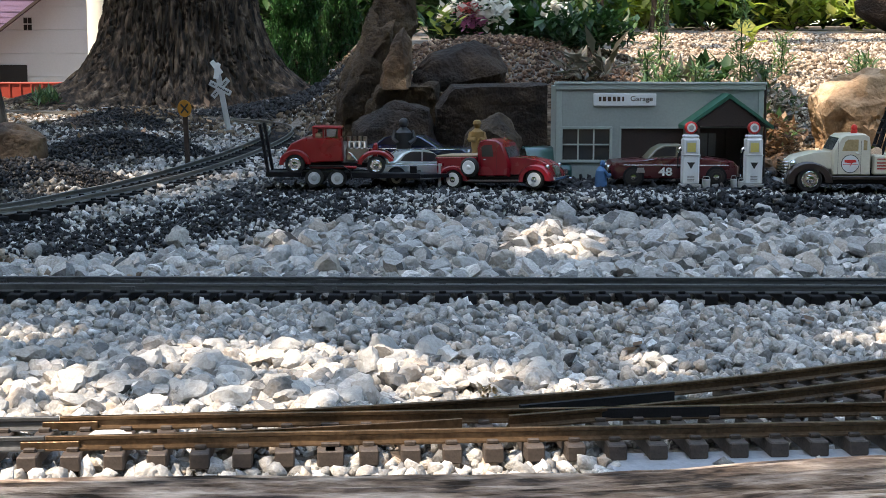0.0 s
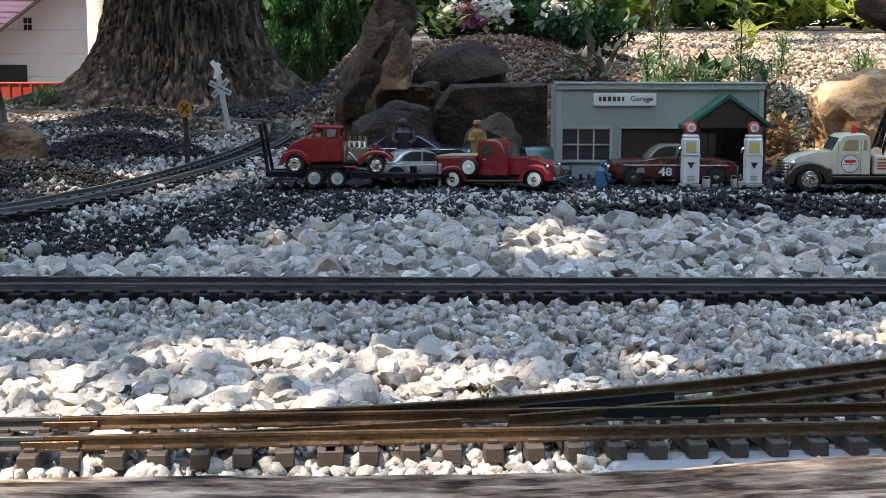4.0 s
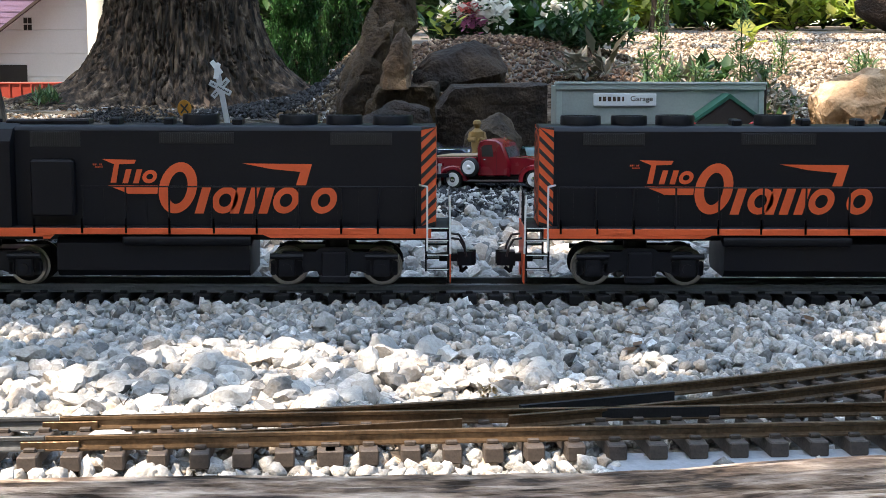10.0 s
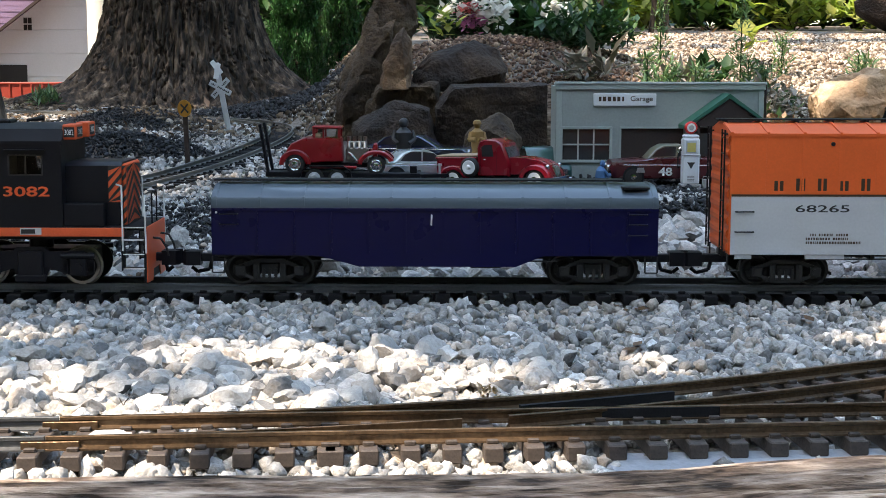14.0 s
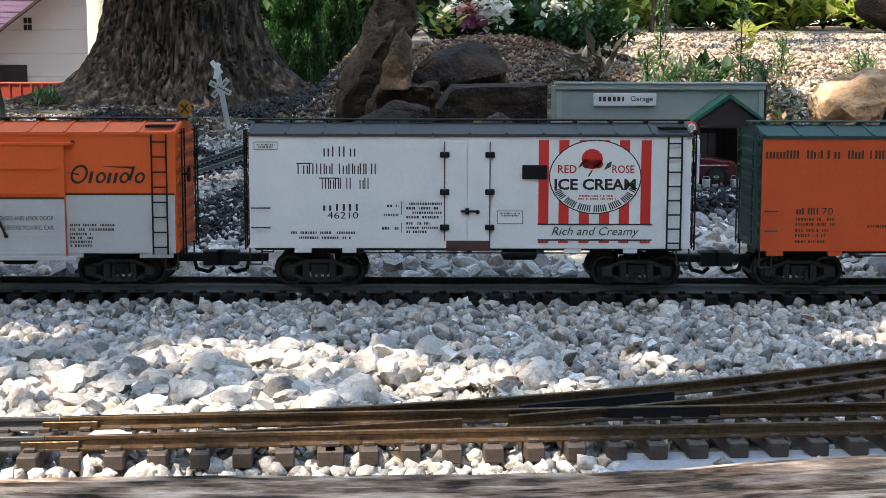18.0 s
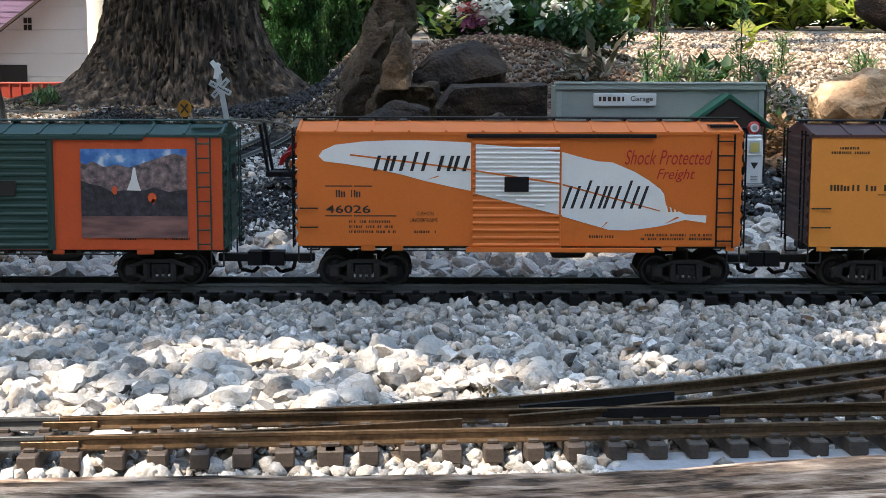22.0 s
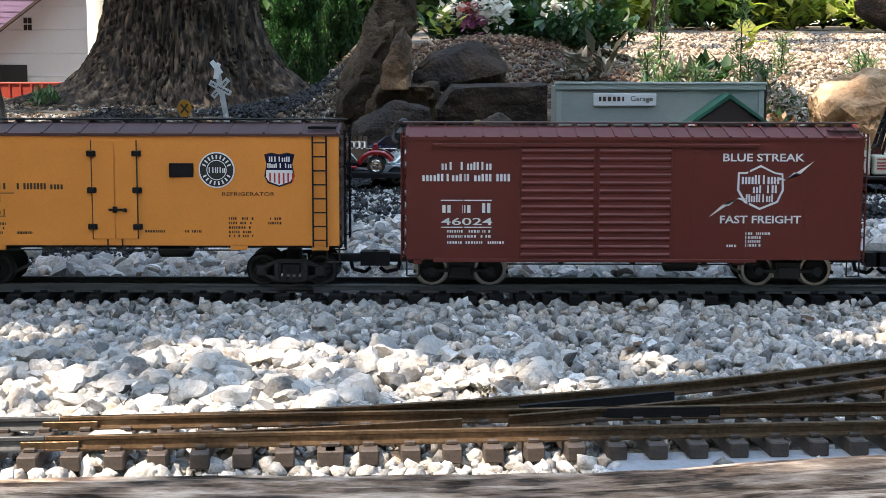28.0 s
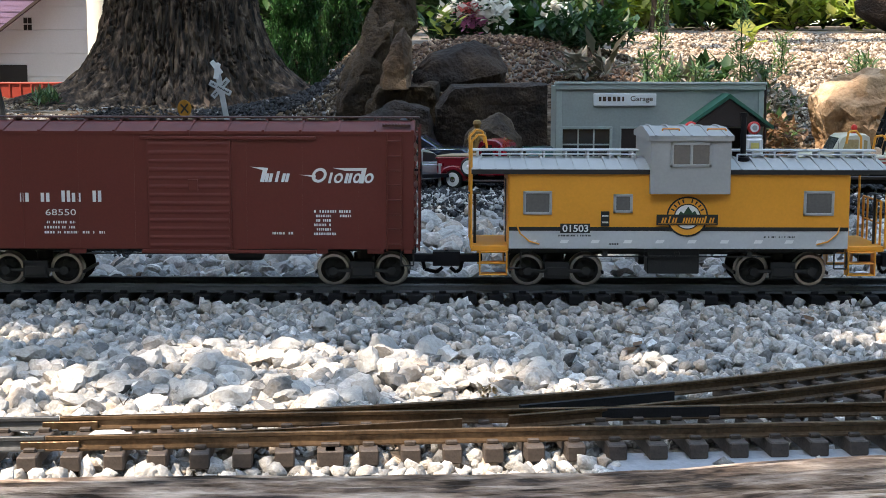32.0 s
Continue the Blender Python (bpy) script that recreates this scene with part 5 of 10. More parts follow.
def fruit_car(c, x0, number):
    """Orange-yellow ice car; x0 is its own zero in camera-view pixels."""
    k = x0
    p = house_car("refrigerator_car", "orange-yellow fruit refrigerator car with hinged doors", "train car", c, k + 0, k + 784, 238, 436, "reefer_yellow", "brown_roof", "brown_roof", "black",
                  (k + 110, k + 695), right_ladder=(k + 738, k + 762), left_grabs=((k + 4, k + 36, 367), (k + 4, k + 36, 401)), seams=1)
    reefer_door(p, "reefer_yellow", k + 347, k + 427, 249, 424, (272, 337, 402))
    p.box("tack_board", "black", k / SC - c / SC + 484 / SC, k / SC - c / SC + 527 / SC, -HW - 0.002, -HW, Zp(314), Zp(289))
    p.flat("roundel", "ink_white", [oval(k + 568, 301, 32, 32)], 1, "round black and white railway badge")
    p.flat("roundel", "ink", [oval(k + 568, 301, 29.5, 29.5)], 2)
    p.flat("roundel", "ink_white", ring(k + 568, 301, 18, 18, 1.5) + marks("iinio", k + 552, k + 584, 296, 306, 0.3), 3)
    p.flat("roundel", "ink_white", [[(k + 568 + r0 * math.cos(a + b), 301 + r0 * math.sin(a + b)) for r0, b in ((20, -0.07), (27, -0.05), (27, 0.06), (20, 0.07))] for a in [math.pi * (1.12 + 0.095 * i) for i in range(9)] + [math.pi * (0.15 + 0.1 * i) for i in range(8)]], 3)
    shield = [(k + 652, 273), (k + 665, 270), (k + 679, 273), (k + 693, 270), (k + 706, 273), (k + 702, 290), (k + 706, 312), (k + 700, 324), (k + 679, 331), (k + 658, 324), (k + 652, 312), (k + 656, 290)]
    p.flat("shield", "ink", [shield], 1, "red, white and blue shield badge")
    p.flat("shield", "navy", [[(x * 0.94 + (k + 679) * 0.06, y * 0.94 + 300 * 0.06) for x, y in shield]], 2)
    p.flat("shield", "ink_white", [[(k + 656, 301), (k + 702, 301), (k + 703, 313), (k + 698, 321), (k + 679, 328), (k + 660, 321), (k + 655, 313)]] + marks("niion", k + 660, k + 698, 277, 286, 0.3) + marks("nollio", k + 657, k + 701, 289, 297, 0.3), 3)
    p.flat("shield", "red", [rect(k + 661 + 8 * i, k + 664 + 8 * i, 306, 321 + min(i, 5 - i) * 2) for i in range(6)], 4)
    p.flat("emblem", "ink_brown", marks("nnoilio lnniil lnnnloo", k + 34, k + 296, 325, 336, 0.3))
    p.flat("emblem", "ink_brown", marks("l l l", k + 138, k + 190, 347, 359, 0.3))
    p.flat("panel_line", "ink_brown", [rect(k + 120, k + 208, 342, 343.5), rect(k + 142, k + 192, 383, 384.5)])
    p.words(number, "ink_brown", k + 142, k + 191, 371, 382)
    p.words("REFRIGERATOR", "ink_brown", k + 577, k + 670, 340, 347)
    for i, (a, b, y) in enumerate(((50, 85, 258), (35, 102, 266), (141, 192, 395), (141, 192, 403), (141, 192, 411), (212, 240, 411), (435, 475, 408), (510, 540, 408), (588, 632, 385), (588, 632, 393), (588, 632, 401), (588, 632, 409), (588, 632, 416), (658, 686, 385), (658, 686, 393))):
        p.flat("small_print", "ink_brown", scribble(k + a, k + b, y, y + 4.5, 100 + i))
    side_sill(p, "reefer_yellow", 0, 0, p.z0, [(k + 15, k + 40), (k + 165, k + 190), (k + 590, k + 620), (k + 735, k + 765)])
    part("door_rod", Shape().tube([(p.X(k + 373), -HW - 0.002, Zp(424)), (p.X(k + 373), -HW - 0.002, Zp(442))], 0.0008, 6).tube([(p.X(k + 399), -HW - 0.002, Zp(424)), (p.X(k + 399), -HW - 0.002, Zp(442))], 0.0008, 6), "ink", p.root)
    return p


p1 = fruit_car(392, 0, "46201")
p2 = fruit_car(392, 0, "46201")

# oxide red double-door boxcar
sw = house_car("boxcar", "oxide red double-door boxcar with white lettering and bright wheels", "train car", 1121.5, 718, 1525, 243, 460, "oxide", "oxide", "oxide", "oxide",
               (815, 1403), rim="steel", ribs=24, walkm="brown_roof", r=0.0155)
ribbed_door(sw, "oxide", 918, 1052, 260, 458, 14)
ribbed_door(sw, "oxide", 1056, 1188, 260, 458, 14)
sw.box("door_track", "oxide", sw.X(765), sw.X(1340), -HW - 0.003, -HW, Zp(259), Zp(253), 0.0004)
sw.box("door_track", "oxide", sw.X(765), sw.X(1340), -HW - 0.003, -HW, Zp(464), Zp(458), 0.0004)
sw.flat("emblem", "ink_white", marks("oi lonio", 779, 869, 286, 300, 0.3) + marks("oonionlonlnn", 745, 902, 307, 320, 0.3) + marks("o o n", 780, 868, 359, 376, 0.3))
sw.flat("panel_line", "ink_white", [rect(779, 869, 353, 355), rect(779, 869, 401, 403)])
sw.words("46024", "ink_white", 779, 870, 385, 398, 2, fat=0.01)
sw.words("BLUE STREAK", "ink_white", 1277, 1421, 270, 284, 2, fat=0.02)
sw.words("FAST FREIGHT", "ink_white", 1274, 1418, 380, 394, 2, fat=0.02)
sw.flat("shield", "ink_white", [[(1304, 303), (1318, 303), (1344, 290), (1370, 303), (1384, 305), (1386, 335), (1376, 357), (1344, 370), (1316, 357), (1303, 335)]], 1, "shield-shaped railway emblem")
sw.flat("shield", "oxide", [[(1307, 306), (1319, 306), (1344, 294), (1369, 306), (1381, 308), (1382, 334), (1373, 354), (1344, 366), (1319, 354), (1307, 334)]], 2)
sw.flat("shield", "ink_white", marks("oonioo", 1310, 1378, 308, 324, 0.3) + marks("olin", 1330, 1374, 326, 340, 0.3) + marks("noniol", 1318, 1372, 342, 356, 0.3), 3)
bolt = [(1362, 325), (1378, 312), (1388, 316), (1438, 283), (1414, 306), (1403, 303), (1386, 318), (1376, 316)]
sw.flat("lightning_bolt", "ink_white", [bolt, [(x - 2 * (x - 1346), 2 * 333 - y) for x, y in bolt]], 3)
for i, (a, b, y) in enumerate(((790, 868, 407), (790, 868, 416), (790, 892, 427), (1320, 1365, 410), (1320, 1348, 417), (1320, 1348, 424), (1287, 1305, 432), (1320, 1348, 431))):
    sw.flat("small_print", "ink_white", scribble(a, b, y, y + 4.5, 130 + i))
side_sill(sw, "oxide", 0, 0, sw.z0, [(730, 745), (1300, 1320)])

# oxide red single-door boxcar
br = house_car("boxcar", "oxide red boxcar with a single sliding door and white emblem", "train car", 336, -60, 733, 234, 442, "oxide", "oxide", "oxide", "oxide",
               (52, 640), rim="steel", right_ladder=(686, 712), ribs=12, walkm="brown_roof", r=0.0152)
ribbed_door(br, "oxide", 262, 410, 248, 443, 13, deep=0.0005)
br.box("door_latch", "oxide", br.X(335), br.X(352), -HW - 0.004, -HW - 0.002, Zp(338), Zp(317), 0.0003)
br.box("door_track", "oxide", br.X(250), br.X(560), -HW - 0.003, -HW, Zp(247), Zp(241), 0.0004)
br.box("door_track", "oxide", br.X(250), br.X(560), -HW - 0.003, -HW, Zp(449), Zp(443), 0.0004)
br.flat("emblem", "ink_white", marks("o o no n", 34, 181, 338, 358, 0.3))
br.words("68550", "ink_white", 80, 134, 371, 382)
br.flat("emblem", "ink_white", [[(444, 295), (476, 297), (468, 322), (461, 322), (466, 301)]] + marks("nio", 470, 514, 303, 322, 0.35, 0.25) + [[(530, 309), (560, 310), (560, 314)], [(590, 297), (650, 297), (644, 324), (636, 324), (641, 302), (612, 302)]]
        + ring(566, 310, 13, 13, 5, 0.2) + marks("l", 583, 590, 305, 324, 0.6, 0.25) + ring(600, 315, 8, 9, 4, 0.25, 16) + marks("n", 611, 625, 302, 324, 0.35, 0.25) + ring(633, 315, 7, 9, 4, 0.25, 16) + ring(654, 315, 8, 9, 4, 0.25, 16), 2, "white slanted railway emblem")
for i, (a, b, y) in enumerate(((77, 132, 392), (77, 132, 401), (77, 186, 410), (556, 622, 372), (556, 586, 380), (602, 622, 380), (556, 586, 388), (556, 586, 396), (556, 586, 404), (556, 596, 412), (482, 520, 411))):
    br.flat("small_print", "ink_white", scribble(a, b, y, y + 4.5, 150 + i))
side_sill(br, "oxide", 0, 0, br.z0, [(-40, -20), (120, 150), (250, 420), (560, 580), (650, 680), (715, 730)])

# navy covered gondola
bl = Car("covered_gondola", "navy blue fishbelly gondola with a grey arched cover", "train car", 947)
x0, x1 = bl.X(550), bl.X(1344)
for y in (-HW, HW):
    d = -1 if y < 0 else 1
    s = Shape().prism([(x0, Zp(368)), (x1, Zp(368)), (x1, Zp(452)), (bl.X(1141), Zp(453)), (bl.X(1092), Zp(473)), (bl.X(812), Zp(473)), (bl.X(739), Zp(453)), (x0, Zp(452))], y, y - d * 0.0025)
    for px in range(630, 1300, 66):
        part("side_rib", Shape().box(bl.X(px) - 0.0012, bl.X(px) + 0.0012, y + d * 0.0001, y + d * 0.0012, Zp(450), Zp(375), 0.0003), "navy", bl.root)
    part("top_chord", Shape().box(x0, x1, y + d * 0.0001, y + d * 0.0014, Zp(374), Zp(368), 0.0003), "navy", bl.root)
    part("side_wall", s, "navy", bl.root)
for x, d in ((x0, -1), (x1, 1)):
    part("end_wall", Shape().box(x, x - 0.003 * d, -HW + 0.0026, HW - 0.0026, Zp(452), Zp(368), 0.0005), "navy", bl.root)
    coupler(bl, x, d)
s = Shape()
prof = [(-HW - 0.001, Zp(370)), (-HW - 0.001, Zp(364)), (-HW + 0.002, Zp(350)), (-HW + 0.009, Zp(342)), (-0.02, Zp(331)), (0.02, Zp(331)), (HW - 0.009, Zp(342)), (HW - 0.002, Zp(350)), (HW + 0.001, Zp(364)), (HW + 0.001, Zp(370))]
cover = part("cover", s.prism(prof, x0, x1, "x"), "cover_grey", bl.root, "grey arched metal cover")
rib, first = Shape().prism([(p[0] * 1.006, p[1] + (0.0009 if i not in (0, 9) else 0)) for i, p in enumerate(prof)], -0.0014, 0.0014, "x"), None
for k in range(11):
    m = pose(x0 + 0.004 + (x1 - x0 - 0.008) * k / 10, 0, 0)
    first = part("cover_rib", rib, "cover_grey", cover, at=m) if first is None else share(first, m)
part("running_board", Shape().box(x0 - 0.003, x1 - 0.03, -0.010, 0.010, Zp(326), Zp(323), 0.0003), "black", bl.root)
part("roof_platform", Shape().box(bl.X(1282), bl.X(1330), -0.04, -0.012, Zp(336), Zp(332), 0.0004), "black", bl.root)
for a in (565, 1292):
    for py in (379, 397, 416)[:2 if a < 900 else 3]:
        grab(bl, "black", a, a + 32, py)
bl.flat("paint_scratch", "ink_white", [[(940, 378), (943, 380), (942, 400), (939, 398)]], 3)
bl.flat("small_print", "ink_white", [rect(557, 561, 370, 378)], 3)
under(bl, (x1 - x0) / 2, Zp(455))
for t in (650, 1232):
    freight_truck(bl, bl.X(t), "truckblack", "truckblack", 0.0152)


# ---- locomotives ----
def clip_stripes(px0, px1, py0, py1, step, w, slope):
    """Slanted stripes cut to a box."""
    out, b = [], py0 - abs(slope) * (px1 - px0)
    lim = lambda v: min(max(v, py0), py1)
    while b < py1 + abs(slope) * (px1 - px0):
        k = slope * (px1 - px0)
        q = [(px0, lim(b)), (px1, lim(b + k)), (px1, lim(b + k + w)), (px0, lim(b + w))]
        if abs(q[0][1] - q[3][1]) + abs(q[1][1] - q[2][1]) > 0.5:
            out.append(q)
        b += step
    return out


def loco_truck(car, x):
    s = Shape()
    r, base, y = 0.0178, 0.0462, 0.037
    for d in (-1, 1):
        y0, y1 = d * (y - 0.0025), d * (y + 0.0025)
        s.prism([(-base - 0.012, 0.026), (-base - 0.008, 0.013), (-base + 0.01, 0.011), (-0.018, 0.017), (-0.014, 0.009), (0.014, 0.009), (0.018, 0.017), (base - 0.01, 0.011),
                 (base + 0.008, 0.013), (base + 0.012, 0.026), (base + 0.004, 0.034), (0.018, 0.034), (0.014, 0.038), (-0.014, 0.038), (-0.018, 0.034), (-base - 0.004, 0.034)], y0, y1)
        for jx in (-base, base):
            s.box(jx - 0.008, jx + 0.008, y1, y1 + d * 0.004, 0.010, 0.028, 0.001)
            s.cyl((jx, y1 + d * 0.004, r), (jx, y1 + d * 0.0055, r), 0.005, 12)
            s.cyl((jx - 0.016, y1 + d * 0.003, 0.03), (jx + 0.016, y1 + d * 0.003, 0.03), 0.0028, 8)
            for e in (-0.013, 0.013):
                for k in range(4):
                    s.cyl((jx + e, y1, 0.014 + k * 0.003), (jx + e, y1 + d * 0.002, 0.014 + k * 0.003), 0.003, 7)
        s.box(-0.012, 0.012, y1, y1 + d * 0.0045, 0.006, 0.034, 0.0012)
        s.box(-0.015, 0.015, y1, y1 + d * 0.0055, 0.004, 0.011, 0.001)
    s.box(-base - 0.01, base + 0.01, -0.02, 0.02, 0.012, 0.034, 0.002)
    s.cyl((0, 0, 0.02), (0, 0, 0.046), 0.012, 14)
    tr = part("truck", s, "black", car.root, at=pose(x, 0, 0))
    for wx in (-base, base):
        WHEELS.append((wheelset(tr, wx, r, "steel", "truckblack"), wx, r))


# opaque beige stands in for the lit look of the cab windows
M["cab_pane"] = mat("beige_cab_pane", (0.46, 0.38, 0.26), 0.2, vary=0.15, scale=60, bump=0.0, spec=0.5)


def locomotive(c, flip, number, label):
    """Road switcher, drawn with its cab end towards -x; flip turns it end for end while the writing stays readable."""
    car = Car("diesel_locomotive", label, "locomotive", c, "pair of locomotives")
    g = -1 if flip else 1
    C = 694

    def L(px):
        return g * (px - C) / SC

    def B(name, mt, a, b, y0, y1, pb, pt, ch=0.0006, label="", parent=None):
        return car.box(name, mt, L(a), L(b), y0, y1, Zp(pb), Zp(pt), ch, label, parent)

    hood = 0.0345
    B("walkway", "black", 205, 1190, -HW + 0.0006, HW - 0.0006, 415, 403)
    for y in (-1, 1):
        s = Shape()
        s.box(L(205), L(1190), y * HW, y * (HW - 0.002), Zp(416), Zp(404.5), 0.0004)
        s.prism([(L(500), Zp(417)), (L(520), Zp(417)), (L(512), Zp(424)), (L(500), Zp(424))], y * HW, y * (HW - 0.002))
        s.prism([(L(1190), Zp(422)), (L(905), Zp(422)), (L(890), Zp(416)), (L(1190), Zp(416))], y * HW, y * (HW - 0.002))
        s.prism([(L(205), Zp(420)), (L(505), Zp(420)), (L(520), Zp(416)), (L(205), Zp(416))], y * HW, y * (HW - 0.002))
        part("side_sill", s, "orange", car.root, "orange side sill stripe")
    # long hood with doors, louvres and seams
    s = Shape()
    zt = Zp(224)
    s.prism([(-hood, Zp(404)), (-hood, zt - 0.005), (-hood + 0.003, zt - 0.0014), (-hood + 0.008, zt), (hood - 0.008, zt), (hood - 0.003, zt - 0.0014), (hood, zt - 0.005), (hood, Zp(404))], L(447), L(1197), "x")
    long_hood = part("long_hood", s, "black", car.root)
    first = None
    for px in range(565, 1180, 38):
        for y in (-hood, hood):
            m = pose(L(px), y, 0)
            first = part("door_seam", Shape().box(-0.0003, 0.0003, -0.0003, 0.0003, Zp(402), Zp(335)), "black", long_hood, at=m) if first is None else share(first, m)
    part("belt_seam", Shape().box(L(560), L(1180), -hood - 0.0004, hood + 0.0004, Zp(332.5), Zp(331), 0.0), "black", long_hood)
    for a, b, t, bt in ((475, 565, 235, 262), (705, 838, 236, 256), (1010, 1120, 236, 258)):
        for d in (-1, 1):
            s = Shape()
            s.box(L(a), L(b), d * hood, d * (hood + 0.0006), Zp(bt), Zp(t), 0.0002)
            k = a + 3
            while k < b - 2:
                s.box(L(k), L(k + 1.6), d * (hood + 0.0005), d * (hood + 0.0014), Zp(bt - 2), Zp(t + 2))
                k += 4
            part("louvre", s, "truckblack", long_hood)
    for px in (485, 570, 648, 725, 804, 880, 1030, 1095, 1160):
        for d in (-1, 1):
            part("stanchion", Shape().box(L(px) - 0.001, L(px) + 0.001, d * (HW - 0.0002), d * (HW + 0.0012), Zp(414), Zp(387), 0.0003), "black", car.root)
    B("equipment_box", "black", 478, 555, -HW + 0.003, -hood, 385, 284, 0.002)
    for px in (485, 570, 648, 725, 804, 880, 1030, 1095, 1160):
        for d in (-1, 1):
            part("stanchion", Shape().box(L(px) - 0.001, L(px) + 0.001, d * (HW - 0.0002), d * (HW + 0.0012), Zp(414), Zp(387), 0.0003), "black", car.root)
    B("equipment_box", "black", 478, 555, hood, HW - 0.003, 385, 284, 0.002)
    # roof fans and domes
    for a, b, t in ((735, 805, 205), (910, 985, 206), (996, 1066, 207), (1080, 1158, 207)):
        r = (b - a) / 2 / SC * 0.95
        fan = part("radiator_fan", Shape().lathe([(r, zt - 0.002), (r, Zp(t) - 0.0012), (r * 0.96, Zp(t)), (r * 0.8, Zp(t)), (r * 0.78, Zp(t) - 0.002), (0.001, Zp(t) - 0.002)], (L((a + b) / 2), 0, 0), "z", 24), "black", car.root)
        fan_bars = Shape()
        for k in range(-3, 4):
            q = r * 0.8 * math.sqrt(1 - (k / 4) ** 2)
            fan_bars.box(L((a + b) / 2) - q, L((a + b) / 2) + q, k * r * 0.2 - 0.0004, k * r * 0.2 + 0.0004, Zp(t) - 0.001, Zp(t) - 0.0002)
        part("fan_grille", fan_bars, "black", fan)
    for px, h in ((470, 212), (540, 211), (616, 208), (714, 208), (838, 209)):
        part("roof_vent", Shape().box(L(px - (50 if px < 600 else 9)), L(px + (30 if px < 600 else 9)), -0.012, 0.012, zt - 0.001, Zp(h) - 0.002, 0.0015), "black", car.root)
    # striped ends
    for d, a, b in ((-1, 1172, 1198), (1, 1172, 1198)):
        B("striped_end", "orange", a, b, d * hood, d * (hood + 0.0006), 403, 226, 0.0002, "orange hood end with black slanted stripes")
    xe = L(1197)
    e = -0.0008 * -g
    part("hood_end", Shape().box(xe, xe + g * 0.0008, -hood + 0.001, hood - 0.001, Zp(403), Zp(230), 0.0002), "orange", car.root, "orange hood end with black slanted stripes")
    s = Shape()
    hz0, hz1 = Zp(403), Zp(230)
    b = hz0 - 0.05
    while b < hz1 + 0.05:
        for sy in (-1, 1):
            q = [(sy * (hood - 0.001), b), (0, b + 0.022), (0, b + 0.027), (sy * (hood - 0.001), b + 0.005)]
            q = [(y, min(max(z, hz0), hz1)) for y, z in q]
            if q[3][1] - q[0][1] + q[2][1] - q[1][1] > 0.0005:
                s.add([(xe + g * 0.0012, y, z) for y, z in q], [(0, 1, 2, 3)])
        b += 0.0125
    part("end_stripe", s, "ink", car.root)
    xn = L(204.5)
    s, nz1 = Shape(), Zp(294)
    b = hz0 - 0.05
    while b < nz1 + 0.05:
        for sy in (-1, 1):
            q = [(sy * (hood - 0.0015), b), (0, b + 0.022), (0, b + 0.028), (sy * (hood - 0.0015), b + 0.006)]
            q = [(y, min(max(z, hz0), nz1)) for y, z in q]
            if q[3][1] - q[0][1] + q[2][1] - q[1][1] > 0.0005:
                s.add([(xn - g * 0.0006, y, z) for y, z in q], [(0, 1, 2, 3)])
        b += 0.0125
    part("nose_stripe", s, "ink", car.root)
    polys = clip_stripes(1172, 1198, 226, 403, 22, 9, -1.0)
    mirror = [[(car.c + g * (x - C), y) for x, y in q] for q in polys]
    car.flat("stripe", "ink", mirror, 4, side=hood)
    # cab
    zc0, zc1, cw = Zp(404), Zp(222), HW - 0.001
    a, b = L(313), L(445)
    wa, wb, w0, w1 = L(347), L(406), Zp(311), Zp(276)
    for d in (-1, 1):
        s = Shape()
        y0, y1 = d * cw, d * (cw - 0.002)
        s.box(a, wa, y0, y1, zc0, Zp(256)).box(wb, b, y0, y1, zc0, Zp(256)).box(wa, wb, y0, y1, zc0, w0).box(wa, wb, y0, y1, w1, Zp(256))
        part("cab_side", s, "black", car.root)
        wf = Shape()
        for q in ((wa - g * 0.0008, wa + g * 0.0008, w0, w1), (wb - g * 0.0008, wb + g * 0.0008, w0, w1), (wa, wb, w0 - 0.0006, w0 + 0.0006), (wa, wb, w1 - 0.0006, w1 + 0.0006), ((wa + wb) / 2 - 0.0006, (wa + wb) / 2 + 0.0006, w0, w1)):
            wf.box(q[0], q[1], d * (cw - 0.0015), d * (cw + 0.0008), q[2], q[3])
        fr = part("cab_window", wf, "truckblack", car.root)
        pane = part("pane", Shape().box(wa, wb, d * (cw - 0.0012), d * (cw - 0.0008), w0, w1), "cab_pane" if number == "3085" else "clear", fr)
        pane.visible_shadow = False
        part("window_shade", Shape().box(wa - g * 0.004, wb + g * 0.004, d * cw, d * (cw + 0.006), w1 + 0.005, w1 + 0.0058, 0.0003), "black", car.root)
    s = Shape().box(a, a + g * 0.002, -cw + 0.002, cw - 0.002, zc0, Zp(256)).box(b, b - g * 0.002, -cw + 0.002, cw - 0.002, zc0, Zp(256))
    part("cab_end", s, "black", car.root)
    s = Shape().prism([(-cw - 0.001, Zp(257)), (-cw - 0.001, Zp(251)), (-cw + 0.010, Zp(230)), (-0.014, zc1), (0.014, zc1), (cw - 0.010, Zp(230)), (cw + 0.001, Zp(251)), (cw + 0.001, Zp(257))], a - g * 0.001, b + g * 0.001, "x")
    part("cab_roof", s, "black", car.root)
    nb = part("number_board", Shape().box(a - g * 0.013, a, -0.040, -0.010, Zp(249), Zp(222), 0.001), "orange", car.root, "orange number board over the windshield")
    part("number_board", Shape().box(a - g * 0.013, a, 0.010, 0.040, Zp(249), Zp(222), 0.001), "orange", car.root, "orange number board over the windshield")
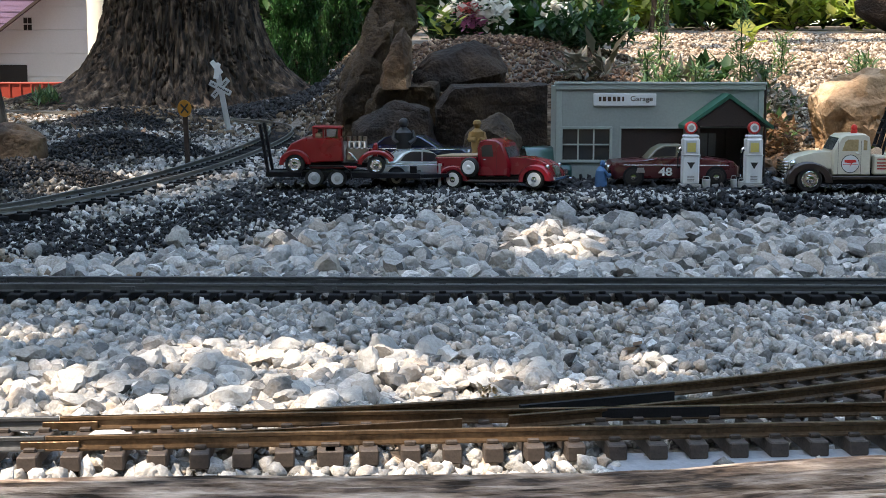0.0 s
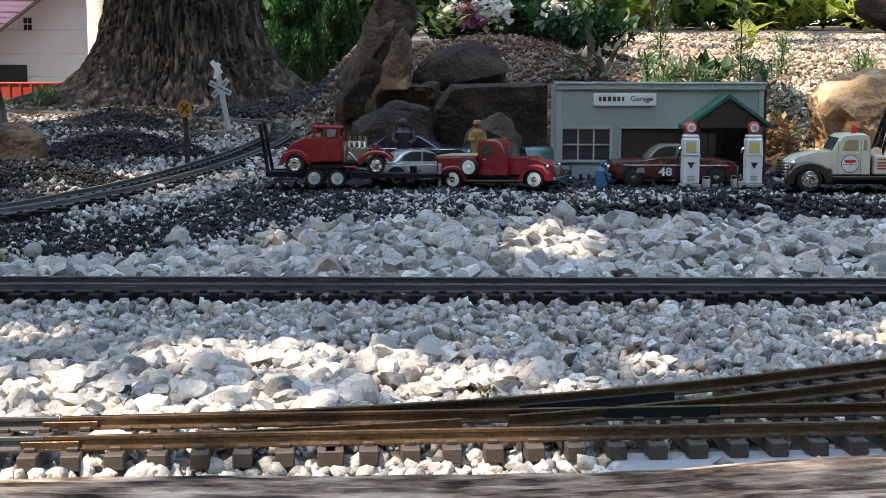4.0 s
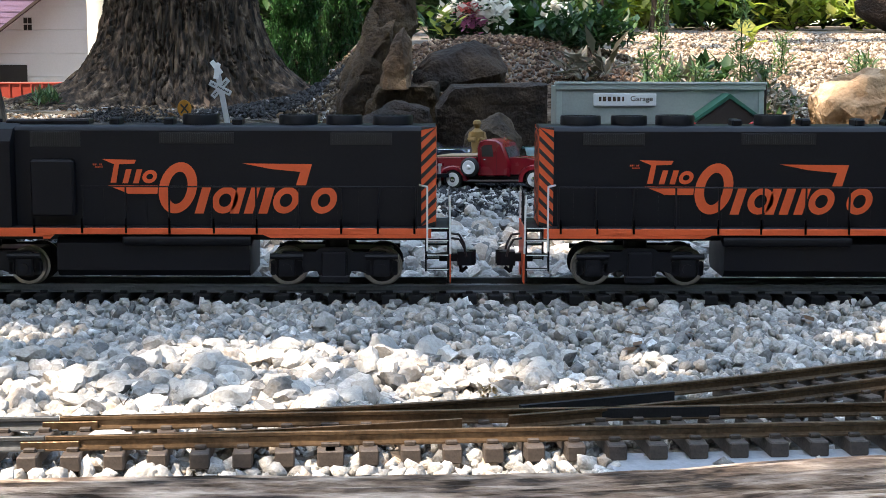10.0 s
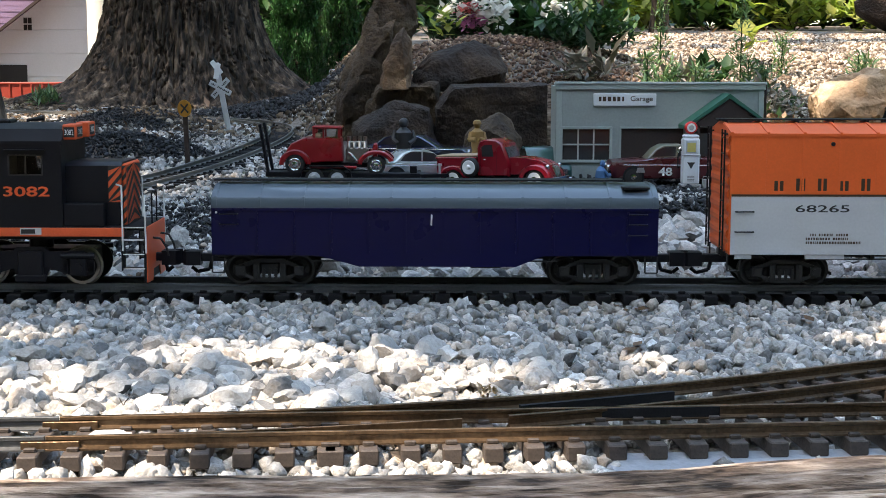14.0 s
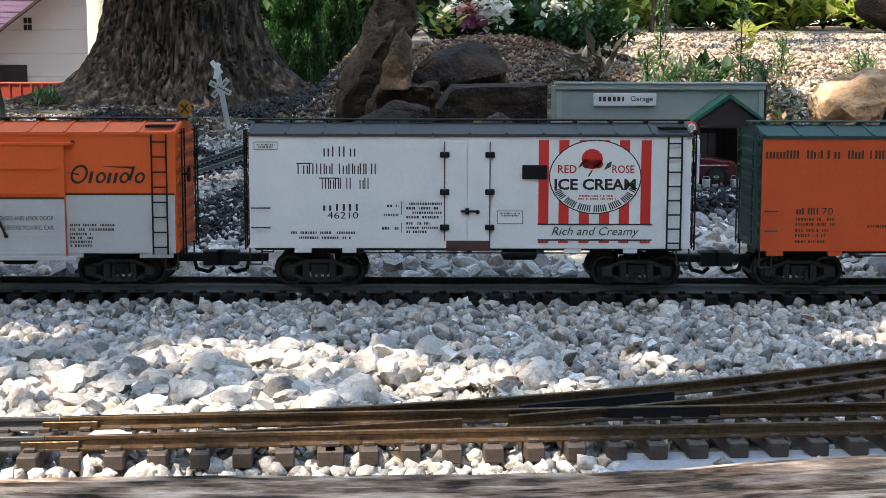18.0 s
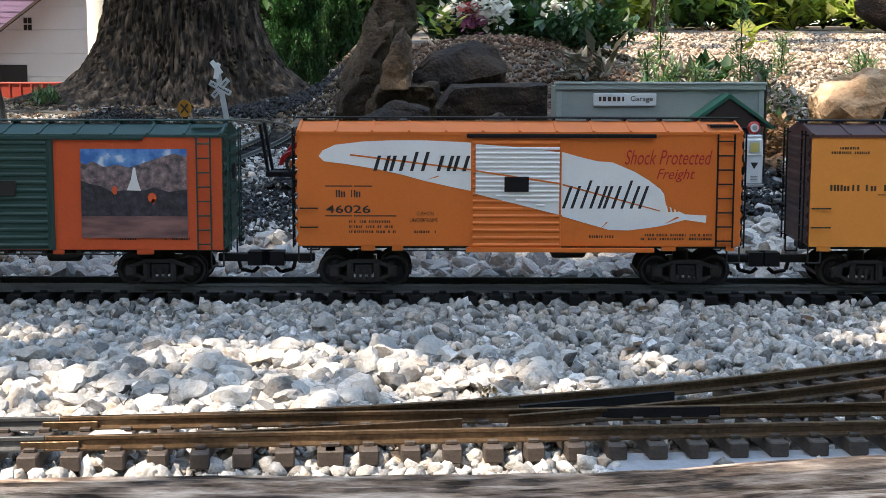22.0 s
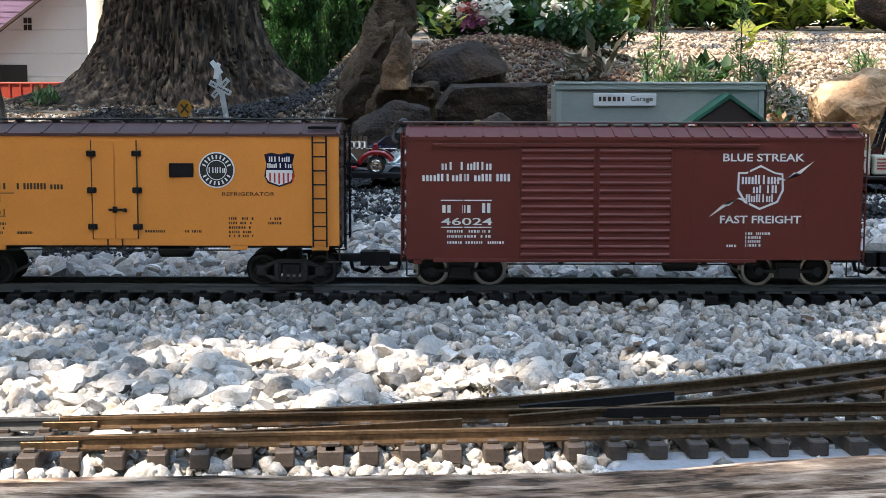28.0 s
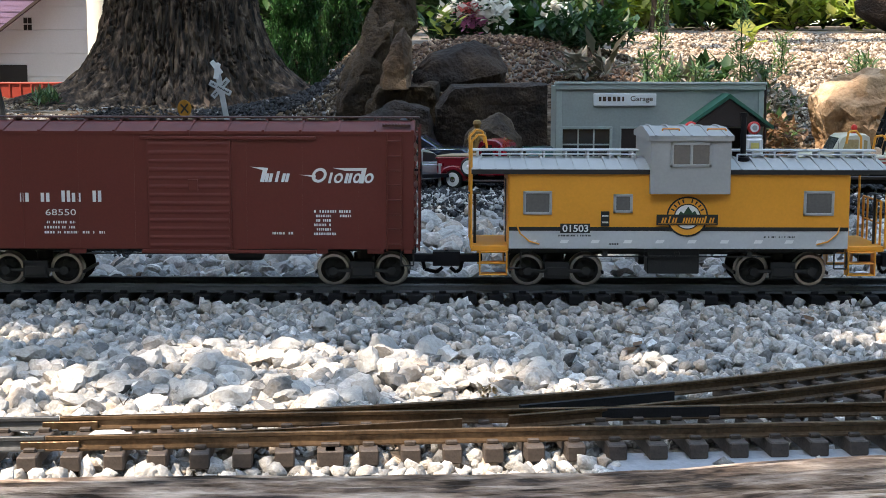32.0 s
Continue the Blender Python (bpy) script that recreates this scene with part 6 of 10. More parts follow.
    for sy in (-1, 1):
        part("number_plate", Shape().box(a - g * 0.0135, a - g * 0.013, sy * 0.025 - 0.009, sy * 0.025 + 0.009, Zp(245), Zp(227)), "ink", car.root)
        cu = bpy.data.curves.new("board_number", "FONT")
        cu.body, cu.size, cu.align_x, cu.align_y, cu.resolution_u = number, 0.008, "CENTER", "CENTER", 2
        tmp = bpy.data.objects.new("board_number", cu)
        me = bpy.data.meshes.new_from_object(tmp)
        bpy.data.objects.remove(tmp)
        me.materials.append(M["ink_white"])
        ob = new("board_number", me)
        ob.parent = car.root
        ob.matrix_basis = pose(a - g * 0.0138, sy * 0.025, Zp(236), 90, 0, -90 * g)
    kb = car.c + g * (313 - C) - g * 0.0065 * SC
    car.flat("number_plate", "ink", [rect(kb - 9.5, kb + 9.5, 227, 245)], 1, side=0.040)
    car.words(number, "ink_white", kb - 8, kb + 8, 231, 241, 2, side=0.040)
    part("horn", Shape().cyl((L(400), 0.012, zc1 + 0.002), (L(370), 0.012, zc1 + 0.004), 0.0014, 8, 0.0028).box(L(398), L(402), 0.01, 0.014, zc1 - 0.001, zc1 + 0.003), "black", car.root)
    # short hood
    s = Shape().prism([(-hood, zc0), (-hood, Zp(296)), (-hood + 0.006, Zp(290)), (hood - 0.006, Zp(290)), (hood, Zp(296)), (hood, zc0)], L(212), a, "x")
    s.box(L(240), L(313), -HW + 0.003, HW - 0.003, Zp(403), Zp(362), 0.0008)
    part("short_hood", s, "black", car.root)
    s = Shape()
    part("nose", Shape().box(L(205), L(212), -hood + 0.001, hood - 0.001, zc0, Zp(292), 0.002), "orange", car.root, "orange nose with black stripes")
    car.flat("stripe", "ink", [[(car.c + g * (x - C), y) for x, y in q] for q in clip_stripes(204, 212, 296, 402, 20, 9, 1.2)], -2, side=hood)
    car.flat("striped_end", "orange", [[(car.c + g * (x - C), y) for x, y in rect(212, 236, 296, 361)]], 1, side=hood)
    car.flat("stripe", "ink", [[(car.c + g * (x - C), y) for x, y in q] for q in clip_stripes(212, 236, 296, 361, 20, 9, 1.2)], 2, side=hood)
    # fuel tank and air tanks
    s = Shape().prism([(-0.036, Zp(424)), (-0.041, Zp(434)), (-0.041, Zp(482)), (-0.034, Zp(494)), (0.034, Zp(494)), (0.041, Zp(482)), (0.041, Zp(434)), (0.036, Zp(424))], L(520), L(865), "x")
    part("fuel_tank", s, "black", car.root)
    part("air_tank", Shape().lathe([(0.001, -0.064), (0.0055, -0.062), (0.006, -0.058), (0.006, 0.058), (0.0055, 0.062), (0.001, 0.064)], (L(755), -0.042, Zp(427)), "x", 14), "black", car.root)
    part("air_tank", Shape().lathe([(0.001, -0.064), (0.0055, -0.062), (0.006, -0.058), (0.006, 0.058), (0.0055, 0.062), (0.001, 0.064)], (L(755), 0.042, Zp(427)), "x", 14), "black", car.root)
    B("frame", "black", 215, 1180, -0.02, 0.02, 432, 415)
    for px in (376, 1016):
        loco_truck(car, L(px))
    # pilots, steps, handrails at both ends
    for px, d in ((164, -1), (1226, 1)):
        x, e = L(px), d * g
        s = Shape().prism([(-0.045, Zp(404)), (-0.045, 0.004), (-0.02, 0.003), (-0.016, 0.014), (0.016, 0.014), (0.02, 0.003), (0.045, 0.004), (0.045, Zp(404))], x - e * 0.0016, x - e * 0.0004, "x")
        part("pilot", s, "orange", car.root, "orange pilot plate")
        part("pilot_back", Shape().box(x - e * 0.0040, x - e * 0.0018, -0.046, 0.046, 0.0045, Zp(403), 0.0004), "black", car.root)
        for sy in (-1, 1):
            s = Shape()
            for k, py in enumerate((404, 426, 452, 478)):
                s.box(x - e * 0.002, x - e * 0.024, sy * (HW - 0.001), sy * (HW - 0.014), Zp(py) - 0.0012, Zp(py), 0.0003)
            s.box(x - e * 0.024, x - e * 0.0255, sy * (HW - 0.001), sy * (HW - 0.014), Zp(482), Zp(404), 0.0003)
            part("steps", s, "black", car.root)
            s = Shape()
            for py in (404, 426, 452, 478):
                s.box(x - e * 0.003, x - e * 0.0235, sy * HW, sy * (HW - 0.0012), Zp(py) - 0.0006, Zp(py) + 0.0004)
            part("step_edge", s, "white_rail", car.root, "white step edges")
            part("handrail", Shape().tube([(x - e * 0.002, sy * HW, Zp(345)), (x - e * 0.001, sy * HW, Zp(450))], 0.001, 6), "white_rail", car.root)
            part("handrail", Shape().tube([(x - e * 0.031, sy * (HW - 0.012), Zp(329)), (x - e * 0.0235, sy * HW, Zp(330)), (x - e * 0.0235, sy * HW, Zp(445))], 0.001, 6), "white_rail", car.root)
        for sy in (-1, 1):
            part("end_rail", Shape().pipe([(x - e * 0.002, sy * HW, Zp(345)), (x - e * 0.002, sy * 0.014, Zp(345)), (x - e * 0.002, sy * 0.012, Zp(347)), (x - e * 0.002, sy * 0.012, Zp(404))], 0.0008, 6), "black", car.root)
        coupler(car, x, e, 0.022, 0.024)
        part("air_hose", Shape().tube([(x, -0.02, Zp(428)), (x + e * 0.008, -0.02, Zp(430)), (x + e * 0.013, -0.019, Zp(446)), (x + e * 0.015, -0.018, Zp(462))], 0.0012, 6), "truckblack", car.root)
        part("air_hose", Shape().tube([(x, 0.02, Zp(428)), (x + e * 0.008, 0.02, Zp(430)), (x + e * 0.013, 0.019, Zp(446)), (x + e * 0.015, 0.018, Zp(462))], 0.0012, 6), "truckblack", car.root)
        part("deck", Shape().box(x - e * 0.002, L(205 if d < 0 else 1190), -HW + 0.014, HW - 0.014, Zp(412), Zp(404), 0.0004), "black", car.root)
    for sy in (-1, 1):
        s = Shape().tube([(L(570), sy * (HW - 0.001), Zp(331)), (L(1165), sy * (HW - 0.001), Zp(331))], 0.0007, 6)
        for px in (572, 648, 725, 801, 879, 956, 1032, 1098, 1164):
            s.tube([(L(px), sy * (HW - 0.001), Zp(331)), (L(px), sy * (HW - 0.001), Zp(410))], 0.001, 6)
        part("side_handrail", s, "black", car.root)
    # writing and emblem keep their direction
    k = car.c + g * (376 - C)
    car.words(number, "orange", k - 41, k + 41, 331, 349, 2, side=cw, fat=0.02)
    E = car.c + (g * (811 - C)) - 811
    q = []
    q += [[(E + 603, 284), (E + 664, 285), (E + 660, 292), (E + 633, 293), (E + 627, 326), (E + 617, 326), (E + 624, 293)]] + [[(E + x, 302), (E + x + 10, 302), (E + x + 3, 327), (E + x - 7, 327)] for x in (645, 664)] + ring(E + 687, 315, 13, 12, 7, 0.2, 16)
    q += [[(E + 612, 331), (E + 702, 331), (E + 700, 346), (E + 648, 346), (E + 640, 342)], [(E + 853, 291), (E + 977, 292), (E + 966, 330), (E + 948, 330), (E + 956, 306), (E + 904, 301)]]
    q += ring(E + 737, 335, 34, 46, 17, 0.15, 26)
    for cx in (783, 846, 871, 897):
        q += [[(E + cx - 2, 332), (E + cx + 14, 332), (E + cx - 1, 381), (E + cx - 17, 381)]]
    for cx in (821, 930, 998):
        q += ring(E + cx, 357, 23, 24, 12, 0.2, 20)
    car.flat("emblem", "orange", q, 2, "large orange slanted railway emblem", side=hood + 0.0004)
    car.flat("small_print", "orange", scribble(E + 586, E + 606, 292, 295, 5) + scribble(E + 590, E + 604, 297, 299, 6), 2, side=hood + 0.0004)
    k = car.c + g * (370 - C)
    car.flat("builder_plate", "silver", [rect(k - 19, k + 19, 405, 417)], 2)
    car.flat("builder_plate", "ink", [rect(k - 17, k + 8, 407, 415)], 3)
    return car


l1 = locomotive(694, False, "3085", "black diesel locomotive with orange emblem and striped ends")
l2 = locomotive(694, True, "3082", "black diesel locomotive running backwards, orange emblem")

# ---- caboose ----
cb_ = Car("caboose", "yellow and silver wide-vision caboose with a grey cupola", "caboose", 1203)
CW = HW
a, b = cb_.X(902), cb_.X(1505)
for y in (-1, 1):
    part("side_wall", Shape().box(a, b, y * CW, y * (CW - 0.0025), Zp(406), Zp(306), 0.0004), "yellow", cb_.root)
    part("lower_band", Shape().box(a, b, y * CW, y * (CW - 0.0025), Zp(440), Zp(406.5), 0.0004), "silver", cb_.root, "silver lower band of the side")
for x in (a, b):
    part("end_wall", Shape().box(x - 0.0012, x + 0.0012, -CW + 0.0026, CW - 0.0026, Zp(440), Zp(302), 0.0004), "yellow", cb_.root)
cb_.flat("panel_line", "ink", [rect(902, 1505, 401, 408)])
re0, re1 = cb_.X(835), cb_.X(1572)
s = Shape().prism([(-CW - 0.002, Zp(306)), (-CW - 0.002, Zp(298)), (-CW + 0.004, Zp(294)), (-0.012, Zp(283)), (0.012, Zp(283)), (CW - 0.004, Zp(294)), (CW + 0.002, Zp(298)), (CW + 0.002, Zp(306))], re0, re1, "x")
roof = part("roof", s, "light_grey", cb_.root, "grey roof with raised seams")
cb_.flat("roof_edge", "ink", [rect(835, 1572, 299, 307)], 8)
rib, first = Shape().prism([(-CW - 0.002, Zp(300)), (-CW - 0.002, Zp(297)), (-CW + 0.004, Zp(292)), (-0.012, Zp(280)), (0.012, Zp(280)), (CW - 0.004, Zp(292)), (CW + 0.002, Zp(297)), (CW + 0.002, Zp(300))], -0.001, 0.001, "x"), None
for px in list(range(850, 1140, 28)) + list(range(1312, 1570, 28)):
    m = pose(cb_.X(px), 0, 0)
    first = part("roof_rib", rib, "light_grey", roof, at=m) if first is None else share(first, m)
for q0, q1 in ((838, 1140), (1296, 1570)):
    s = Shape().box(cb_.X(q0), cb_.X(q1), -0.011, 0.011, Zp(271), Zp(268), 0.0003)
    for px in range(q0 + 10, q1, 40):
        s.box(cb_.X(px) - 0.001, cb_.X(px) + 0.001, -0.011, 0.011, Zp(283), Zp(270))
    part("running_board", s, "silver", cb_.root)
    part("roof_rail", Shape().tube([(cb_.X(q0 + 15), -0.03, Zp(284)), (cb_.X(q0 + 15), -0.03, Zp(274)), (cb_.X(q1 - 12), -0.03, Zp(274)), (cb_.X(q1 - 12), -0.03, Zp(286))], 0.0008, 6), "silver", cb_.root)
# cupola
ca, cbx, cwid = cb_.X(1150), cb_.X(1291), HW + 0.007
s = Shape()
wx0, wx1, wz0, wz1 = cb_.X(1188), cb_.X(1255), Zp(292), Zp(252)
for d in (-1, 1):
    s.box(ca, wx0, d * cwid, d * (cwid - 0.002), Zp(341), Zp(241)).box(wx1, cbx, d * cwid, d * (cwid - 0.002), Zp(341), Zp(241)).box(wx0, wx1, d * cwid, d * (cwid - 0.002), Zp(341), wz0).box(wx0, wx1, d * cwid, d * (cwid - 0.002), wz1, Zp(241))
s.box(ca, ca + 0.002, -cwid + 0.002, cwid - 0.002, Zp(341), Zp(241)).box(cbx, cbx - 0.002, -cwid + 0.002, cwid - 0.002, Zp(341), Zp(241))
cup = part("cupola", s, "light_grey", cb_.root, "light grey cupola wider than the body")
s = Shape().prism([(-cwid - 0.002, Zp(247)), (-cwid - 0.002, Zp(238)), (-0.012, Zp(226)), (0.012, Zp(226)), (cwid + 0.002, Zp(238)), (cwid + 0.002, Zp(247))], cb_.X(1146), cb_.X(1295), "x")
croof = part("cupola_roof", s, "light_grey", cb_.root)
for k in range(5):
    x = cb_.X(1158 + k * 31)
    part("roof_rib", Shape().prism([(-cwid - 0.002, Zp(241)), (-cwid - 0.002, Zp(237)), (-0.012, Zp(223)), (0.012, Zp(223)), (cwid + 0.002, Zp(237)), (cwid + 0.002, Zp(241))], x - 0.001, x + 0.001, "x"), "light_grey", croof)
part("roof_rail", Shape().tube([(cb_.X(1175), -0.035, Zp(232)), (cb_.X(1175), -0.035, Zp(228)), (cb_.X(1205), -0.035, Zp(228)), (cb_.X(1205), -0.035, Zp(232))], 0.0008, 6), "reefer_yellow", croof)
part("roof_rail", Shape().tube([(cb_.X(1255), -0.035, Zp(232)), (cb_.X(1255), -0.035, Zp(228)), (cb_.X(1288), -0.035, Zp(228)), (cb_.X(1288), -0.035, Zp(232))], 0.0008, 6), "reefer_yellow", croof)


def side_window(car, px0, px1, py0, py1, side, glassm="grey_glass", split=False, framem="light_grey"):
    x0, x1, z0, z1 = car.X(px0), car.X(px1), Zp(py1), Zp(py0)
    w = 0.0026
    s = Shape()
    for q in ((x0, x1, z0, z0 + w), (x0, x1, z1 - w, z1), (x0, x0 + w, z0, z1), (x1 - w, x1, z0, z1)):
        s.box(q[0], q[1], -side - 0.0014, -side + 0.001, q[2], q[3], 0.0003)
    if split:
        s.box((x0 + x1) / 2 - 0.0014, (x0 + x1) / 2 + 0.0014, -side - 0.0012, -side + 0.001, z0, z1, 0.0003)
    fr = part("window", s, framem, car.root)
    part("pane", Shape().box(x0 + w * 0.5, x1 - w * 0.5, -side - 0.0006, -side - 0.0001, z0 + w * 0.5, z1 - w * 0.5), glassm, fr)
    return fr


for q in ((927, 978, 337, 379), (1087, 1121, 342, 376), (1424, 1478, 336, 380)):
    side_window(cb_, *q, CW)
side_window(cb_, 1185, 1257, 250, 293, cwid, "grey_glass", True)
part("smoke_stack", Shape().cyl((cb_.X(1325), -0.02, Zp(290)), (cb_.X(1325), -0.02, Zp(205)), 0.0028, 12).cyl((cb_.X(1325), -0.02, Zp(207)), (cb_.X(1325), -0.02, Zp(200)), 0.004, 12).cyl((cb_.X(1325), -0.02, Zp(290)), (cb_.X(1325), -0.02, Zp(280)), 0.006, 12), "black", cb_.root)
cb_.box("marker_plate", "ink", cb_.X(1065), cb_.X(1080), -CW - 0.0012, -CW, Zp(400), Zp(373), 0.0002)
cb_.flat("marker_plate", "ink_white", [rect(1067, 1078, 380, 382), rect(1067, 1078, 391, 394)], 5)
cb_.flat("number_plate", "ink", [rect(993, 1046, 395, 412)], 2)
cb_.words("01503", "ink_white", 997, 1043, 397, 410, 3, fat=0.02)
cb_.flat("small_print", "ink", scribble(990, 1048, 415, 418, 201) + scribble(1355, 1410, 417, 420, 202) + scribble(1080, 1098, 430, 433, 203))
cb_.flat("white_dash", "ink_white", [[(x, 424), (x + 14, 424), (x + 11, 430), (x - 3, 430)] for x in (938, 995, 1050, 1108, 1165, 1222, 1280, 1340, 1395, 1450)], 2)
cb_.flat("roundel", "ink", [oval(1218, 382, 37, 36)], 4, "round mountain emblem with a slanted band")
cb_.flat("roundel", "yellow", [oval(1218, 382, 34, 33)], 5)
cb_.flat("roundel", "ink", [oval(1218, 382, 24, 23)], 6)
cb_.flat("roundel", "ink_white", [oval(1218, 382, 22, 21)], 7)
cb_.flat("roundel", "leaf_ink", [[(1198, 384), (1206, 372), (1211, 376), (1219, 364), (1227, 375), (1231, 371), (1238, 384)]], 8)
cb_.flat("roundel", "ink", [rect(1163, 1272, 378, 397)], 9)
cb_.flat("roundel", "yellow", marks("nio onooln", 1172, 1266, 381, 393, 0.3, 0.25) + [rect(1166, 1270, 394, 395)], 10)
cb_.flat("roundel", "ink", [[(1218 + r0 * math.cos(t + d), 382 + r0 * math.sin(t + d)) for r0, d in ((25.5, -0.05), (32, -0.04), (32, 0.04), (25.5, 0.05))] for t in [math.pi * (1.14 + 0.09 * i) for i in (0, 1, 2, 3, 5, 6, 7, 8)]], 6)
# platforms, steps and railings
for px0, px1, e in ((835, 902, -1), (1505, 1572, 1)):
    x0, x1 = cb_.X(px0), cb_.X(px1)
    xo = x0 if e < 0 else x1
    part("platform", Shape().box(x0, x1, -CW + 0.004, CW - 0.004, Zp(446), Zp(436), 0.0006), "yellow", cb_.root)
    part("end_railing", Shape().tube([(xo, -0.03, Zp(440)), (xo, -0.03, Zp(358)), (xo, 0.03, Zp(358)), (xo, 0.03, Zp(440))], 0.0012, 6).tube([(xo, -0.015, Zp(440)), (xo, -0.015, Zp(358))], 0.001, 6).tube([(xo, 0.015, Zp(440)), (xo, 0.015, Zp(358))], 0.001, 6)
         .tube([(xo, -0.03, Zp(398)), (xo, 0.03, Zp(398))], 0.0008, 6), "yellow", cb_.root)
    part("brake_stand", Shape().cyl((xo - e * 0.004, -0.022, Zp(440)), (xo - e * 0.004, -0.022, Zp(345)), 0.0014, 8).lathe([(0.006, -0.0006), (0.0072, 0), (0.006, 0.0006), (0.0052, 0)], (xo - e * 0.004, -0.022, Zp(345)), "z", 14), "truckblack", cb_.root)
    for sy in (-1, 1):
        y = sy * (CW - 0.002)
        part("roof_post", Shape().tube([(xo, y, Zp(440)), (xo, y, Zp(300))], 0.0011, 6), "light_grey", cb_.root)
        part("ladder_hoop", Shape().tube([(xo, y, Zp(440)), (xo, y, Zp(250)), (xo + e * -0.006, y, Zp(238)), (xo + e * -0.013, y, Zp(240)), (xo + e * -0.015, y, Zp(262))], 0.0012, 6), "yellow", cb_.root)
        s = Shape()
        w0, w1 = cb_.X(852 if e < 0 else 1510), cb_.X(898 if e < 0 else 1555)
        for py in (446, 466, 487):
            s.box(w0, w1, y, y - sy * 0.014, Zp(py + 2), Zp(py), 0.0003)
        s.box(w0 - 0.0012, w0, y, y - sy * 0.014, Zp(489), Zp(444)).box(w1, w1 + 0.0012, y, y - sy * 0.014, Zp(489), Zp(444))
        part("steps", s, "yellow", cb_.root, "yellow platform steps")
        wx = cb_.X(916 if e < 0 else 1490)
        part("grab_iron", Shape().tube([(wx, sy * CW, Zp(398)), (wx + 0.003 * -e, sy * (CW + 0.003), Zp(412)), (wx + 0.012 * -e, sy * (CW + 0.003), Zp(426)), (wx + 0.022 * -e, sy * CW, Zp(432))], 0.0008, 6), "yellow", cb_.root)
    part("end_door", Shape().box((cb_.X(902) if e < 0 else cb_.X(1505)) + e * 0.0013, (cb_.X(902) if e < 0 else cb_.X(1505)) + e * 0.0022, -0.012, 0.012, Zp(438), Zp(322), 0.0002), "grey_glass", cb_.root)
    coupler(cb_, xo, e, 0.026)
under(cb_, (b - a) / 2, Zp(446), tank=False)
part("battery_box", Shape().box(cb_.X(1150), cb_.X(1243), -0.044, -0.02, Zp(486), Zp(442), 0.0008), "truckblack", cb_.root)
part("battery_box", Shape().box(cb_.X(1150), cb_.X(1243), 0.02, 0.044, Zp(486), Zp(442), 0.0008), "truckblack", cb_.root)
for px in (990, 1396):
    freight_truck(cb_, cb_.X(px), "steel", "truckblack", 0.0152)

TRAIN = [(l1, 694), (l2, 1886), (bl, 2928), (o, 3837), (w, 4744), (f, 5649), (wp, 6563), (p1, 7470), (p2, 8378), (sw, 9293), (br, 10203), (cb_, 11070)]


# ---- model garage and vehicles ----
M["car_red"] = mat("gloss_red_enamel", (0.23, 0.004, 0.014), 0.27, vary=0.08, scale=30, grain=500, bump=0.01, coat=0.4)
M["rod_red"] = mat("bright_red_enamel", (0.27, 0.004, 0.008), 0.3, vary=0.08, scale=30, grain=500, bump=0.01, coat=0.3)
M["maroon"] = mat("maroon_enamel", (0.065, 0.008, 0.011), 0.28, vary=0.1, scale=30, grain=500, bump=0.01, coat=0.5)
M["olive"] = mat("olive_grey_enamel", (0.13, 0.125, 0.085), 0.35, vary=0.1, scale=30, grain=500, bump=0.01, coat=0.3)
M["dark_blue"] = mat("dark_blue_enamel", (0.012, 0.018, 0.05), 0.22, vary=0.1, scale=30, grain=500, bump=0.01, coat=0.6)
M["teal"] = mat("teal_enamel", (0.012, 0.07, 0.065), 0.3, vary=0.1, scale=30, grain=500, bump=0.01, coat=0.5)
M["cream"] = mat("cream_enamel", (0.68, 0.64, 0.52), 0.35, vary=0.08, scale=30, grain=500, bump=0.01, coat=0.4, dirt=0.1)
M["fender_brown"] = mat("dark_brown_enamel", (0.03, 0.02, 0.018), 0.35, vary=0.15, scale=30, grain=500, bump=0.02, coat=0.3)
M["chrome"] = mat("chrome", (0.75, 0.75, 0.75), 0.12, 1.0, vary=0.05, bump=0.0)
M["tyre"] = mat("black_rubber", (0.015, 0.015, 0.015), 0.75, vary=0.2, scale=80, grain=700, bump=0.1)
M["tan"] = mat("tan_cover", (0.33, 0.24, 0.15), 0.7, vary=0.15, scale=40, grain=500, bump=0.15)
M["silver_car"] = mat("silver_enamel", (0.55, 0.6, 0.6), 0.22, 0.5, vary=0.1, scale=30, grain=500, bump=0.01, coat=0.4)
M["garage_grey"] = mat("grey_green_siding", (0.30, 0.335, 0.315), 0.6, vary=0.1, scale=14, grain=300, bump=0.06, dirt=0.1)
M["garage_trim"] = mat("grey_green_trim", (0.36, 0.41, 0.38), 0.55, vary=0.1, scale=20, grain=300, bump=0.04)
M["garage_roof"] = mat("green_roof", (0.02, 0.12, 0.075), 0.5, vary=0.25, scale=30, grain=400, bump=0.1)
M["dark_wood"] = mat("dark_brown_board", (0.035, 0.022, 0.018), 0.7, vary=0.3, scale=30, grain=400, bump=0.15)
M["cement"] = mat("grey_cement", (0.32, 0.31, 0.3), 0.85, vary=0.2, scale=25, grain=300, bump=0.2, dirt=0.3)
M["figure_tan"] = mat("painted_tan", (0.27, 0.16, 0.05), 0.6, vary=0.2, scale=80, grain=500, bump=0.1)
M["figure_blue"] = mat("painted_blue", (0.05, 0.14, 0.3), 0.6, vary=0.2, scale=80, grain=500, bump=0.1)
M["figure_black"] = mat("painted_black", (0.02, 0.02, 0.022), 0.5, vary=0.3, scale=80, grain=500, bump=0.1)
M["pump_yellow"] = mat("pump_dial_yellow", (0.6, 0.5, 0.15), 0.4, vary=0.1, bump=0.0)
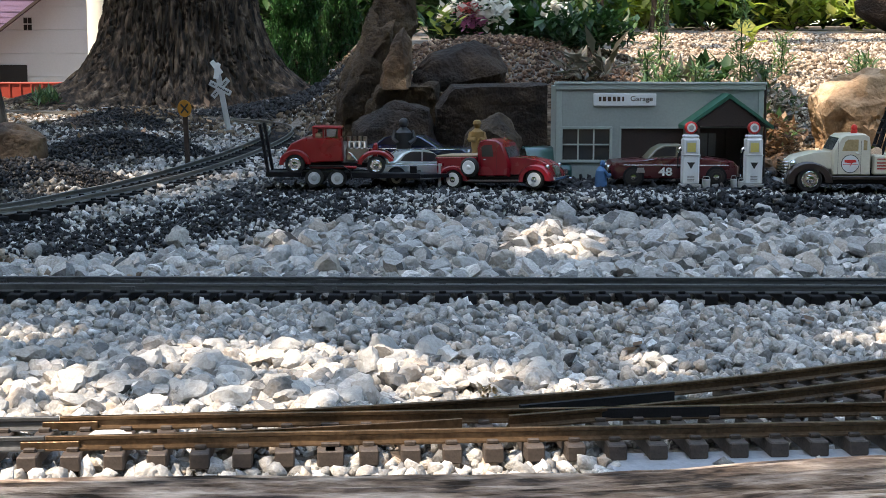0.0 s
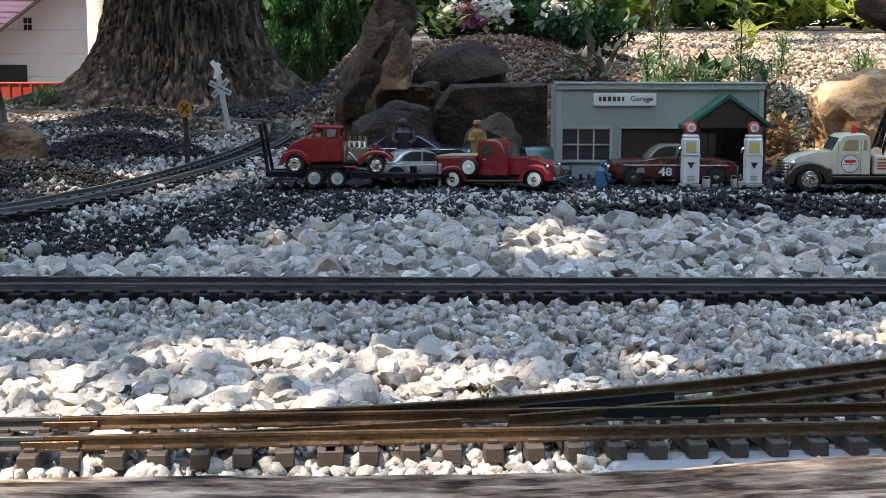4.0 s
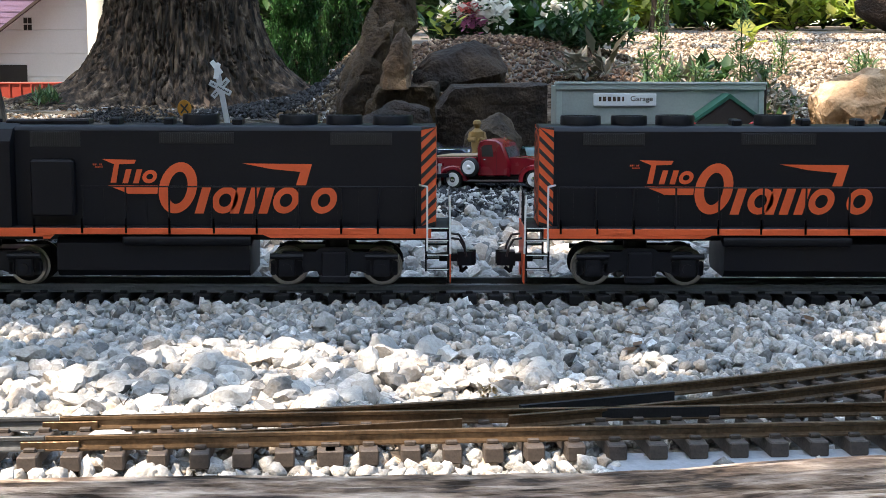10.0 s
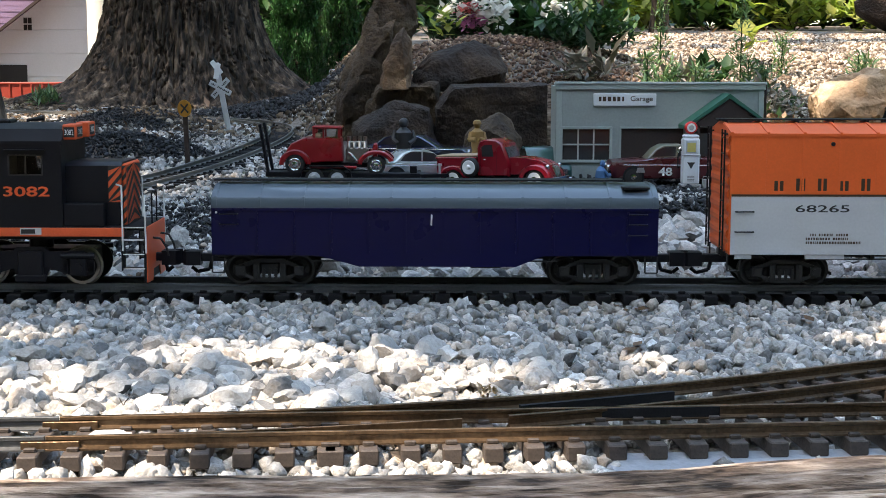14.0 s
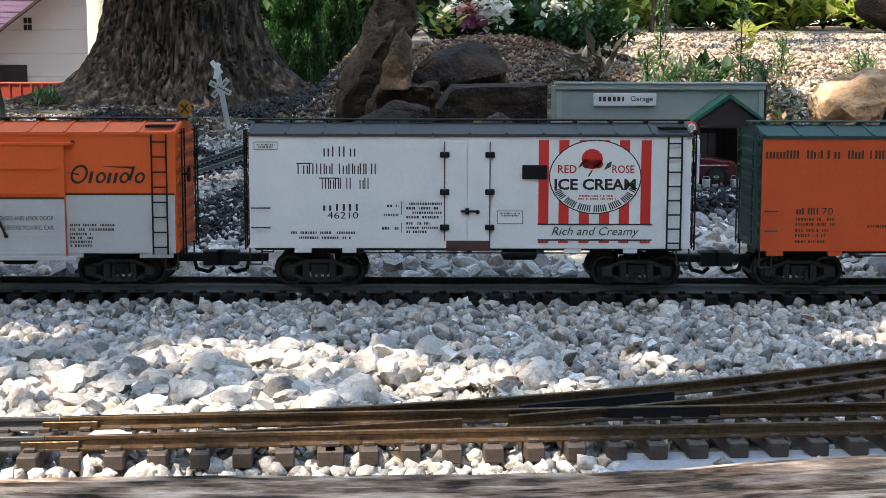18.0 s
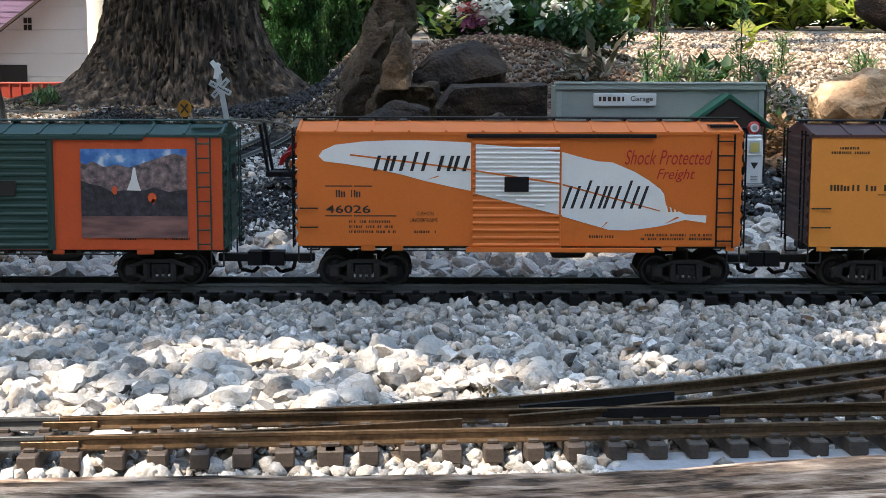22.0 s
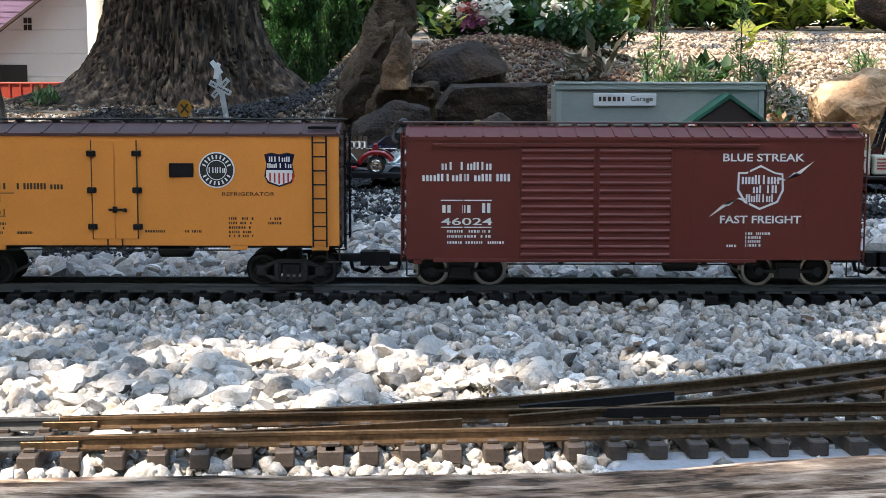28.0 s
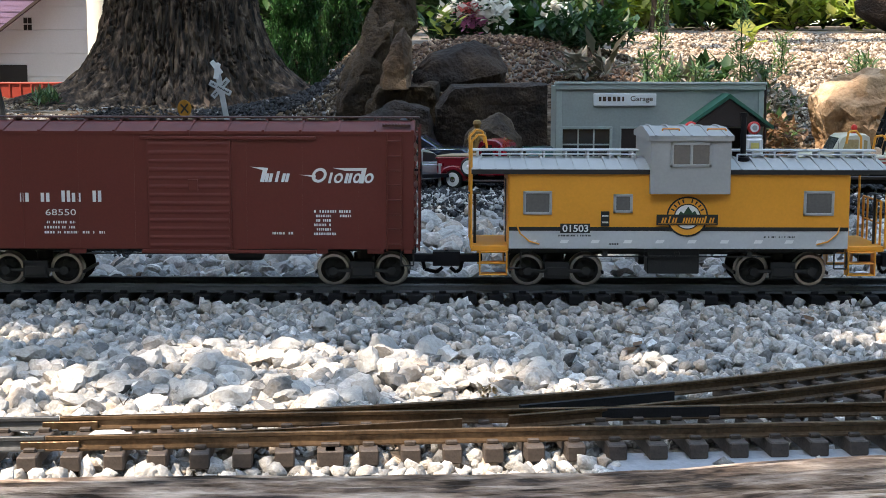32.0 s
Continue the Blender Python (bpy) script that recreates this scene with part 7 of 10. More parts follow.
# amber colour stands in for the sunlit view through the tow truck's cab
M["sunlit_glass"] = mat("amber_tinted_glass", (0.42, 0.31, 0.16), 0.2, vary=0.3, scale=90, bump=0.0, spec=0.6)
M["sign_yellow"] = mat("sign_yellow", (0.38, 0.17, 0.012), 0.5, vary=0.1, scale=60, bump=0.03)


def loft(pts, half, c=0.08, mids=()):
    """A side outline carried across the width, drawn in towards both sides."""
    s = Shape()
    cx = sum(p[0] for p in pts) / len(pts)
    cz = sum(p[1] for p in pts) / len(pts)
    rows = [(-half, 1 - c), (-half * 0.93, 1 - c * 0.35), (-half * 0.8, 1.0), (half * 0.8, 1.0), (half * 0.93, 1 - c * 0.35), (half, 1 - c)]
    n = len(pts)
    for y, k in rows:
        s.v += [(cx + (x - cx) * k, y, cz + (z - cz) * k) for x, z in pts]
    for r in range(len(rows) - 1):
        s.f += [(r * n + i, r * n + (i + 1) % n, (r + 1) * n + (i + 1) % n, (r + 1) * n + i) for i in range(n)]
    s.f += [tuple(range(n)), tuple(range(5 * n, 6 * n))]
    return s


def arch(cx, cz, r, y0, y1, a0=-10, a1=190, t=0.004, n=12, sx=1.0):
    """A curved mudguard over a wheel."""
    pts = []
    for i in range(n + 1):
        a = radians(a0 + (a1 - a0) * i / n)
        pts.append((cx + r * sx * math.cos(a), cz + r * math.sin(a)))
    for i in range(n, -1, -1):
        a = radians(a0 + (a1 - a0) * i / n)
        pts.append((cx + (r - t) * sx * math.cos(a), cz + (r - t) * math.sin(a)))
    s = Shape()
    m = len(pts)
    ys = [y0, y0 + (y1 - y0) * 0.15, y1]
    ks = [0.93, 1.0, 1.0]
    for y, k in zip(ys, ks):
        s.v += [(cx + (x - cx) * k, y, cz + (z - cz) * k) for x, z in pts]
    for r_ in range(2):
        for i in range(n):
            j = 2 * n + 1 - i
            for a_, b_ in ((i, i + 1), (j - 1, j)):
                s.f.append((r_ * m + a_, r_ * m + b_, (r_ + 1) * m + b_, (r_ + 1) * m + a_))
        for a_, b_ in ((n, n + 1), (2 * n + 1, 0)):
            s.f.append((r_ * m + a_, r_ * m + b_, (r_ + 1) * m + b_, (r_ + 1) * m + a_))
    for i in range(n):
        s.f.append((i, i + 1, 2 * n - i, 2 * n + 1 - i))
    return s


def road_wheel(parent, x, y, z, r, d, band="chrome", hub="chrome", wide=0.009, band_r=0.62):
    """Tyre with a rim band and a hub cap; d is the outer side."""
    s = Shape().lathe([(r * 0.55, y), (r * 0.9, y), (r, y - d * wide * 0.2), (r, y - d * wide * 0.8), (r * 0.9, y - d * wide), (r * 0.4, y - d * wide)], (x, 0, z), "y", 24)
    w_ = part("wheel", s, "tyre", parent)
    part("rim", Shape().lathe([(r * band_r, y + d * 0.0006), (r * (band_r - 0.06), y + d * 0.001), (r * 0.34, y - d * 0.0006), (r * 0.3, y + d * 0.0002)], (x, 0, z), "y", 24), band, w_)
    part("hub_cap", Shape().lathe([(r * 0.34, y), (r * 0.3, y + d * 0.0014), (r * 0.12, y + d * 0.0022), (0.0002, y + d * 0.0023)], (x, 0, z), "y", 20), hub, w_)
    return w_


def panes(parent, polys, y, mt="dark_glass", name="window"):
    for poly in polys:
        part(name, Shape().prism(poly, y, y * 0.985), mt, parent)


def pickup(m):
    t = thing("pickup_truck", "red 1940s pickup truck model with tan bed cover", "toy truck", m=m)
    hw = 0.034
    part("body", loft([(0.005, 0.018), (0.007, 0.036), (0.005, 0.042), (-0.004, 0.066), (-0.012, 0.072), (-0.030, 0.074), (-0.040, 0.071), (-0.044, 0.062), (-0.045, 0.018)], hw * 0.86), "car_red", t)
    part("hood", loft([(0.003, 0.02), (0.003, 0.047), (0.03, 0.046), (0.055, 0.041), (0.068, 0.034), (0.073, 0.02)], hw * 0.6, 0.06), "car_red", t)
    part("grille", loft([(0.069, 0.016), (0.0655, 0.036), (0.0715, 0.030), (0.0755, 0.016)], hw * 0.33), "chrome", t)
    part("truck_bed", Shape().box(-0.112, -0.046, -hw * 0.8, hw * 0.8, 0.020, 0.047, 0.002), "car_red", t)
    part("bed_rim", Shape().box(-0.113, -0.045, -hw * 0.84, hw * 0.84, 0.045, 0.0475, 0.0008), "car_red", t)
    part("bed_cover", Shape().box(-0.112, -0.047, -hw * 0.8, hw * 0.8, 0.0475, 0.0505, 0.0012), "tan", t, "tan canvas bed cover")
    for d in (-1, 1):
        part("fender", arch(0.048, 0.014, 0.022, d * hw, d * hw * 0.5, -5, 190, 0.006, 14, 1.15), "car_red", t)
        part("fender", arch(-0.083, 0.014, 0.021, d * hw, d * hw * 0.72, -5, 185, 0.005, 14, 1.15), "car_red", t)
        part("running_board", Shape().box(-0.062, 0.03, d * hw * 0.95, d * hw * 0.7, 0.010, 0.0135, 0.0008), "fender_brown", t)
        road_wheel(t, 0.048, d * hw * 0.95, 0.0142, 0.0142, d, "white", "chrome", band_r=0.74)
        road_wheel(t, -0.083, d * hw * 0.95, 0.0142, 0.0142, d, "white", "chrome", band_r=0.74)
        panes(t, [[(-0.036, 0.048), (-0.036, 0.062), (-0.031, 0.0655), (-0.019, 0.0655), (-0.017, 0.048)]], d * hw * 0.862)
        for x in (-0.038, -0.012):
            part("door_line", Shape().box(x - 0.0004, x, d * hw * 0.85, d * hw * 0.867, 0.02, 0.068), "maroon", t)
        part("door_handle", Shape().box(-0.034, -0.029, d * hw * 0.86, d * hw * 0.9, 0.043, 0.0445, 0.0004), "chrome", t)
        part("headlight", Shape().ball((0.066, d * hw * 0.72, 0.032), 0.004, 10), "chrome", t)
    part("windscreen", Shape().prism([(0.0055, 0.045), (-0.0035, 0.064), (-0.0045, 0.0635), (0.0045, 0.0445)], -hw * 0.6, hw * 0.6), "dark_glass", t)
    part("front_bumper", Shape().box(0.077, 0.080, -hw * 0.9, hw * 0.9, 0.012, 0.017, 0.001), "chrome", t)
    part("spare_wheel", Shape().lathe([(0.0145, -hw - 0.001), (0.0145, -hw - 0.006), (0.012, -hw - 0.0085), (0.009, -hw - 0.0085), (0.009, -hw - 0.001)], (-0.052, 0, 0.033), "y", 24), "tyre", t)
    part("spare_rim", Shape().lathe([(0.0104, -hw - 0.0085), (0.0095, -hw - 0.0092), (0.004, -hw - 0.0085), (0.002, -hw - 0.0105), (0.0002, -hw - 0.0108)], (-0.052, 0, 0.033), "y", 24), "white", t)
    part("chassis", Shape().box(-0.105, 0.07, -hw * 0.5, hw * 0.5, 0.008, 0.02, 0.001), "black", t)
    return t


def hot_rod(m):
    t = thing("hot_rod", "red 1930s hot rod coupe model with open chrome engine", "toy car", m=m)
    hw = 0.028
    part("body", loft([(-0.072, 0.02), (-0.072, 0.027), (-0.062, 0.042), (-0.045, 0.05), (-0.040, 0.051), (0.008, 0.050), (0.010, 0.018), (-0.06, 0.014)], hw * 0.8), "rod_red", t)
    s = Shape()
    z0, z1, xa, xb = 0.049, 0.064, -0.032, 0.007
    for d in (-1, 1):
        for a, b in ((xa, xa + 0.004), (-0.018, -0.0155), (xb - 0.004, xb)):
            s.box(a, b, d * hw * 0.72, d * hw * 0.66, z0, z1, 0.0004)
    s.box(xa, xa + 0.003, -hw * 0.7, hw * 0.7, z0, z0 + 0.005).box(xb - 0.002, xb, -hw * 0.7, hw * 0.7, z0, z0 + 0.003)
    s.box(xa - 0.001, xb + 0.002, -hw * 0.76, hw * 0.76, z1 - 0.001, z1 + 0.003, 0.0018)
    part("cab", s, "rod_red", t)
    part("seat", Shape().box(-0.03, -0.02, -hw * 0.6, hw * 0.6, 0.045, 0.056, 0.002), "tan", t)
    for d in (-1, 1):
        part("fender", arch(-0.056, 0.014, 0.020, d * hw, d * hw * 0.6, 0, 185, 0.005, 12, 1.1), "rod_red", t)
        part("fender", arch(0.057, 0.013, 0.021, d * hw, d * hw * 0.45, 20, 175, 0.004, 12, 1.25), "rod_red", t)
        part("running_board", Shape().box(-0.036, 0.03, d * hw * 0.98, d * hw * 0.75, 0.008, 0.012, 0.001), "rod_red", t)
        road_wheel(t, -0.056, d * hw, 0.0135, 0.0135, d, "chrome", "chrome", 0.011, 0.66)
        road_wheel(t, 0.057, d * hw, 0.0128, 0.0128, d, "chrome", "chrome", 0.010, 0.66)
        part("headlight", Shape().ball((0.066, d * hw * 0.6, 0.03), 0.0035, 10), "chrome", t)
        part("exhaust", Shape().tube([(0.018, d * hw * 0.45, 0.03), (0.024, d * hw * 0.62, 0.026), (0.03, d * hw * 0.62, 0.018)], 0.0018, 6), "chrome", t)
    e = Shape().box(0.014, 0.045, -0.010, 0.010, 0.018, 0.036, 0.0015)
    for k in range(4):
        e.cyl((0.018 + k * 0.0075, -0.011, 0.036), (0.018 + k * 0.0075, -0.007, 0.044), 0.0022, 8)
        e.cyl((0.018 + k * 0.0075, 0.011, 0.036), (0.018 + k * 0.0075, 0.007, 0.044), 0.0022, 8)
        e.cyl((0.018 + k * 0.0075, 0.0, 0.044), (0.018 + k * 0.0075, 0.0, 0.052), 0.0028, 8)
    e.box(0.016, 0.043, -0.007, 0.007, 0.041, 0.045, 0.001)
    part("engine", e, "steel", t, "steel engine with carburettors")
    part("radiator", Shape().box(0.052, 0.058, -0.010, 0.010, 0.016, 0.043, 0.002), "rod_red", t)
    part("chassis", Shape().box(-0.06, 0.066, -0.012, 0.012, 0.009, 0.016, 0.001), "black", t)
    return t


def trailer(m):
    t = thing("car_trailer", "black twin-axle car trailer with raised ramps", "toy trailer", m=m)
    hw = 0.036
    part("deck", Shape().box(-0.13, 0.085, -hw * 0.8, hw * 0.8, 0.016, 0.0195, 0.0006), "black", t)
    for d in (-1, 1):
        part("side_rail", Shape().box(-0.13, 0.085, d * hw * 0.8, d * hw * 0.86, 0.014, 0.021, 0.0006), "black", t)
        for x in (-0.062, -0.030):
            road_wheel(t, x, d * hw, 0.0132, 0.0132, d, "silver", "light_grey", 0.009, 0.66)
        s = Shape()
        pts = [(-0.083, 0.012), (-0.08, 0.024), (-0.07, 0.031), (-0.022, 0.031), (-0.012, 0.024), (-0.009, 0.012), (-0.0105, 0.012), (-0.0135, 0.0232), (-0.0228, 0.0295), (-0.0692, 0.0295), (-0.0785, 0.0232), (-0.0815, 0.012)]
        part("fender", s.prism(pts, d * (hw + 0.002), d * hw * 0.74), "black", t)
        part("ramp", Shape().box(-0.1285, -0.1245, d * hw * 0.84, d * hw * 0.56, 0.018, 0.088, 0.0008).moved(Matrix.Translation((-0.126, 0, 0.018)) @ Matrix.Rotation(radians(-10), 4, "Y") @ Matrix.Translation((0.126, 0, -0.018))), "black", t)
    part("tongue", Shape().prism([(0.085, -0.02), (0.125, -0.003), (0.125, 0.003), (0.085, 0.02)], 0.014, 0.019, "z"), "black", t)
    part("jack", Shape().cyl((0.112, 0, 0.0), (0.112, 0, 0.03), 0.002, 8).cyl((0.112, 0, 0.03), (0.112, 0, 0.033), 0.003, 8), "light_grey", t)
    part("winch", Shape().box(0.07, 0.08, -0.006, 0.006, 0.0195, 0.03, 0.001), "black", t)
    return t


def sedan(label, m, paint, roofpaint, length=0.19, hw=0.036, window="dark_glass", wheelband="light_grey", number=None, style=0):
    t = thing("model_car", label, "toy car", m=m)
    k = length / 0.19
    low = [(-0.095, 0.016), (-0.096, 0.028), (-0.09, 0.035), (-0.045, 0.038), (-0.03, 0.041), (0.03, 0.042), (0.045, 0.041), (0.088, 0.036), (0.096, 0.028), (0.096, 0.014), (0.09, 0.010), (-0.09, 0.010)]
    if style:
        low = [(-0.095, 0.014), (-0.095, 0.026), (-0.088, 0.031), (-0.03, 0.034), (0.045, 0.035), (0.09, 0.033), (0.096, 0.026), (0.095, 0.012), (0.085, 0.009), (-0.085, 0.009)]
    part("body", loft([(x * k, z) for x, z in low], hw, 0.1), paint, t)
    top = [(-0.042, 0.037), (-0.028, 0.052), (-0.016, 0.0585), (0.012, 0.0595), (0.028, 0.055), (0.044, 0.039)]
    if style:
        top = [(-0.045, 0.033), (-0.02, 0.047), (-0.008, 0.051), (0.03, 0.051), (0.045, 0.047), (0.062, 0.034)]
    part("roof", loft([(x * k, z) for x, z in top], hw * 0.74, 0.1), roofpaint, t)
    for d in (-1, 1):
        y = d * hw * 0.745
        if style:
            panes(t, [[(-0.034 * k, 0.035), (-0.017 * k, 0.0465), (0.005 * k, 0.049), (0.005 * k, 0.0355)], [(0.008 * k, 0.0355), (0.008 * k, 0.049), (0.03 * k, 0.049), (0.04 * k, 0.045), (0.05 * k, 0.0365)]], y, window)
        else:
            panes(t, [[(-0.032 * k, 0.042), (-0.024 * k, 0.0515), (-0.013 * k, 0.056), (0.003 * k, 0.0565), (0.003 * k, 0.043)], [(0.007 * k, 0.043), (0.007 * k, 0.0565), (0.02 * k, 0.0545), (0.029 * k, 0.044)]], y, window)
        for x in (-0.06, 0.062):
            part("wheel_arch", Shape().cyl((x * k, d * hw * 0.9, 0.014), (x * k, d * hw * 1.004, 0.014), 0.0155, 20), "black", t)
            road_wheel(t, x * k, d * hw * 1.01, 0.0135, 0.0135, d, wheelband, "chrome", 0.008, 0.6)
        part("side_trim", Shape().box(-0.075 * k, 0.08 * k, d * hw * 0.985, d * hw * 1.012, 0.030, 0.0312, 0.0003), "chrome", t)
        part("headlight", Shape().cyl((-0.094 * k, d * hw * 0.62, 0.026), (-0.0972 * k, d * hw * 0.62, 0.026), 0.0045, 12), "chrome", t)
    part("bumper", Shape().box(-0.1 * k, -0.0965 * k, -hw * 0.92, hw * 0.92, 0.013, 0.018, 0.001), "chrome", t)
    part("bumper", Shape().box(0.0965 * k, 0.1 * k, -hw * 0.92, hw * 0.92, 0.013, 0.018, 0.001), "chrome", t)
    return t


def upright_words(parent, body, mt, x0, x1, z0, z1, y, fat=0.0, slant=0.0):
    cu = bpy.data.curves.new("lettering", "FONT")
    cu.body, cu.size, cu.offset, cu.shear, cu.resolution_u = body, 1.0, fat, slant, 3
    ob = bpy.data.objects.new("lettering", cu)
    me = bpy.data.meshes.new_from_object(ob)
    bpy.data.objects.remove(ob)
    co = np.array([v.co[:] for v in me.vertices])
    lo, hi = co.min(0), co.max(0)
    me.vertices.foreach_set("co", np.column_stack([x0 + (co[:, 0] - lo[0]) / (hi[0] - lo[0]) * (x1 - x0), np.full(len(co), y), z0 + (co[:, 1] - lo[1]) / (hi[1] - lo[1]) * (z1 - z0)]).ravel())
    me.name = "lettering"
    me.materials.append(M[mt])
    o_ = new("lettering", me)
    o_.parent = parent
    return o_


def plate(parent, polys, mt, y, name="badge", label=""):
    """Flat printed shapes, points (x, z), facing the front."""
    me = bpy.data.meshes.new(name)
    vs, fs = [], []
    for poly in polys:
        fs.append(tuple(range(len(vs), len(vs) + len(poly))))
        vs += [(x, y, z) for x, z in poly]
    me.from_pydata(vs, [], fs)
    me.materials.append(M[mt])
    ob = new(name, me)
    ob.parent = parent
    if label:
        ob["label"] = label
    return ob


ZG = 0.0435
pickup(pose(0.0975, 2.055, ZG - 0.002, 0, -2.0, -25) @ Matrix.Scale(0.94, 4))
trailer(pose(-0.117, 2.062, ZG - 0.001, 0, 0.6, 0))
hot_rod(pose(-0.1505, 2.06, ZG + 0.0175, 0, 0.5, 0))
sedan("dark blue modern sedan model behind the trailer", pose(-0.045, 2.24, ZG + 0.012, 0, 0, 168), "dark_blue", "dark_blue", 0.18, 0.034, style=1)
sedan("silver and white sports car model beside the trailer", pose(-0.035, 2.125, ZG - 0.004, 0, 0, 205), "silver_car", "silver_car", 0.15, 0.03, "dark_glass", style=1)
sedan("teal model car parked by the garage wall", pose(0.15, 2.3, ZG - 0.018, 0, 0, 100), "teal", "teal", 0.17, 0.034)
race = sedan("maroon 1950s stock car with a large white number", pose(0.332, 2.135, ZG - 0.004), "maroon", "olive", 0.185, 0.036, wheelband="truckblack")
upright_words(race, "48", "ink_white", -0.023, -0.003, 0.0155, 0.0275, -0.0374, fat=0.03)
plate(race, [[(-0.055, 0.02), (-0.042, 0.02), (-0.044, 0.027), (-0.053, 0.027)]], "cement", -0.0374, "sponsor_mark")

# figures
tagged(part("figurine", Shape().ball((0, 0, 0.068), 0.0065, 12).lathe([(0.0075, 0.069), (0.0082, 0.070), (0.0068, 0.074), (0.003, 0.076)], (0, 0, 0), "z", 14).lathe([(0.010, 0.0), (0.011, 0.004), (0.010, 0.03), (0.012, 0.05), (0.0115, 0.058), (0.004, 0.063)], (0, 0, 0), "z", 14)
       .tube([(-0.012, 0, 0.056), (-0.015, -0.006, 0.045), (-0.003, -0.012, 0.046)], 0.0035, 8).tube([(0.012, 0, 0.056), (0.015, -0.006, 0.044), (0.003, -0.013, 0.047)], 0.0035, 8), "figure_tan", at=pose(0.050, 2.16, 0.060) @ Matrix.Diagonal((0.8, 0.8, 0.95, 1))),
       "painted tan figurine in a helmet with folded arms", "figurine")
tagged(part("figurine", Shape().ball((0, 0, 0.066), 0.0075, 12).lathe([(0.011, 0.0), (0.011, 0.03), (0.013, 0.052), (0.004, 0.06)], (0, 0, 0), "z", 14)
       .tube([(-0.012, 0, 0.054), (-0.016, -0.004, 0.042), (-0.008, -0.01, 0.036)], 0.0034, 8).tube([(0.012, 0, 0.054), (0.016, -0.004, 0.042), (0.008, -0.01, 0.036)], 0.0034, 8), "figure_black", at=pose(-0.0585, 2.17, 0.061)),
       "black painted figurine in a racing suit and helmet", "figurine")
tagged(part("figurine", Shape().ball((0.003, 0, 0.034), 0.0055, 12).lathe([(0.012, 0.0), (0.012, 0.012), (0.010, 0.024), (0.004, 0.03)], (0, 0, 0), "z", 14, ).tube([(0.006, -0.006, 0.024), (0.014, -0.008, 0.016), (0.018, -0.004, 0.018)], 0.003, 8)
       .box(-0.008, 0.012, -0.01, 0.01, 0.0, 0.008, 0.003), "figure_blue", at=pose(0.224, 2.075, ZG - 0.002) @ Matrix.Diagonal((0.72, 0.8, 0.95, 1))), "crouching figurine in blue overalls beside the stock car", "figurine")


def pump(m):
    t = thing("fuel_pump", "white vintage fuel pump with round red globe", "fuel pump", "fuel pumps", m)
    part("base", Shape().box(-0.0145, 0.0145, -0.011, 0.011, 0, 0.004, 0.0008), "cement", t)
    part("cabinet", Shape().box(-0.0122, 0.0122, -0.009, 0.009, 0.004, 0.069, 0.002), "white", t)
    part("crown", Shape().box(-0.0112, 0.0112, -0.0082, 0.0082, 0.069, 0.0735, 0.0015), "white", t)
    part("dial", Shape().box(-0.0075, 0.0075, -0.0098, -0.0088, 0.048, 0.066, 0.0008), "silver", t)
    part("dial_face", Shape().box(-0.006, 0.006, -0.0102, -0.0097, 0.0495, 0.0625, 0.0004), "pump_yellow", t)
    part("ledge", Shape().box(-0.0132, 0.0132, -0.0105, -0.009, 0.0445, 0.046, 0.0004), "silver", t)
    part("globe", Shape().lathe([(0.0008, -0.0052), (0.0075, -0.0048), (0.0088, -0.003), (0.0088, 0.003), (0.0075, 0.0048), (0.0008, 0.0052)], (0, 0, 0.0835), "y", 22), "red", t, "round red globe with a white face")
    part("globe_face", Shape().cyl((0, -0.0058, 0.0835), (0, -0.005, 0.0835), 0.0062, 20), "ink_white", t)
    part("globe_mark", Shape().cyl((0, -0.0062, 0.0835), (0, -0.005, 0.0835), 0.0036, 14), "light_grey", t)
    part("hose", Shape().tube([(-0.0125, 0, 0.052), (-0.0165, -0.002, 0.049), (-0.018, -0.003, 0.04), (-0.0175, -0.002, 0.026), (-0.014, -0.002, 0.03)], 0.001, 6), "black", t)
    part("nozzle", Shape().tube([(-0.014, -0.003, 0.056), (-0.017, -0.004, 0.053), (-0.0185, -0.004, 0.048)], 0.0013, 6), "chrome", t)
    plate(t, [[(-0.0055, 0.035), (0.0055, 0.035), (0.002, 0.029), (0, 0.0255), (-0.002, 0.029)]], "ink", -0.0093, "badge")
    plate(t, [rect(-0.005, 0.005, 0.016 - 0.0022 * k, 0.0148 - 0.0022 * k) for k in range(4)], "cement", -0.0093, "notice")
    return t


pump(pose(0.3495, 2.07, ZG - 0.0015))
pump(pose(0.4385, 2.07, ZG - 0.0015))
for x, y, r, h in ((0.372, 2.065, 0.006, 0.011), (0.410, 2.06, 0.0045, 0.012), (0.421, 2.062, 0.0045, 0.009)):
    c_ = thing("oil_can", "small grey metal can beside the pumps", "can", "cans", pose(x, y, ZG - 0.002))
    part("can_body", Shape().lathe([(r * 0.95, 0), (r, 0.001), (r, h - 0.001), (r * 0.9, h), (r * 0.3, h), (0.0003, h)], (0, 0, 0), "z", 16), "light_grey", c_)
    part("can_handle", Shape().tube([(-r, 0, h * 0.9), (-r * 0.6, 0, h * 1.4), (r * 0.6, 0, h * 1.4), (r, 0, h * 0.9)], 0.0005, 5), "light_grey", c_)

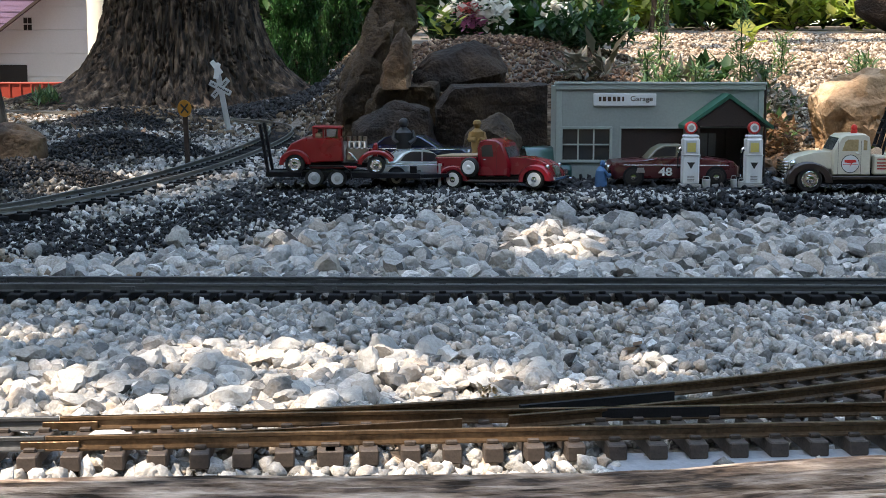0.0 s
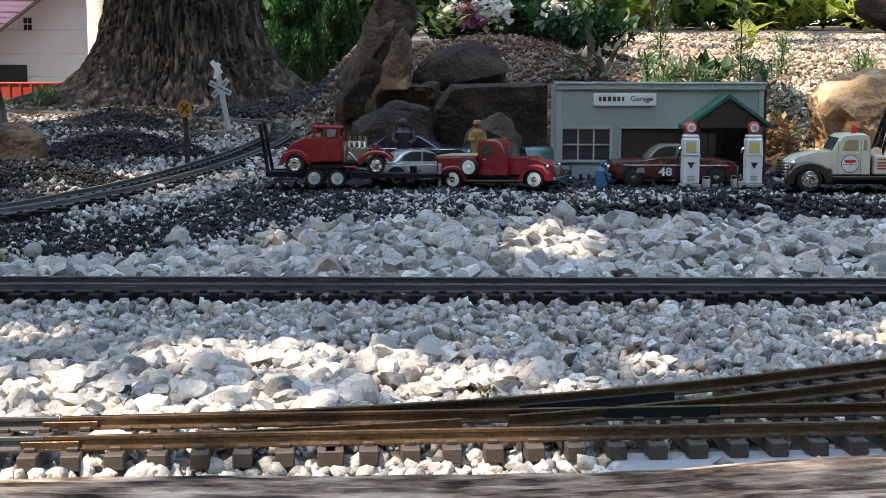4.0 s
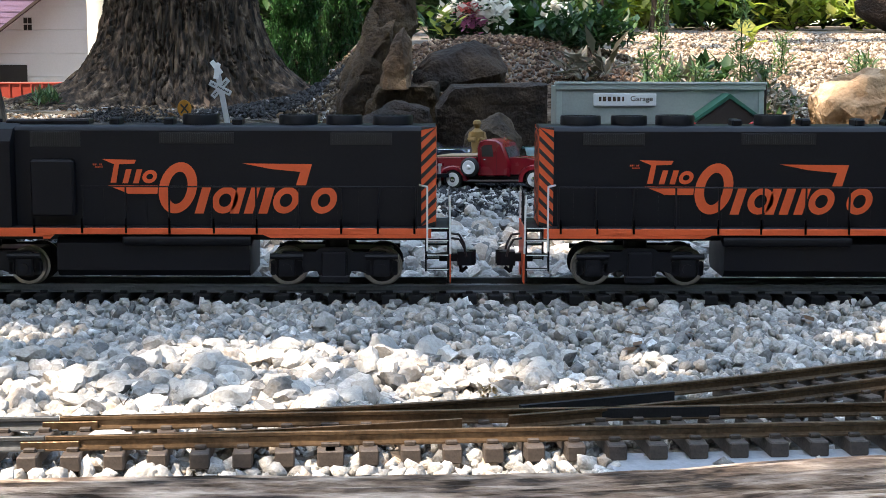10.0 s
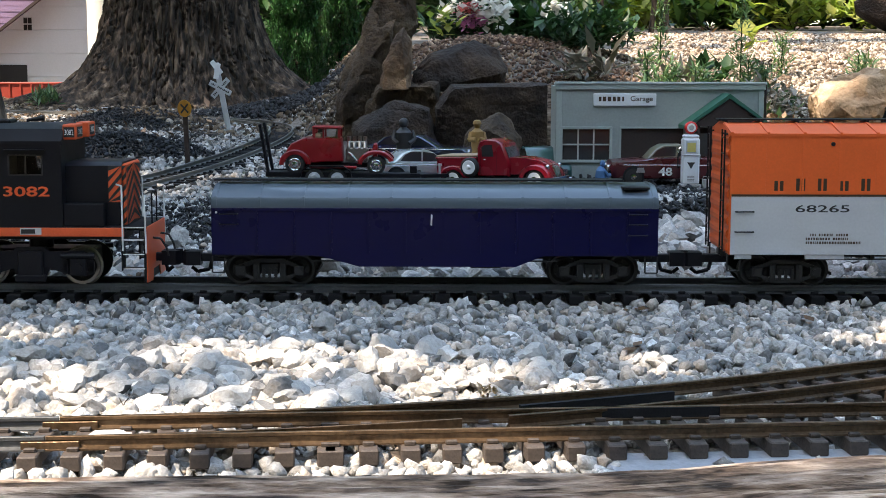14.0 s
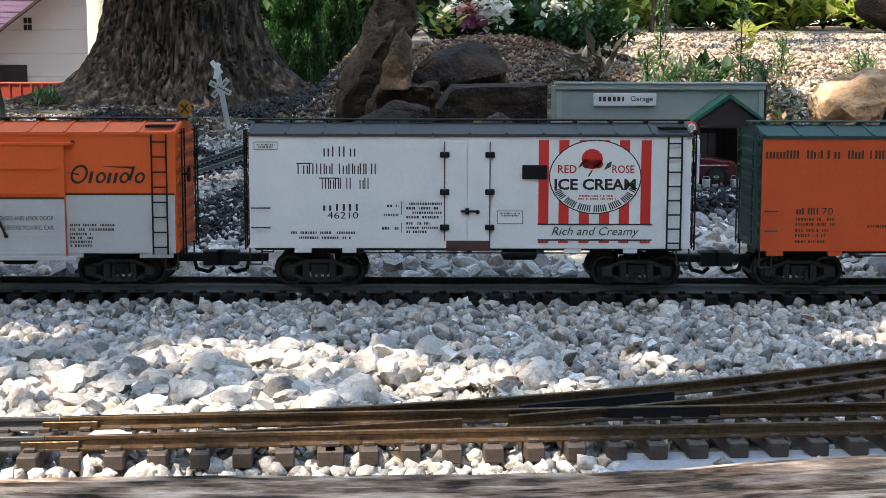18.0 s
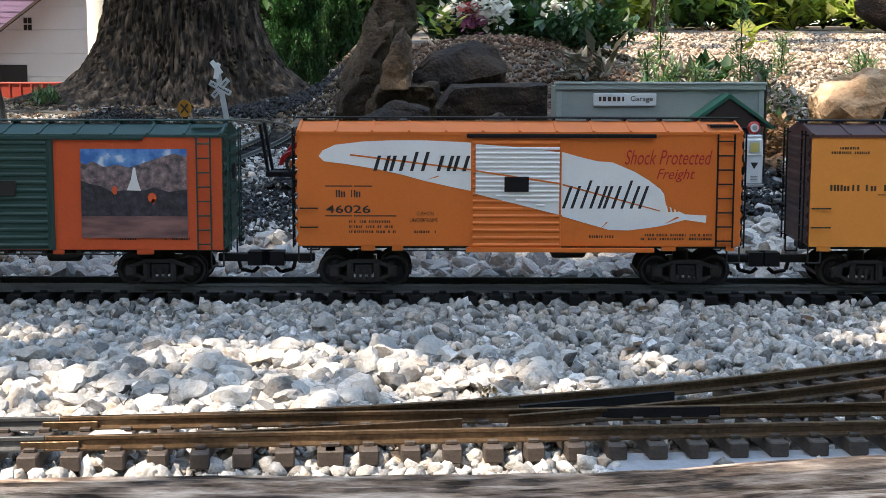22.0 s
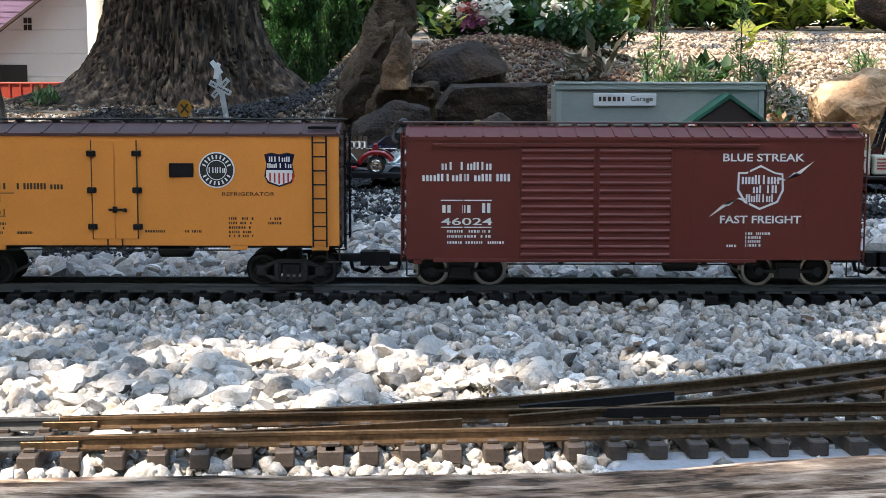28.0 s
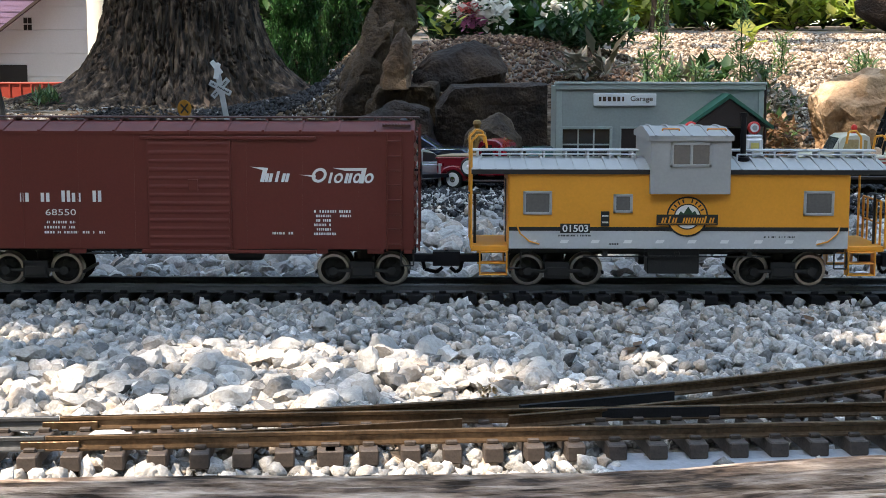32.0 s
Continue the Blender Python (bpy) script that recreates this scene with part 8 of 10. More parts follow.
# garage
gar = thing("model_garage", "grey-green clapboard model garage with green porch roof", "model building", m=pose(0.327, 2.24, 0.033))
gx0, gx1, gh, gd = -0.1535, 0.160, 0.150, 0.10
wa, wb, wz0, wz1 = -0.1447, -0.073, 0.035, 0.082
da, db, dz = -0.055, 0.040, 0.083
pa, pb, pz = 0.05, 0.142, 0.1
s = Shape()
for a, b, c_, d_ in ((gx0, wa, 0, gh), (wa, wb, 0, wz0), (wa, wb, wz1, gh), (wb, da, 0, gh), (da, db, dz, gh), (db, pa, 0, gh), (pa, pb, 0.09, gh), (pb, gx1, 0, gh)):
    s.box(a, b, 0, 0.004, c_, d_)
front_wall = part("front_wall", s, "garage_grey", gar)
# clapboards are lapped strips
board = Shape()
n_b = 34
first = None
for k in range(n_b):
    z = gh * k / n_b
    for a, b in ((gx0, gx1),):
        segs = [(gx0, gx1)]
        if z < dz:
            segs = [(gx0, wa if wz0 < z < wz1 else wb), (wb, da), (db, pa), (pb, gx1)] if not (wz0 < z < wz1) else [(gx0, wa), (wb, da), (db, pa), (pb, gx1)]
        for a, b in segs:
            part("clapboard", Shape().prism([(-0.0002, z), (-0.0009, z), (-0.0004, z + gh / n_b), (0.0005, z + gh / n_b)], a + 0.0005, b - 0.0005, "x"), "garage_grey", front_wall)
for x in (gx0, gx1):
    part("side_wall", Shape().box(x - 0.002, x + 0.002, 0.004, gd, 0, gh - 0.003), "garage_grey", gar)
part("back_wall", Shape().box(gx0 + 0.002, gx1 - 0.002, gd - 0.004, gd, 0, gh), "garage_grey", gar)
part("flat_roof", Shape().box(gx0, gx1, 0.004, gd, gh - 0.012, gh - 0.008), "garage_trim", gar)
part("cornice", Shape().box(gx0 - 0.003, gx1 + 0.003, -0.005, 0.006, gh - 0.008, gh, 0.0008).box(gx0 - 0.004, gx1 + 0.004, -0.007, 0.007, gh, gh + 0.004, 0.0008), "garage_trim", gar)
for x in (gx0 + 0.003, gx1 - 0.003):
    part("corner_board", Shape().box(x - 0.004, x + 0.004, -0.0025, 0, 0, gh - 0.008, 0.0004), "garage_trim", gar)
s = Shape()
for q in ((wa - 0.004, wb + 0.004, wz1, wz1 + 0.004), (wa - 0.006, wb + 0.006, wz0 - 0.004, wz0), (wa - 0.004, wa, wz0, wz1), (wb, wb + 0.004, wz0, wz1)):
    s.box(q[0], q[1], -0.0035, 0.002, q[2], q[3], 0.0004)
win = part("window", s, "garage_trim", gar)
for k in (1, 2):
    x = wa + (wb - wa) * k / 3
    part("mullion", Shape().box(x - 0.0011, x + 0.0011, -0.001, 0.0015, wz0, wz1), "garage_trim", win)
part("mullion", Shape().box(wa, wb, -0.0012, 0.0013, (wz0 + wz1) / 2 - 0.0011, (wz0 + wz1) / 2 + 0.0011), "garage_trim", win)
for i in range(3):
    for j in range(2):
        part("pane", Shape().box(wa + (wb - wa) * i / 3, wa + (wb - wa) * (i + 1) / 3, 0.0016, 0.002, wz0 + (wz1 - wz0) * j / 2, wz0 + (wz1 - wz0) * (j + 1) / 2), "dark_glass", win)
part("back_partition", Shape().box(gx0 + 0.003, gx1 - 0.003, 0.085, 0.089, 0, gh - 0.014), "dark_wood", gar)
part("garage_floor", Shape().box(gx0 + 0.003, gx1 - 0.003, 0.001, gd - 0.005, 0.0, 0.003), "cement", gar)
s = Shape()
for q in ((da - 0.003, da, 0, dz + 0.003), (db, db + 0.003, 0, dz + 0.003), (da, db, dz, dz + 0.003)):
    s.box(q[0], q[1], -0.002, 0.003, q[2], q[3], 0.0003)
part("garage_door_frame", s, "garage_trim", gar)
# dark sheet across the opening paints the shade inside
part("garage_door", Shape().box(da, db, 0.003, 0.005, 0.02, dz), "dark_wood", gar, "dark panel standing in for the shade inside the open doorway")
# porch
porch = Shape()
ap, az, az0 = 0.098, 0.131, 0.085
for d in (-1, 1):
    x = ap + d * 0.066
    porch.prism([(ap, az), (x, az0), (x, az0 + 0.005), (ap, az + 0.0065)], -0.062, 0.0)
part("porch_roof", porch, "garage_roof", gar, "green gabled porch roof")
part("porch_gable", Shape().prism([(ap - 0.056, az0 + 0.004), (ap + 0.056, az0 + 0.004), (ap, az - 0.001)], -0.058, -0.056), "dark_wood", gar)
for x in (pa + 0.003, pb - 0.003):
    part("porch_post", Shape().box(x - 0.0025, x + 0.0025, -0.056, -0.051, 0.0, az0 + 0.004, 0.0005), "dark_wood", gar)
part("porch_floor", Shape().box(pa - 0.01, pb + 0.01, -0.06, 0.0, 0.003, 0.007, 0.001), "cement", gar)
part("entrance_wall", Shape().box(pa, pb, 0.02, 0.023, 0.004, 0.09), "dark_wood", gar)
for k in range(3):
    part("entrance_pane", Shape().box(pa + 0.006 + k * 0.013, pa + 0.017 + k * 0.013, 0.0185, 0.02, 0.04, 0.075), "grey_glass", gar)
part("entrance_door", Shape().box(pb - 0.034, pb - 0.012, 0.0175, 0.02, 0.005, 0.082, 0.0006), "dark_wood", gar)
sign = part("sign_board", Shape().box(-0.099, -0.003, -0.005, -0.0022, 0.117, 0.1365, 0.002), "white", gar, "white rounded sign board")
sx = 0.0
plate(sign, scribble(-0.0905, -0.046, 0.1245, 0.1315, 9), "ink_brown", -0.0053, "name_bars")
upright_words(sign, "Garage", "ink_brown", -0.0425, -0.0085, 0.1225, 0.1325, -0.0053, fat=0.01)
part("drain_pipe", Shape().tube([(gx1 + 0.004, 0.0, 0.0), (gx1 + 0.004, 0.0, gh)], 0.0018, 8), "dark_wood", gar)

# tow truck
tow = thing("tow_truck", "cream and brown 1950s tow truck model with black boom", "toy truck", m=pose(0.568, 2.02, ZG - 0.0015))
th = 0.037
part("cab", loft([(-0.038, 0.022), (-0.038, 0.055), (-0.028, 0.074), (-0.022, 0.078), (0.006, 0.079), (0.012, 0.075), (0.014, 0.06), (0.014, 0.022)], th * 0.85, 0.07), "cream", tow)
part("hood", loft([(-0.036, 0.03), (-0.036, 0.055), (-0.06, 0.054), (-0.085, 0.048), (-0.095, 0.04), (-0.097, 0.03)], th * 0.62, 0.08), "cream", tow)
s = Shape()
for k in range(5):
    s.box(-0.102, -0.096, -th * 0.6, th * 0.6, 0.022 + k * 0.0042, 0.0245 + k * 0.0042, 0.0006)
part("grille", s, "chrome", tow)
part("front_bumper", Shape().box(-0.108, -0.104, -th, th, 0.012, 0.0195, 0.0014), "chrome", tow)
for d in (-1, 1):
    part("fender", arch(-0.07, 0.014, 0.027, d * th, d * th * 0.5, -2, 188, 0.008, 14, 1.2), "fender_brown", tow)
    part("running_board", Shape().box(-0.04, 0.07, d * th, d * th * 0.7, 0.017, 0.022, 0.001), "fender_brown", tow)
    road_wheel(tow, -0.07, d * th, 0.0175, 0.0175, d, "chrome", "chrome", 0.011, 0.66)
    road_wheel(tow, 0.062, d * th, 0.0175, 0.0175, d, "chrome", "chrome", 0.011, 0.66)
    panes(tow, [[(-0.026, 0.056), (-0.022, 0.068), (-0.018, 0.0715), (-0.004, 0.0715), (-0.004, 0.056)], [(0.003, 0.057), (0.003, 0.071), (0.008, 0.07), (0.008, 0.057)]], d * th * 0.853, "sunlit_glass")
    for x in (-0.031, 0.0):
        part("door_line", Shape().box(x - 0.0004, x, d * th * 0.84, d * th * 0.857, 0.024, 0.07), "fender_brown", tow)
    part("door_handle", Shape().box(-0.008, -0.002, d * th * 0.85, d * th * 0.89, 0.052, 0.0535, 0.0004), "chrome", tow)
    part("headlight", Shape().ball((-0.09, d * th * 0.62, 0.038), 0.005, 12), "chrome", tow)
    part("side_box", Shape().box(0.017, 0.105, d * th * 0.95, d * th * 0.6, 0.024, 0.05, 0.0015), "cream", tow)
part("windscreen", Shape().prism([(-0.0385, 0.057), (-0.0295, 0.0735), (-0.0285, 0.073), (-0.037, 0.057)], -th * 0.6, th * 0.6), "dark_glass", tow)
plate(tow, [oval(-0.0145, 0.0385, 0.0125, 0.0125, 28)], "ink", -th * 0.862, "door_badge", "round white badge with red bolt on the door")
plate(tow, [oval(-0.0145, 0.0385, 0.0116, 0.0116, 28)], "ink_white", -th * 0.868, "door_badge")
plate(tow, [[(-0.0225, 0.044), (-0.0075, 0.044), (-0.006, 0.0405), (-0.0115, 0.040), (-0.0155, 0.033), (-0.0135, 0.039), (-0.0225, 0.0405)], rect(-0.0245, -0.0045, 0.0375, 0.0381)], "red", -th * 0.874, "door_badge")
plate(tow, [rect(0.021, 0.05, 0.046, 0.0445)] + [rect(0.021, 0.045, 0.041 - 0.004 * k, 0.0392 - 0.004 * k) for k in range(3)], "ink_red", -th * 0.962, "writing_bars")
part("beacon", Shape().cyl((-0.002, 0, 0.078), (-0.002, 0, 0.083), 0.0045, 12).ball((-0.002, 0, 0.086), 0.0045, 10, (1, 1, 1.1)), "red", tow, "red beacon on the cab roof")
part("bed", Shape().box(0.016, 0.11, -th * 0.6, th * 0.6, 0.022, 0.03, 0.001), "black", tow)
boom = Shape()
for d in (-1, 1):
    boom.tube([(0.02, d * 0.012, 0.03), (0.036, d * 0.009, 0.085), (0.06, d * 0.004, 0.15)], 0.0026, 8)
    boom.tube([(0.03, d * 0.011, 0.03), (0.06, d * 0.004, 0.15)], 0.002, 8)
for k in range(6):
    boom.tube([(0.023 + 0.005 * k, -0.011 + 0.001 * k, 0.045 + 0.017 * k), (0.023 + 0.005 * k, 0.011 - 0.001 * k, 0.045 + 0.017 * k)], 0.0018, 6)
boom.cyl((0.06, -0.008, 0.15), (0.06, 0.008, 0.15), 0.009, 16)
part("boom", boom, "black", tow, "black lattice tow boom")
part("winch", Shape().cyl((0.024, -0.02, 0.053), (0.024, 0.02, 0.053), 0.008, 14).box(0.015, 0.033, -0.016, 0.016, 0.03, 0.05, 0.002), "chrome", tow)
part("chassis", Shape().box(-0.095, 0.11, -th * 0.5, th * 0.5, 0.010, 0.024, 0.001), "black", tow)

# railway signs and the loop of track
cs = thing("crossbuck_sign", "weathered white wooden railroad crossing sign", "railroad sign", m=pose(-0.437, 3.0, 0.066, 0, -10, 0) @ Matrix.Scale(0.94, 4))
part("post", Shape().box(-0.0055, 0.0055, -0.004, 0.004, 0, 0.158, 0.0006), "silver", cs)
for sgn in (-1, 1):
    b_ = part("cross_board", Shape().box(-0.026, 0.026, -0.0062 - 0.0015 * (sgn > 0), -0.0045 - 0.0015 * (sgn > 0), -0.006, 0.006, 0.0004), "silver", cs, at=pose(0, 0, 0.103, 0, sgn * 38, 0))
    plate(b_, scribble(-0.021, 0.021, -0.002, 0.002, 31 + sgn), "ink", -0.0066 - 0.0015 * (sgn > 0), "worn_writing")
b_ = part("cross_board", Shape().box(-0.017, 0.017, -0.006, -0.0045, -0.0055, 0.0055, 0.0004), "white", cs, at=pose(0.0, 0, 0.148, 0, 62, 0))
b_ = part("cross_board", Shape().box(-0.017, 0.017, -0.0075, -0.006, -0.0055, 0.0055, 0.0004), "white", cs, at=pose(0.0, 0, 0.140, 0, -70, 0))
ys_ = thing("warning_sign", "round yellow crossing warning sign on a brown post", "railroad sign", m=pose(-0.410, 2.35, 0.046, 0, -2, 0) @ Matrix.Diagonal((0.86, 0.86, 1.04, 1)))
part("post", Shape().box(-0.0045, 0.0045, -0.003, 0.003, 0, 0.088, 0.0006), "dark_wood", ys_)
part("disc", Shape().lathe([(0.0003, -0.0055), (0.0128, -0.0055), (0.0132, -0.0045), (0.0128, -0.003), (0.0003, -0.003)], (0, 0, 0.092), "y", 28), "sign_yellow", ys_)
for sgn in (-1, 1):
    part("painted_cross", Shape().box(-0.0095, 0.0095, -0.0062, -0.0056, -0.0014, 0.0014), "ink", ys_, at=pose(0, 0, 0.092, 0, sgn * 45, 0))

loop_pts = LOOP
dense = []
for i in range(len(loop_pts) - 1):
    p0, p1_, p2_, p3_ = (Vector((*loop_pts[min(max(i + k, 0), len(loop_pts) - 1)], 0)) for k in (-1, 0, 1, 2))
    for j in range(6):
        u = j / 6
        q = 0.5 * ((2 * p1_) + (p2_ - p0) * u + (2 * p0 - 5 * p1_ + 4 * p2_ - p3_) * u * u + (3 * p1_ - p0 - 3 * p2_ + p3_) * u ** 3)
        q.z = float(np.interp(q.y, *LOOP_GRADE)) + 0.0165
        dense.append(q)
track("curved garden railway track looping round black gravel mounds", dense, "rail_pale", "tie_black", 0.0262, near=lambda p: -0.62 < p.x and p.y < 3.0)


# ---- garden ----
M["leaf_green"] = leafmat("broad_leaves", [(0, (0.03, 0.07, 0.015)), (0.5, (0.06, 0.13, 0.02)), (0.85, (0.12, 0.2, 0.03)), (1, (0.22, 0.3, 0.05))])
M["leaf_dark"] = leafmat("dark_leaves", [(0, (0.012, 0.04, 0.012)), (0.6, (0.025, 0.075, 0.02)), (1, (0.05, 0.12, 0.03))])
M["cypress"] = leafmat("cypress_sprays", [(0, (0.009, 0.04, 0.012)), (0.5, (0.02, 0.08, 0.02)), (1, (0.045, 0.15, 0.034))], through_it=0.2)
M["leaf_lime"] = leafmat("lime_leaves", [(0, (0.2, 0.3, 0.04)), (0.6, (0.35, 0.42, 0.07)), (1, (0.5, 0.5, 0.16))], through_it=0.45)
M["leaf_grey"] = leafmat("grey_edged_leaves", [(0, (0.06, 0.075, 0.04)), (0.5, (0.22, 0.2, 0.15)), (1, (0.42, 0.36, 0.3))], through_it=0.2)
M["leaf_sage"] = leafmat("sage_sprigs", [(0, (0.05, 0.12, 0.05)), (0.5, (0.10, 0.2, 0.08)), (1, (0.2, 0.28, 0.1))], through_it=0.3)
M["leaf_rust"] = leafmat("fallen_leaves", [(0, (0.05, 0.025, 0.011)), (0.5, (0.13, 0.068, 0.03)), (1, (0.3, 0.19, 0.1))], through_it=0.2)
M["leaf_tan"] = leafmat("dry_tan_leaves", [(0, (0.2, 0.12, 0.05)), (0.5, (0.32, 0.21, 0.1)), (1, (0.48, 0.36, 0.2))], through_it=0.35)
M["petal_white"] = leafmat("white_petals", [(0, (0.7, 0.68, 0.6)), (1, (0.85, 0.83, 0.78))], through_it=0.3)
M["petal_pink"] = leafmat("pink_petals", [(0, (0.5, 0.13, 0.35)), (1, (0.7, 0.32, 0.55))], through_it=0.3)
M["petal_red"] = leafmat("red_petals", [(0, (0.6, 0.08, 0.12)), (1, (0.75, 0.25, 0.25))], through_it=0.3)
M["barn_white"] = mat("white_plastic_siding", (0.64, 0.655, 0.68), 0.5, vary=0.06, scale=8, grain=200, bump=0.02)
M["barn_roof"] = mat("purple_grey_shingle", (0.23, 0.16, 0.27), 0.6, vary=0.15, scale=20, grain=200, bump=0.1)
M["silo"] = mat("cream_silo", (0.74, 0.725, 0.63), 0.4, vary=0.06, scale=10, grain=200, bump=0.02)
M["hopper_red"] = mat("hopper_red", (0.30, 0.035, 0.02), 0.55, vary=0.12, scale=20, grain=300, bump=0.03)


def leaves(name, pts, size, material, r, wide=0.45, up=0.5, fold=0.25):
    """Many folded leaf blades at pts as one mesh."""
    n = len(pts)
    size = size * np.exp(r.normal(0, 0.2, n))
    az, tilt = r.uniform(0, 2 * math.pi, n), r.normal(up, 0.45, n)
    d = np.stack([np.cos(az) * np.cos(tilt), np.sin(az) * np.cos(tilt), np.sin(tilt)], 1)
    side = np.stack([-np.sin(az), np.cos(az), np.zeros(n)], 1)
    nrm = np.cross(d, side)
    s_ = size[:, None]
    base, tip = pts, pts + d * s_
    mid = pts + d * s_ * 0.45
    a = mid + side * s_ * wide * 0.5 + nrm * s_ * fold * 0.3
    b = mid - side * s_ * wide * 0.5 + nrm * s_ * fold * 0.3
    v = np.stack([base, a, tip, b], 1).reshape(-1, 3)
    k = np.arange(n)[:, None] * 4
    f_ = np.concatenate([k + np.array([0, 1, 2]), k + np.array([0, 2, 3])], 0)
    return fast_mesh(name, v, f_, material)


def under_parent(ob, parent):
    ob.parent = parent
    return ob


def rock(label, at, size, turn, material, seed, planes=9, rough=0.06, sub=5):
    r = np.random.default_rng(seed)
    bm = bmesh.new()
    bmesh.ops.create_icosphere(bm, subdivisions=sub, radius=1)
    ns = r.normal(size=(planes, 3))
    ns /= np.linalg.norm(ns, axis=1)[:, None]
    ds = r.uniform(0.62, 0.95, planes)
    off = Vector(r.uniform(-50, 50, 3))
    for v in bm.verts:
        u = np.array(v.co)
        dots = ns @ u
        k = np.min(np.where(dots > 0.05, ds / np.maximum(dots, 0.05), 9))
        k = min(k, 1.12)
        q = Vector(u * k)
        h = noise.fractal(q * 2.6 + off, 0.7, 2.1, 7) * rough * 1.5 + (abs(noise.noise(Vector((q.x * 2, q.y * 2, q.z * 7)) + off)) - 0.2) * rough * 0.8
        v.co = q * (1 + h)
    bmesh.ops.transform(bm, matrix=Matrix.Diagonal((*size, 1)), verts=bm.verts)
    me = bpy.data.meshes.new("boulder")
    bm.to_mesh(me)
    bm.free()
    me.polygons.foreach_set("use_smooth", [True] * len(me.polygons))
    me.set_sharp_from_angle(angle=radians(55))
    me.materials.append(M[material])
    ob = new("boulder", me)
    ob.matrix_basis = pose(*at, *turn)
    return tagged(ob, label, "boulder", "boulders of the rock garden")


def hewn(label, outline, y, deep, material, seed, rough=0.006, turn=0, face=0.72):
    """A block: the hull of an outline (x, z) fitted to the camera's view, carried back over its depth, then cut fine,
    worn and roughened.
    """
    cx = sum(p[0] for p in outline) / len(outline)
    z0 = min(p[1] for p in outline)
    r = np.random.default_rng(seed)
    bm = bmesh.new()
    for d, k in ((-0.5, face), (-0.22, 1.0), (0.25, 1.0), (0.5, 0.8)):
        for x, z in outline:
            bm.verts.new(((x - cx) * k + r.normal(0, deep * 0.03) * (k < 1), d * deep + r.normal(0, deep * 0.12), (z - z0) * (0.5 + 0.5 * k)))
    bmesh.ops.convex_hull(bm, input=bm.verts)
    bmesh.ops.delete(bm, geom=[v for v in bm.verts if not v.link_faces], context="VERTS")
    bmesh.ops.triangulate(bm, faces=bm.faces)
    for _ in range(6):
        long = [e for e in bm.edges if e.calc_length() > 0.011]
        if not long:
            break
        bmesh.ops.subdivide_edges(bm, edges=long, cuts=1)
        bmesh.ops.triangulate(bm, faces=bm.faces)
    bmesh.ops.smooth_vert(bm, verts=bm.verts, factor=0.25, use_axis_x=True, use_axis_y=True, use_axis_z=True)
    off = Vector(r.uniform(-50, 50, 3))
    bm.normal_update()
    moves = []
    for v in bm.verts:
        q = v.co
        h = noise.fractal(q * 16 + off, 0.8, 2.1, 5) * rough + max(0, noise.noise(q * 38 + off) - 0.1) * -rough * 1.6
        h += -0.7 * rough * max(0, 1 - abs(noise.noise(Vector((q.x * 6, q.y * 6, q.z * 26)) + off)) / 0.08)
        moves.append(v.normal * h)
    for v, h in zip(bm.verts, moves):
        v.co += h
    me = bpy.data.meshes.new("boulder")
    bm.to_mesh(me)
    bm.free()
    me.polygons.foreach_set("use_smooth", [True] * len(me.polygons))
    me.set_sharp_from_angle(angle=radians(38))
    me.materials.append(M[material])
    ob = new("boulder", me)
    ob.matrix_basis = pose(cx, y, z0, 0, 0, turn)
    return tagged(ob, label, "boulder", "boulders of the rock garden")


hewn("tall leaning slab of dark brown sandstone", [(-0.207, 0.05), (-0.199, 0.162), (-0.149, 0.262), (-0.139, 0.315), (-0.08, 0.315), (-0.10, 0.24), (-0.152, 0.115), (-0.16, 0.05)], 2.84, 0.11, "slabstone", 2, 0.008)
hewn("brown block behind the top of the slab", [(-0.148, 0.24), (-0.130, 0.37), (-0.062, 0.37), (-0.046, 0.286), (-0.08, 0.24)], 2.87, 0.10, "slabstone", 3, 0.008)
hewn("small upright tan sandstone leaning on the slab", [(-0.117, 0.165), (-0.110, 0.215), (-0.087, 0.266), (-0.072, 0.281), (-0.057, 0.257), (-0.060, 0.165)], 2.72, 0.06, "rust_stone", 5, 0.004)
hewn("flat dark sandstone on top of the rock pile", [(-0.06, 0.162), (-0.058, 0.195), (-0.026, 0.231), (0.049, 0.255), (0.103, 0.241), (0.127, 0.199), (0.116, 0.162)], 2.86, 0.17, "sandstone", 8)
hewn("brown layered sandstone in the middle of the pile", [(-0.152, 0.04), (-0.146, 0.135), (-0.125, 0.169), (-0.01, 0.175), (0.02, 0.04)], 2.79, 0.15, "slabstone", 12, 0.011, face=0.96)
hewn("low dark rock at the foot of the pile", [(-0.166, 0.03), (-0.158, 0.107), (-0.134, 0.123), (-0.084, 0.147), (-0.024, 0.133), (-0.004, 0.03)], 2.60, 0.14, "sandstone", 15)
hewn("squared dark brown boulder behind the vehicles", [(-0.02, 0.0), (-0.014, 0.136), (0.014, 0.175), (0.186, 0.178), (0.196, 0.0)], 2.66, 0.16, "sandstone", 19, 0.004, face=0.97)
hewn("rounded brown rock behind the pickup", [(0.03, 0.03), (0.036, 0.098), (0.06, 0.121), (0.09, 0.134), (0.112, 0.122), (0.127, 0.095), (0.125, 0.03)], 2.40, 0.09, "slabstone", 23, 0.005)
hewn("sunlit tan sandstone boulder by the tow truck", [(0.70, 0.0), (0.668, 0.155), (0.69, 0.175), (0.765, 0.203), (0.86, 0.19), (0.91, 0.0)], 2.66, 0.16, "tanstone", 27, 0.012)
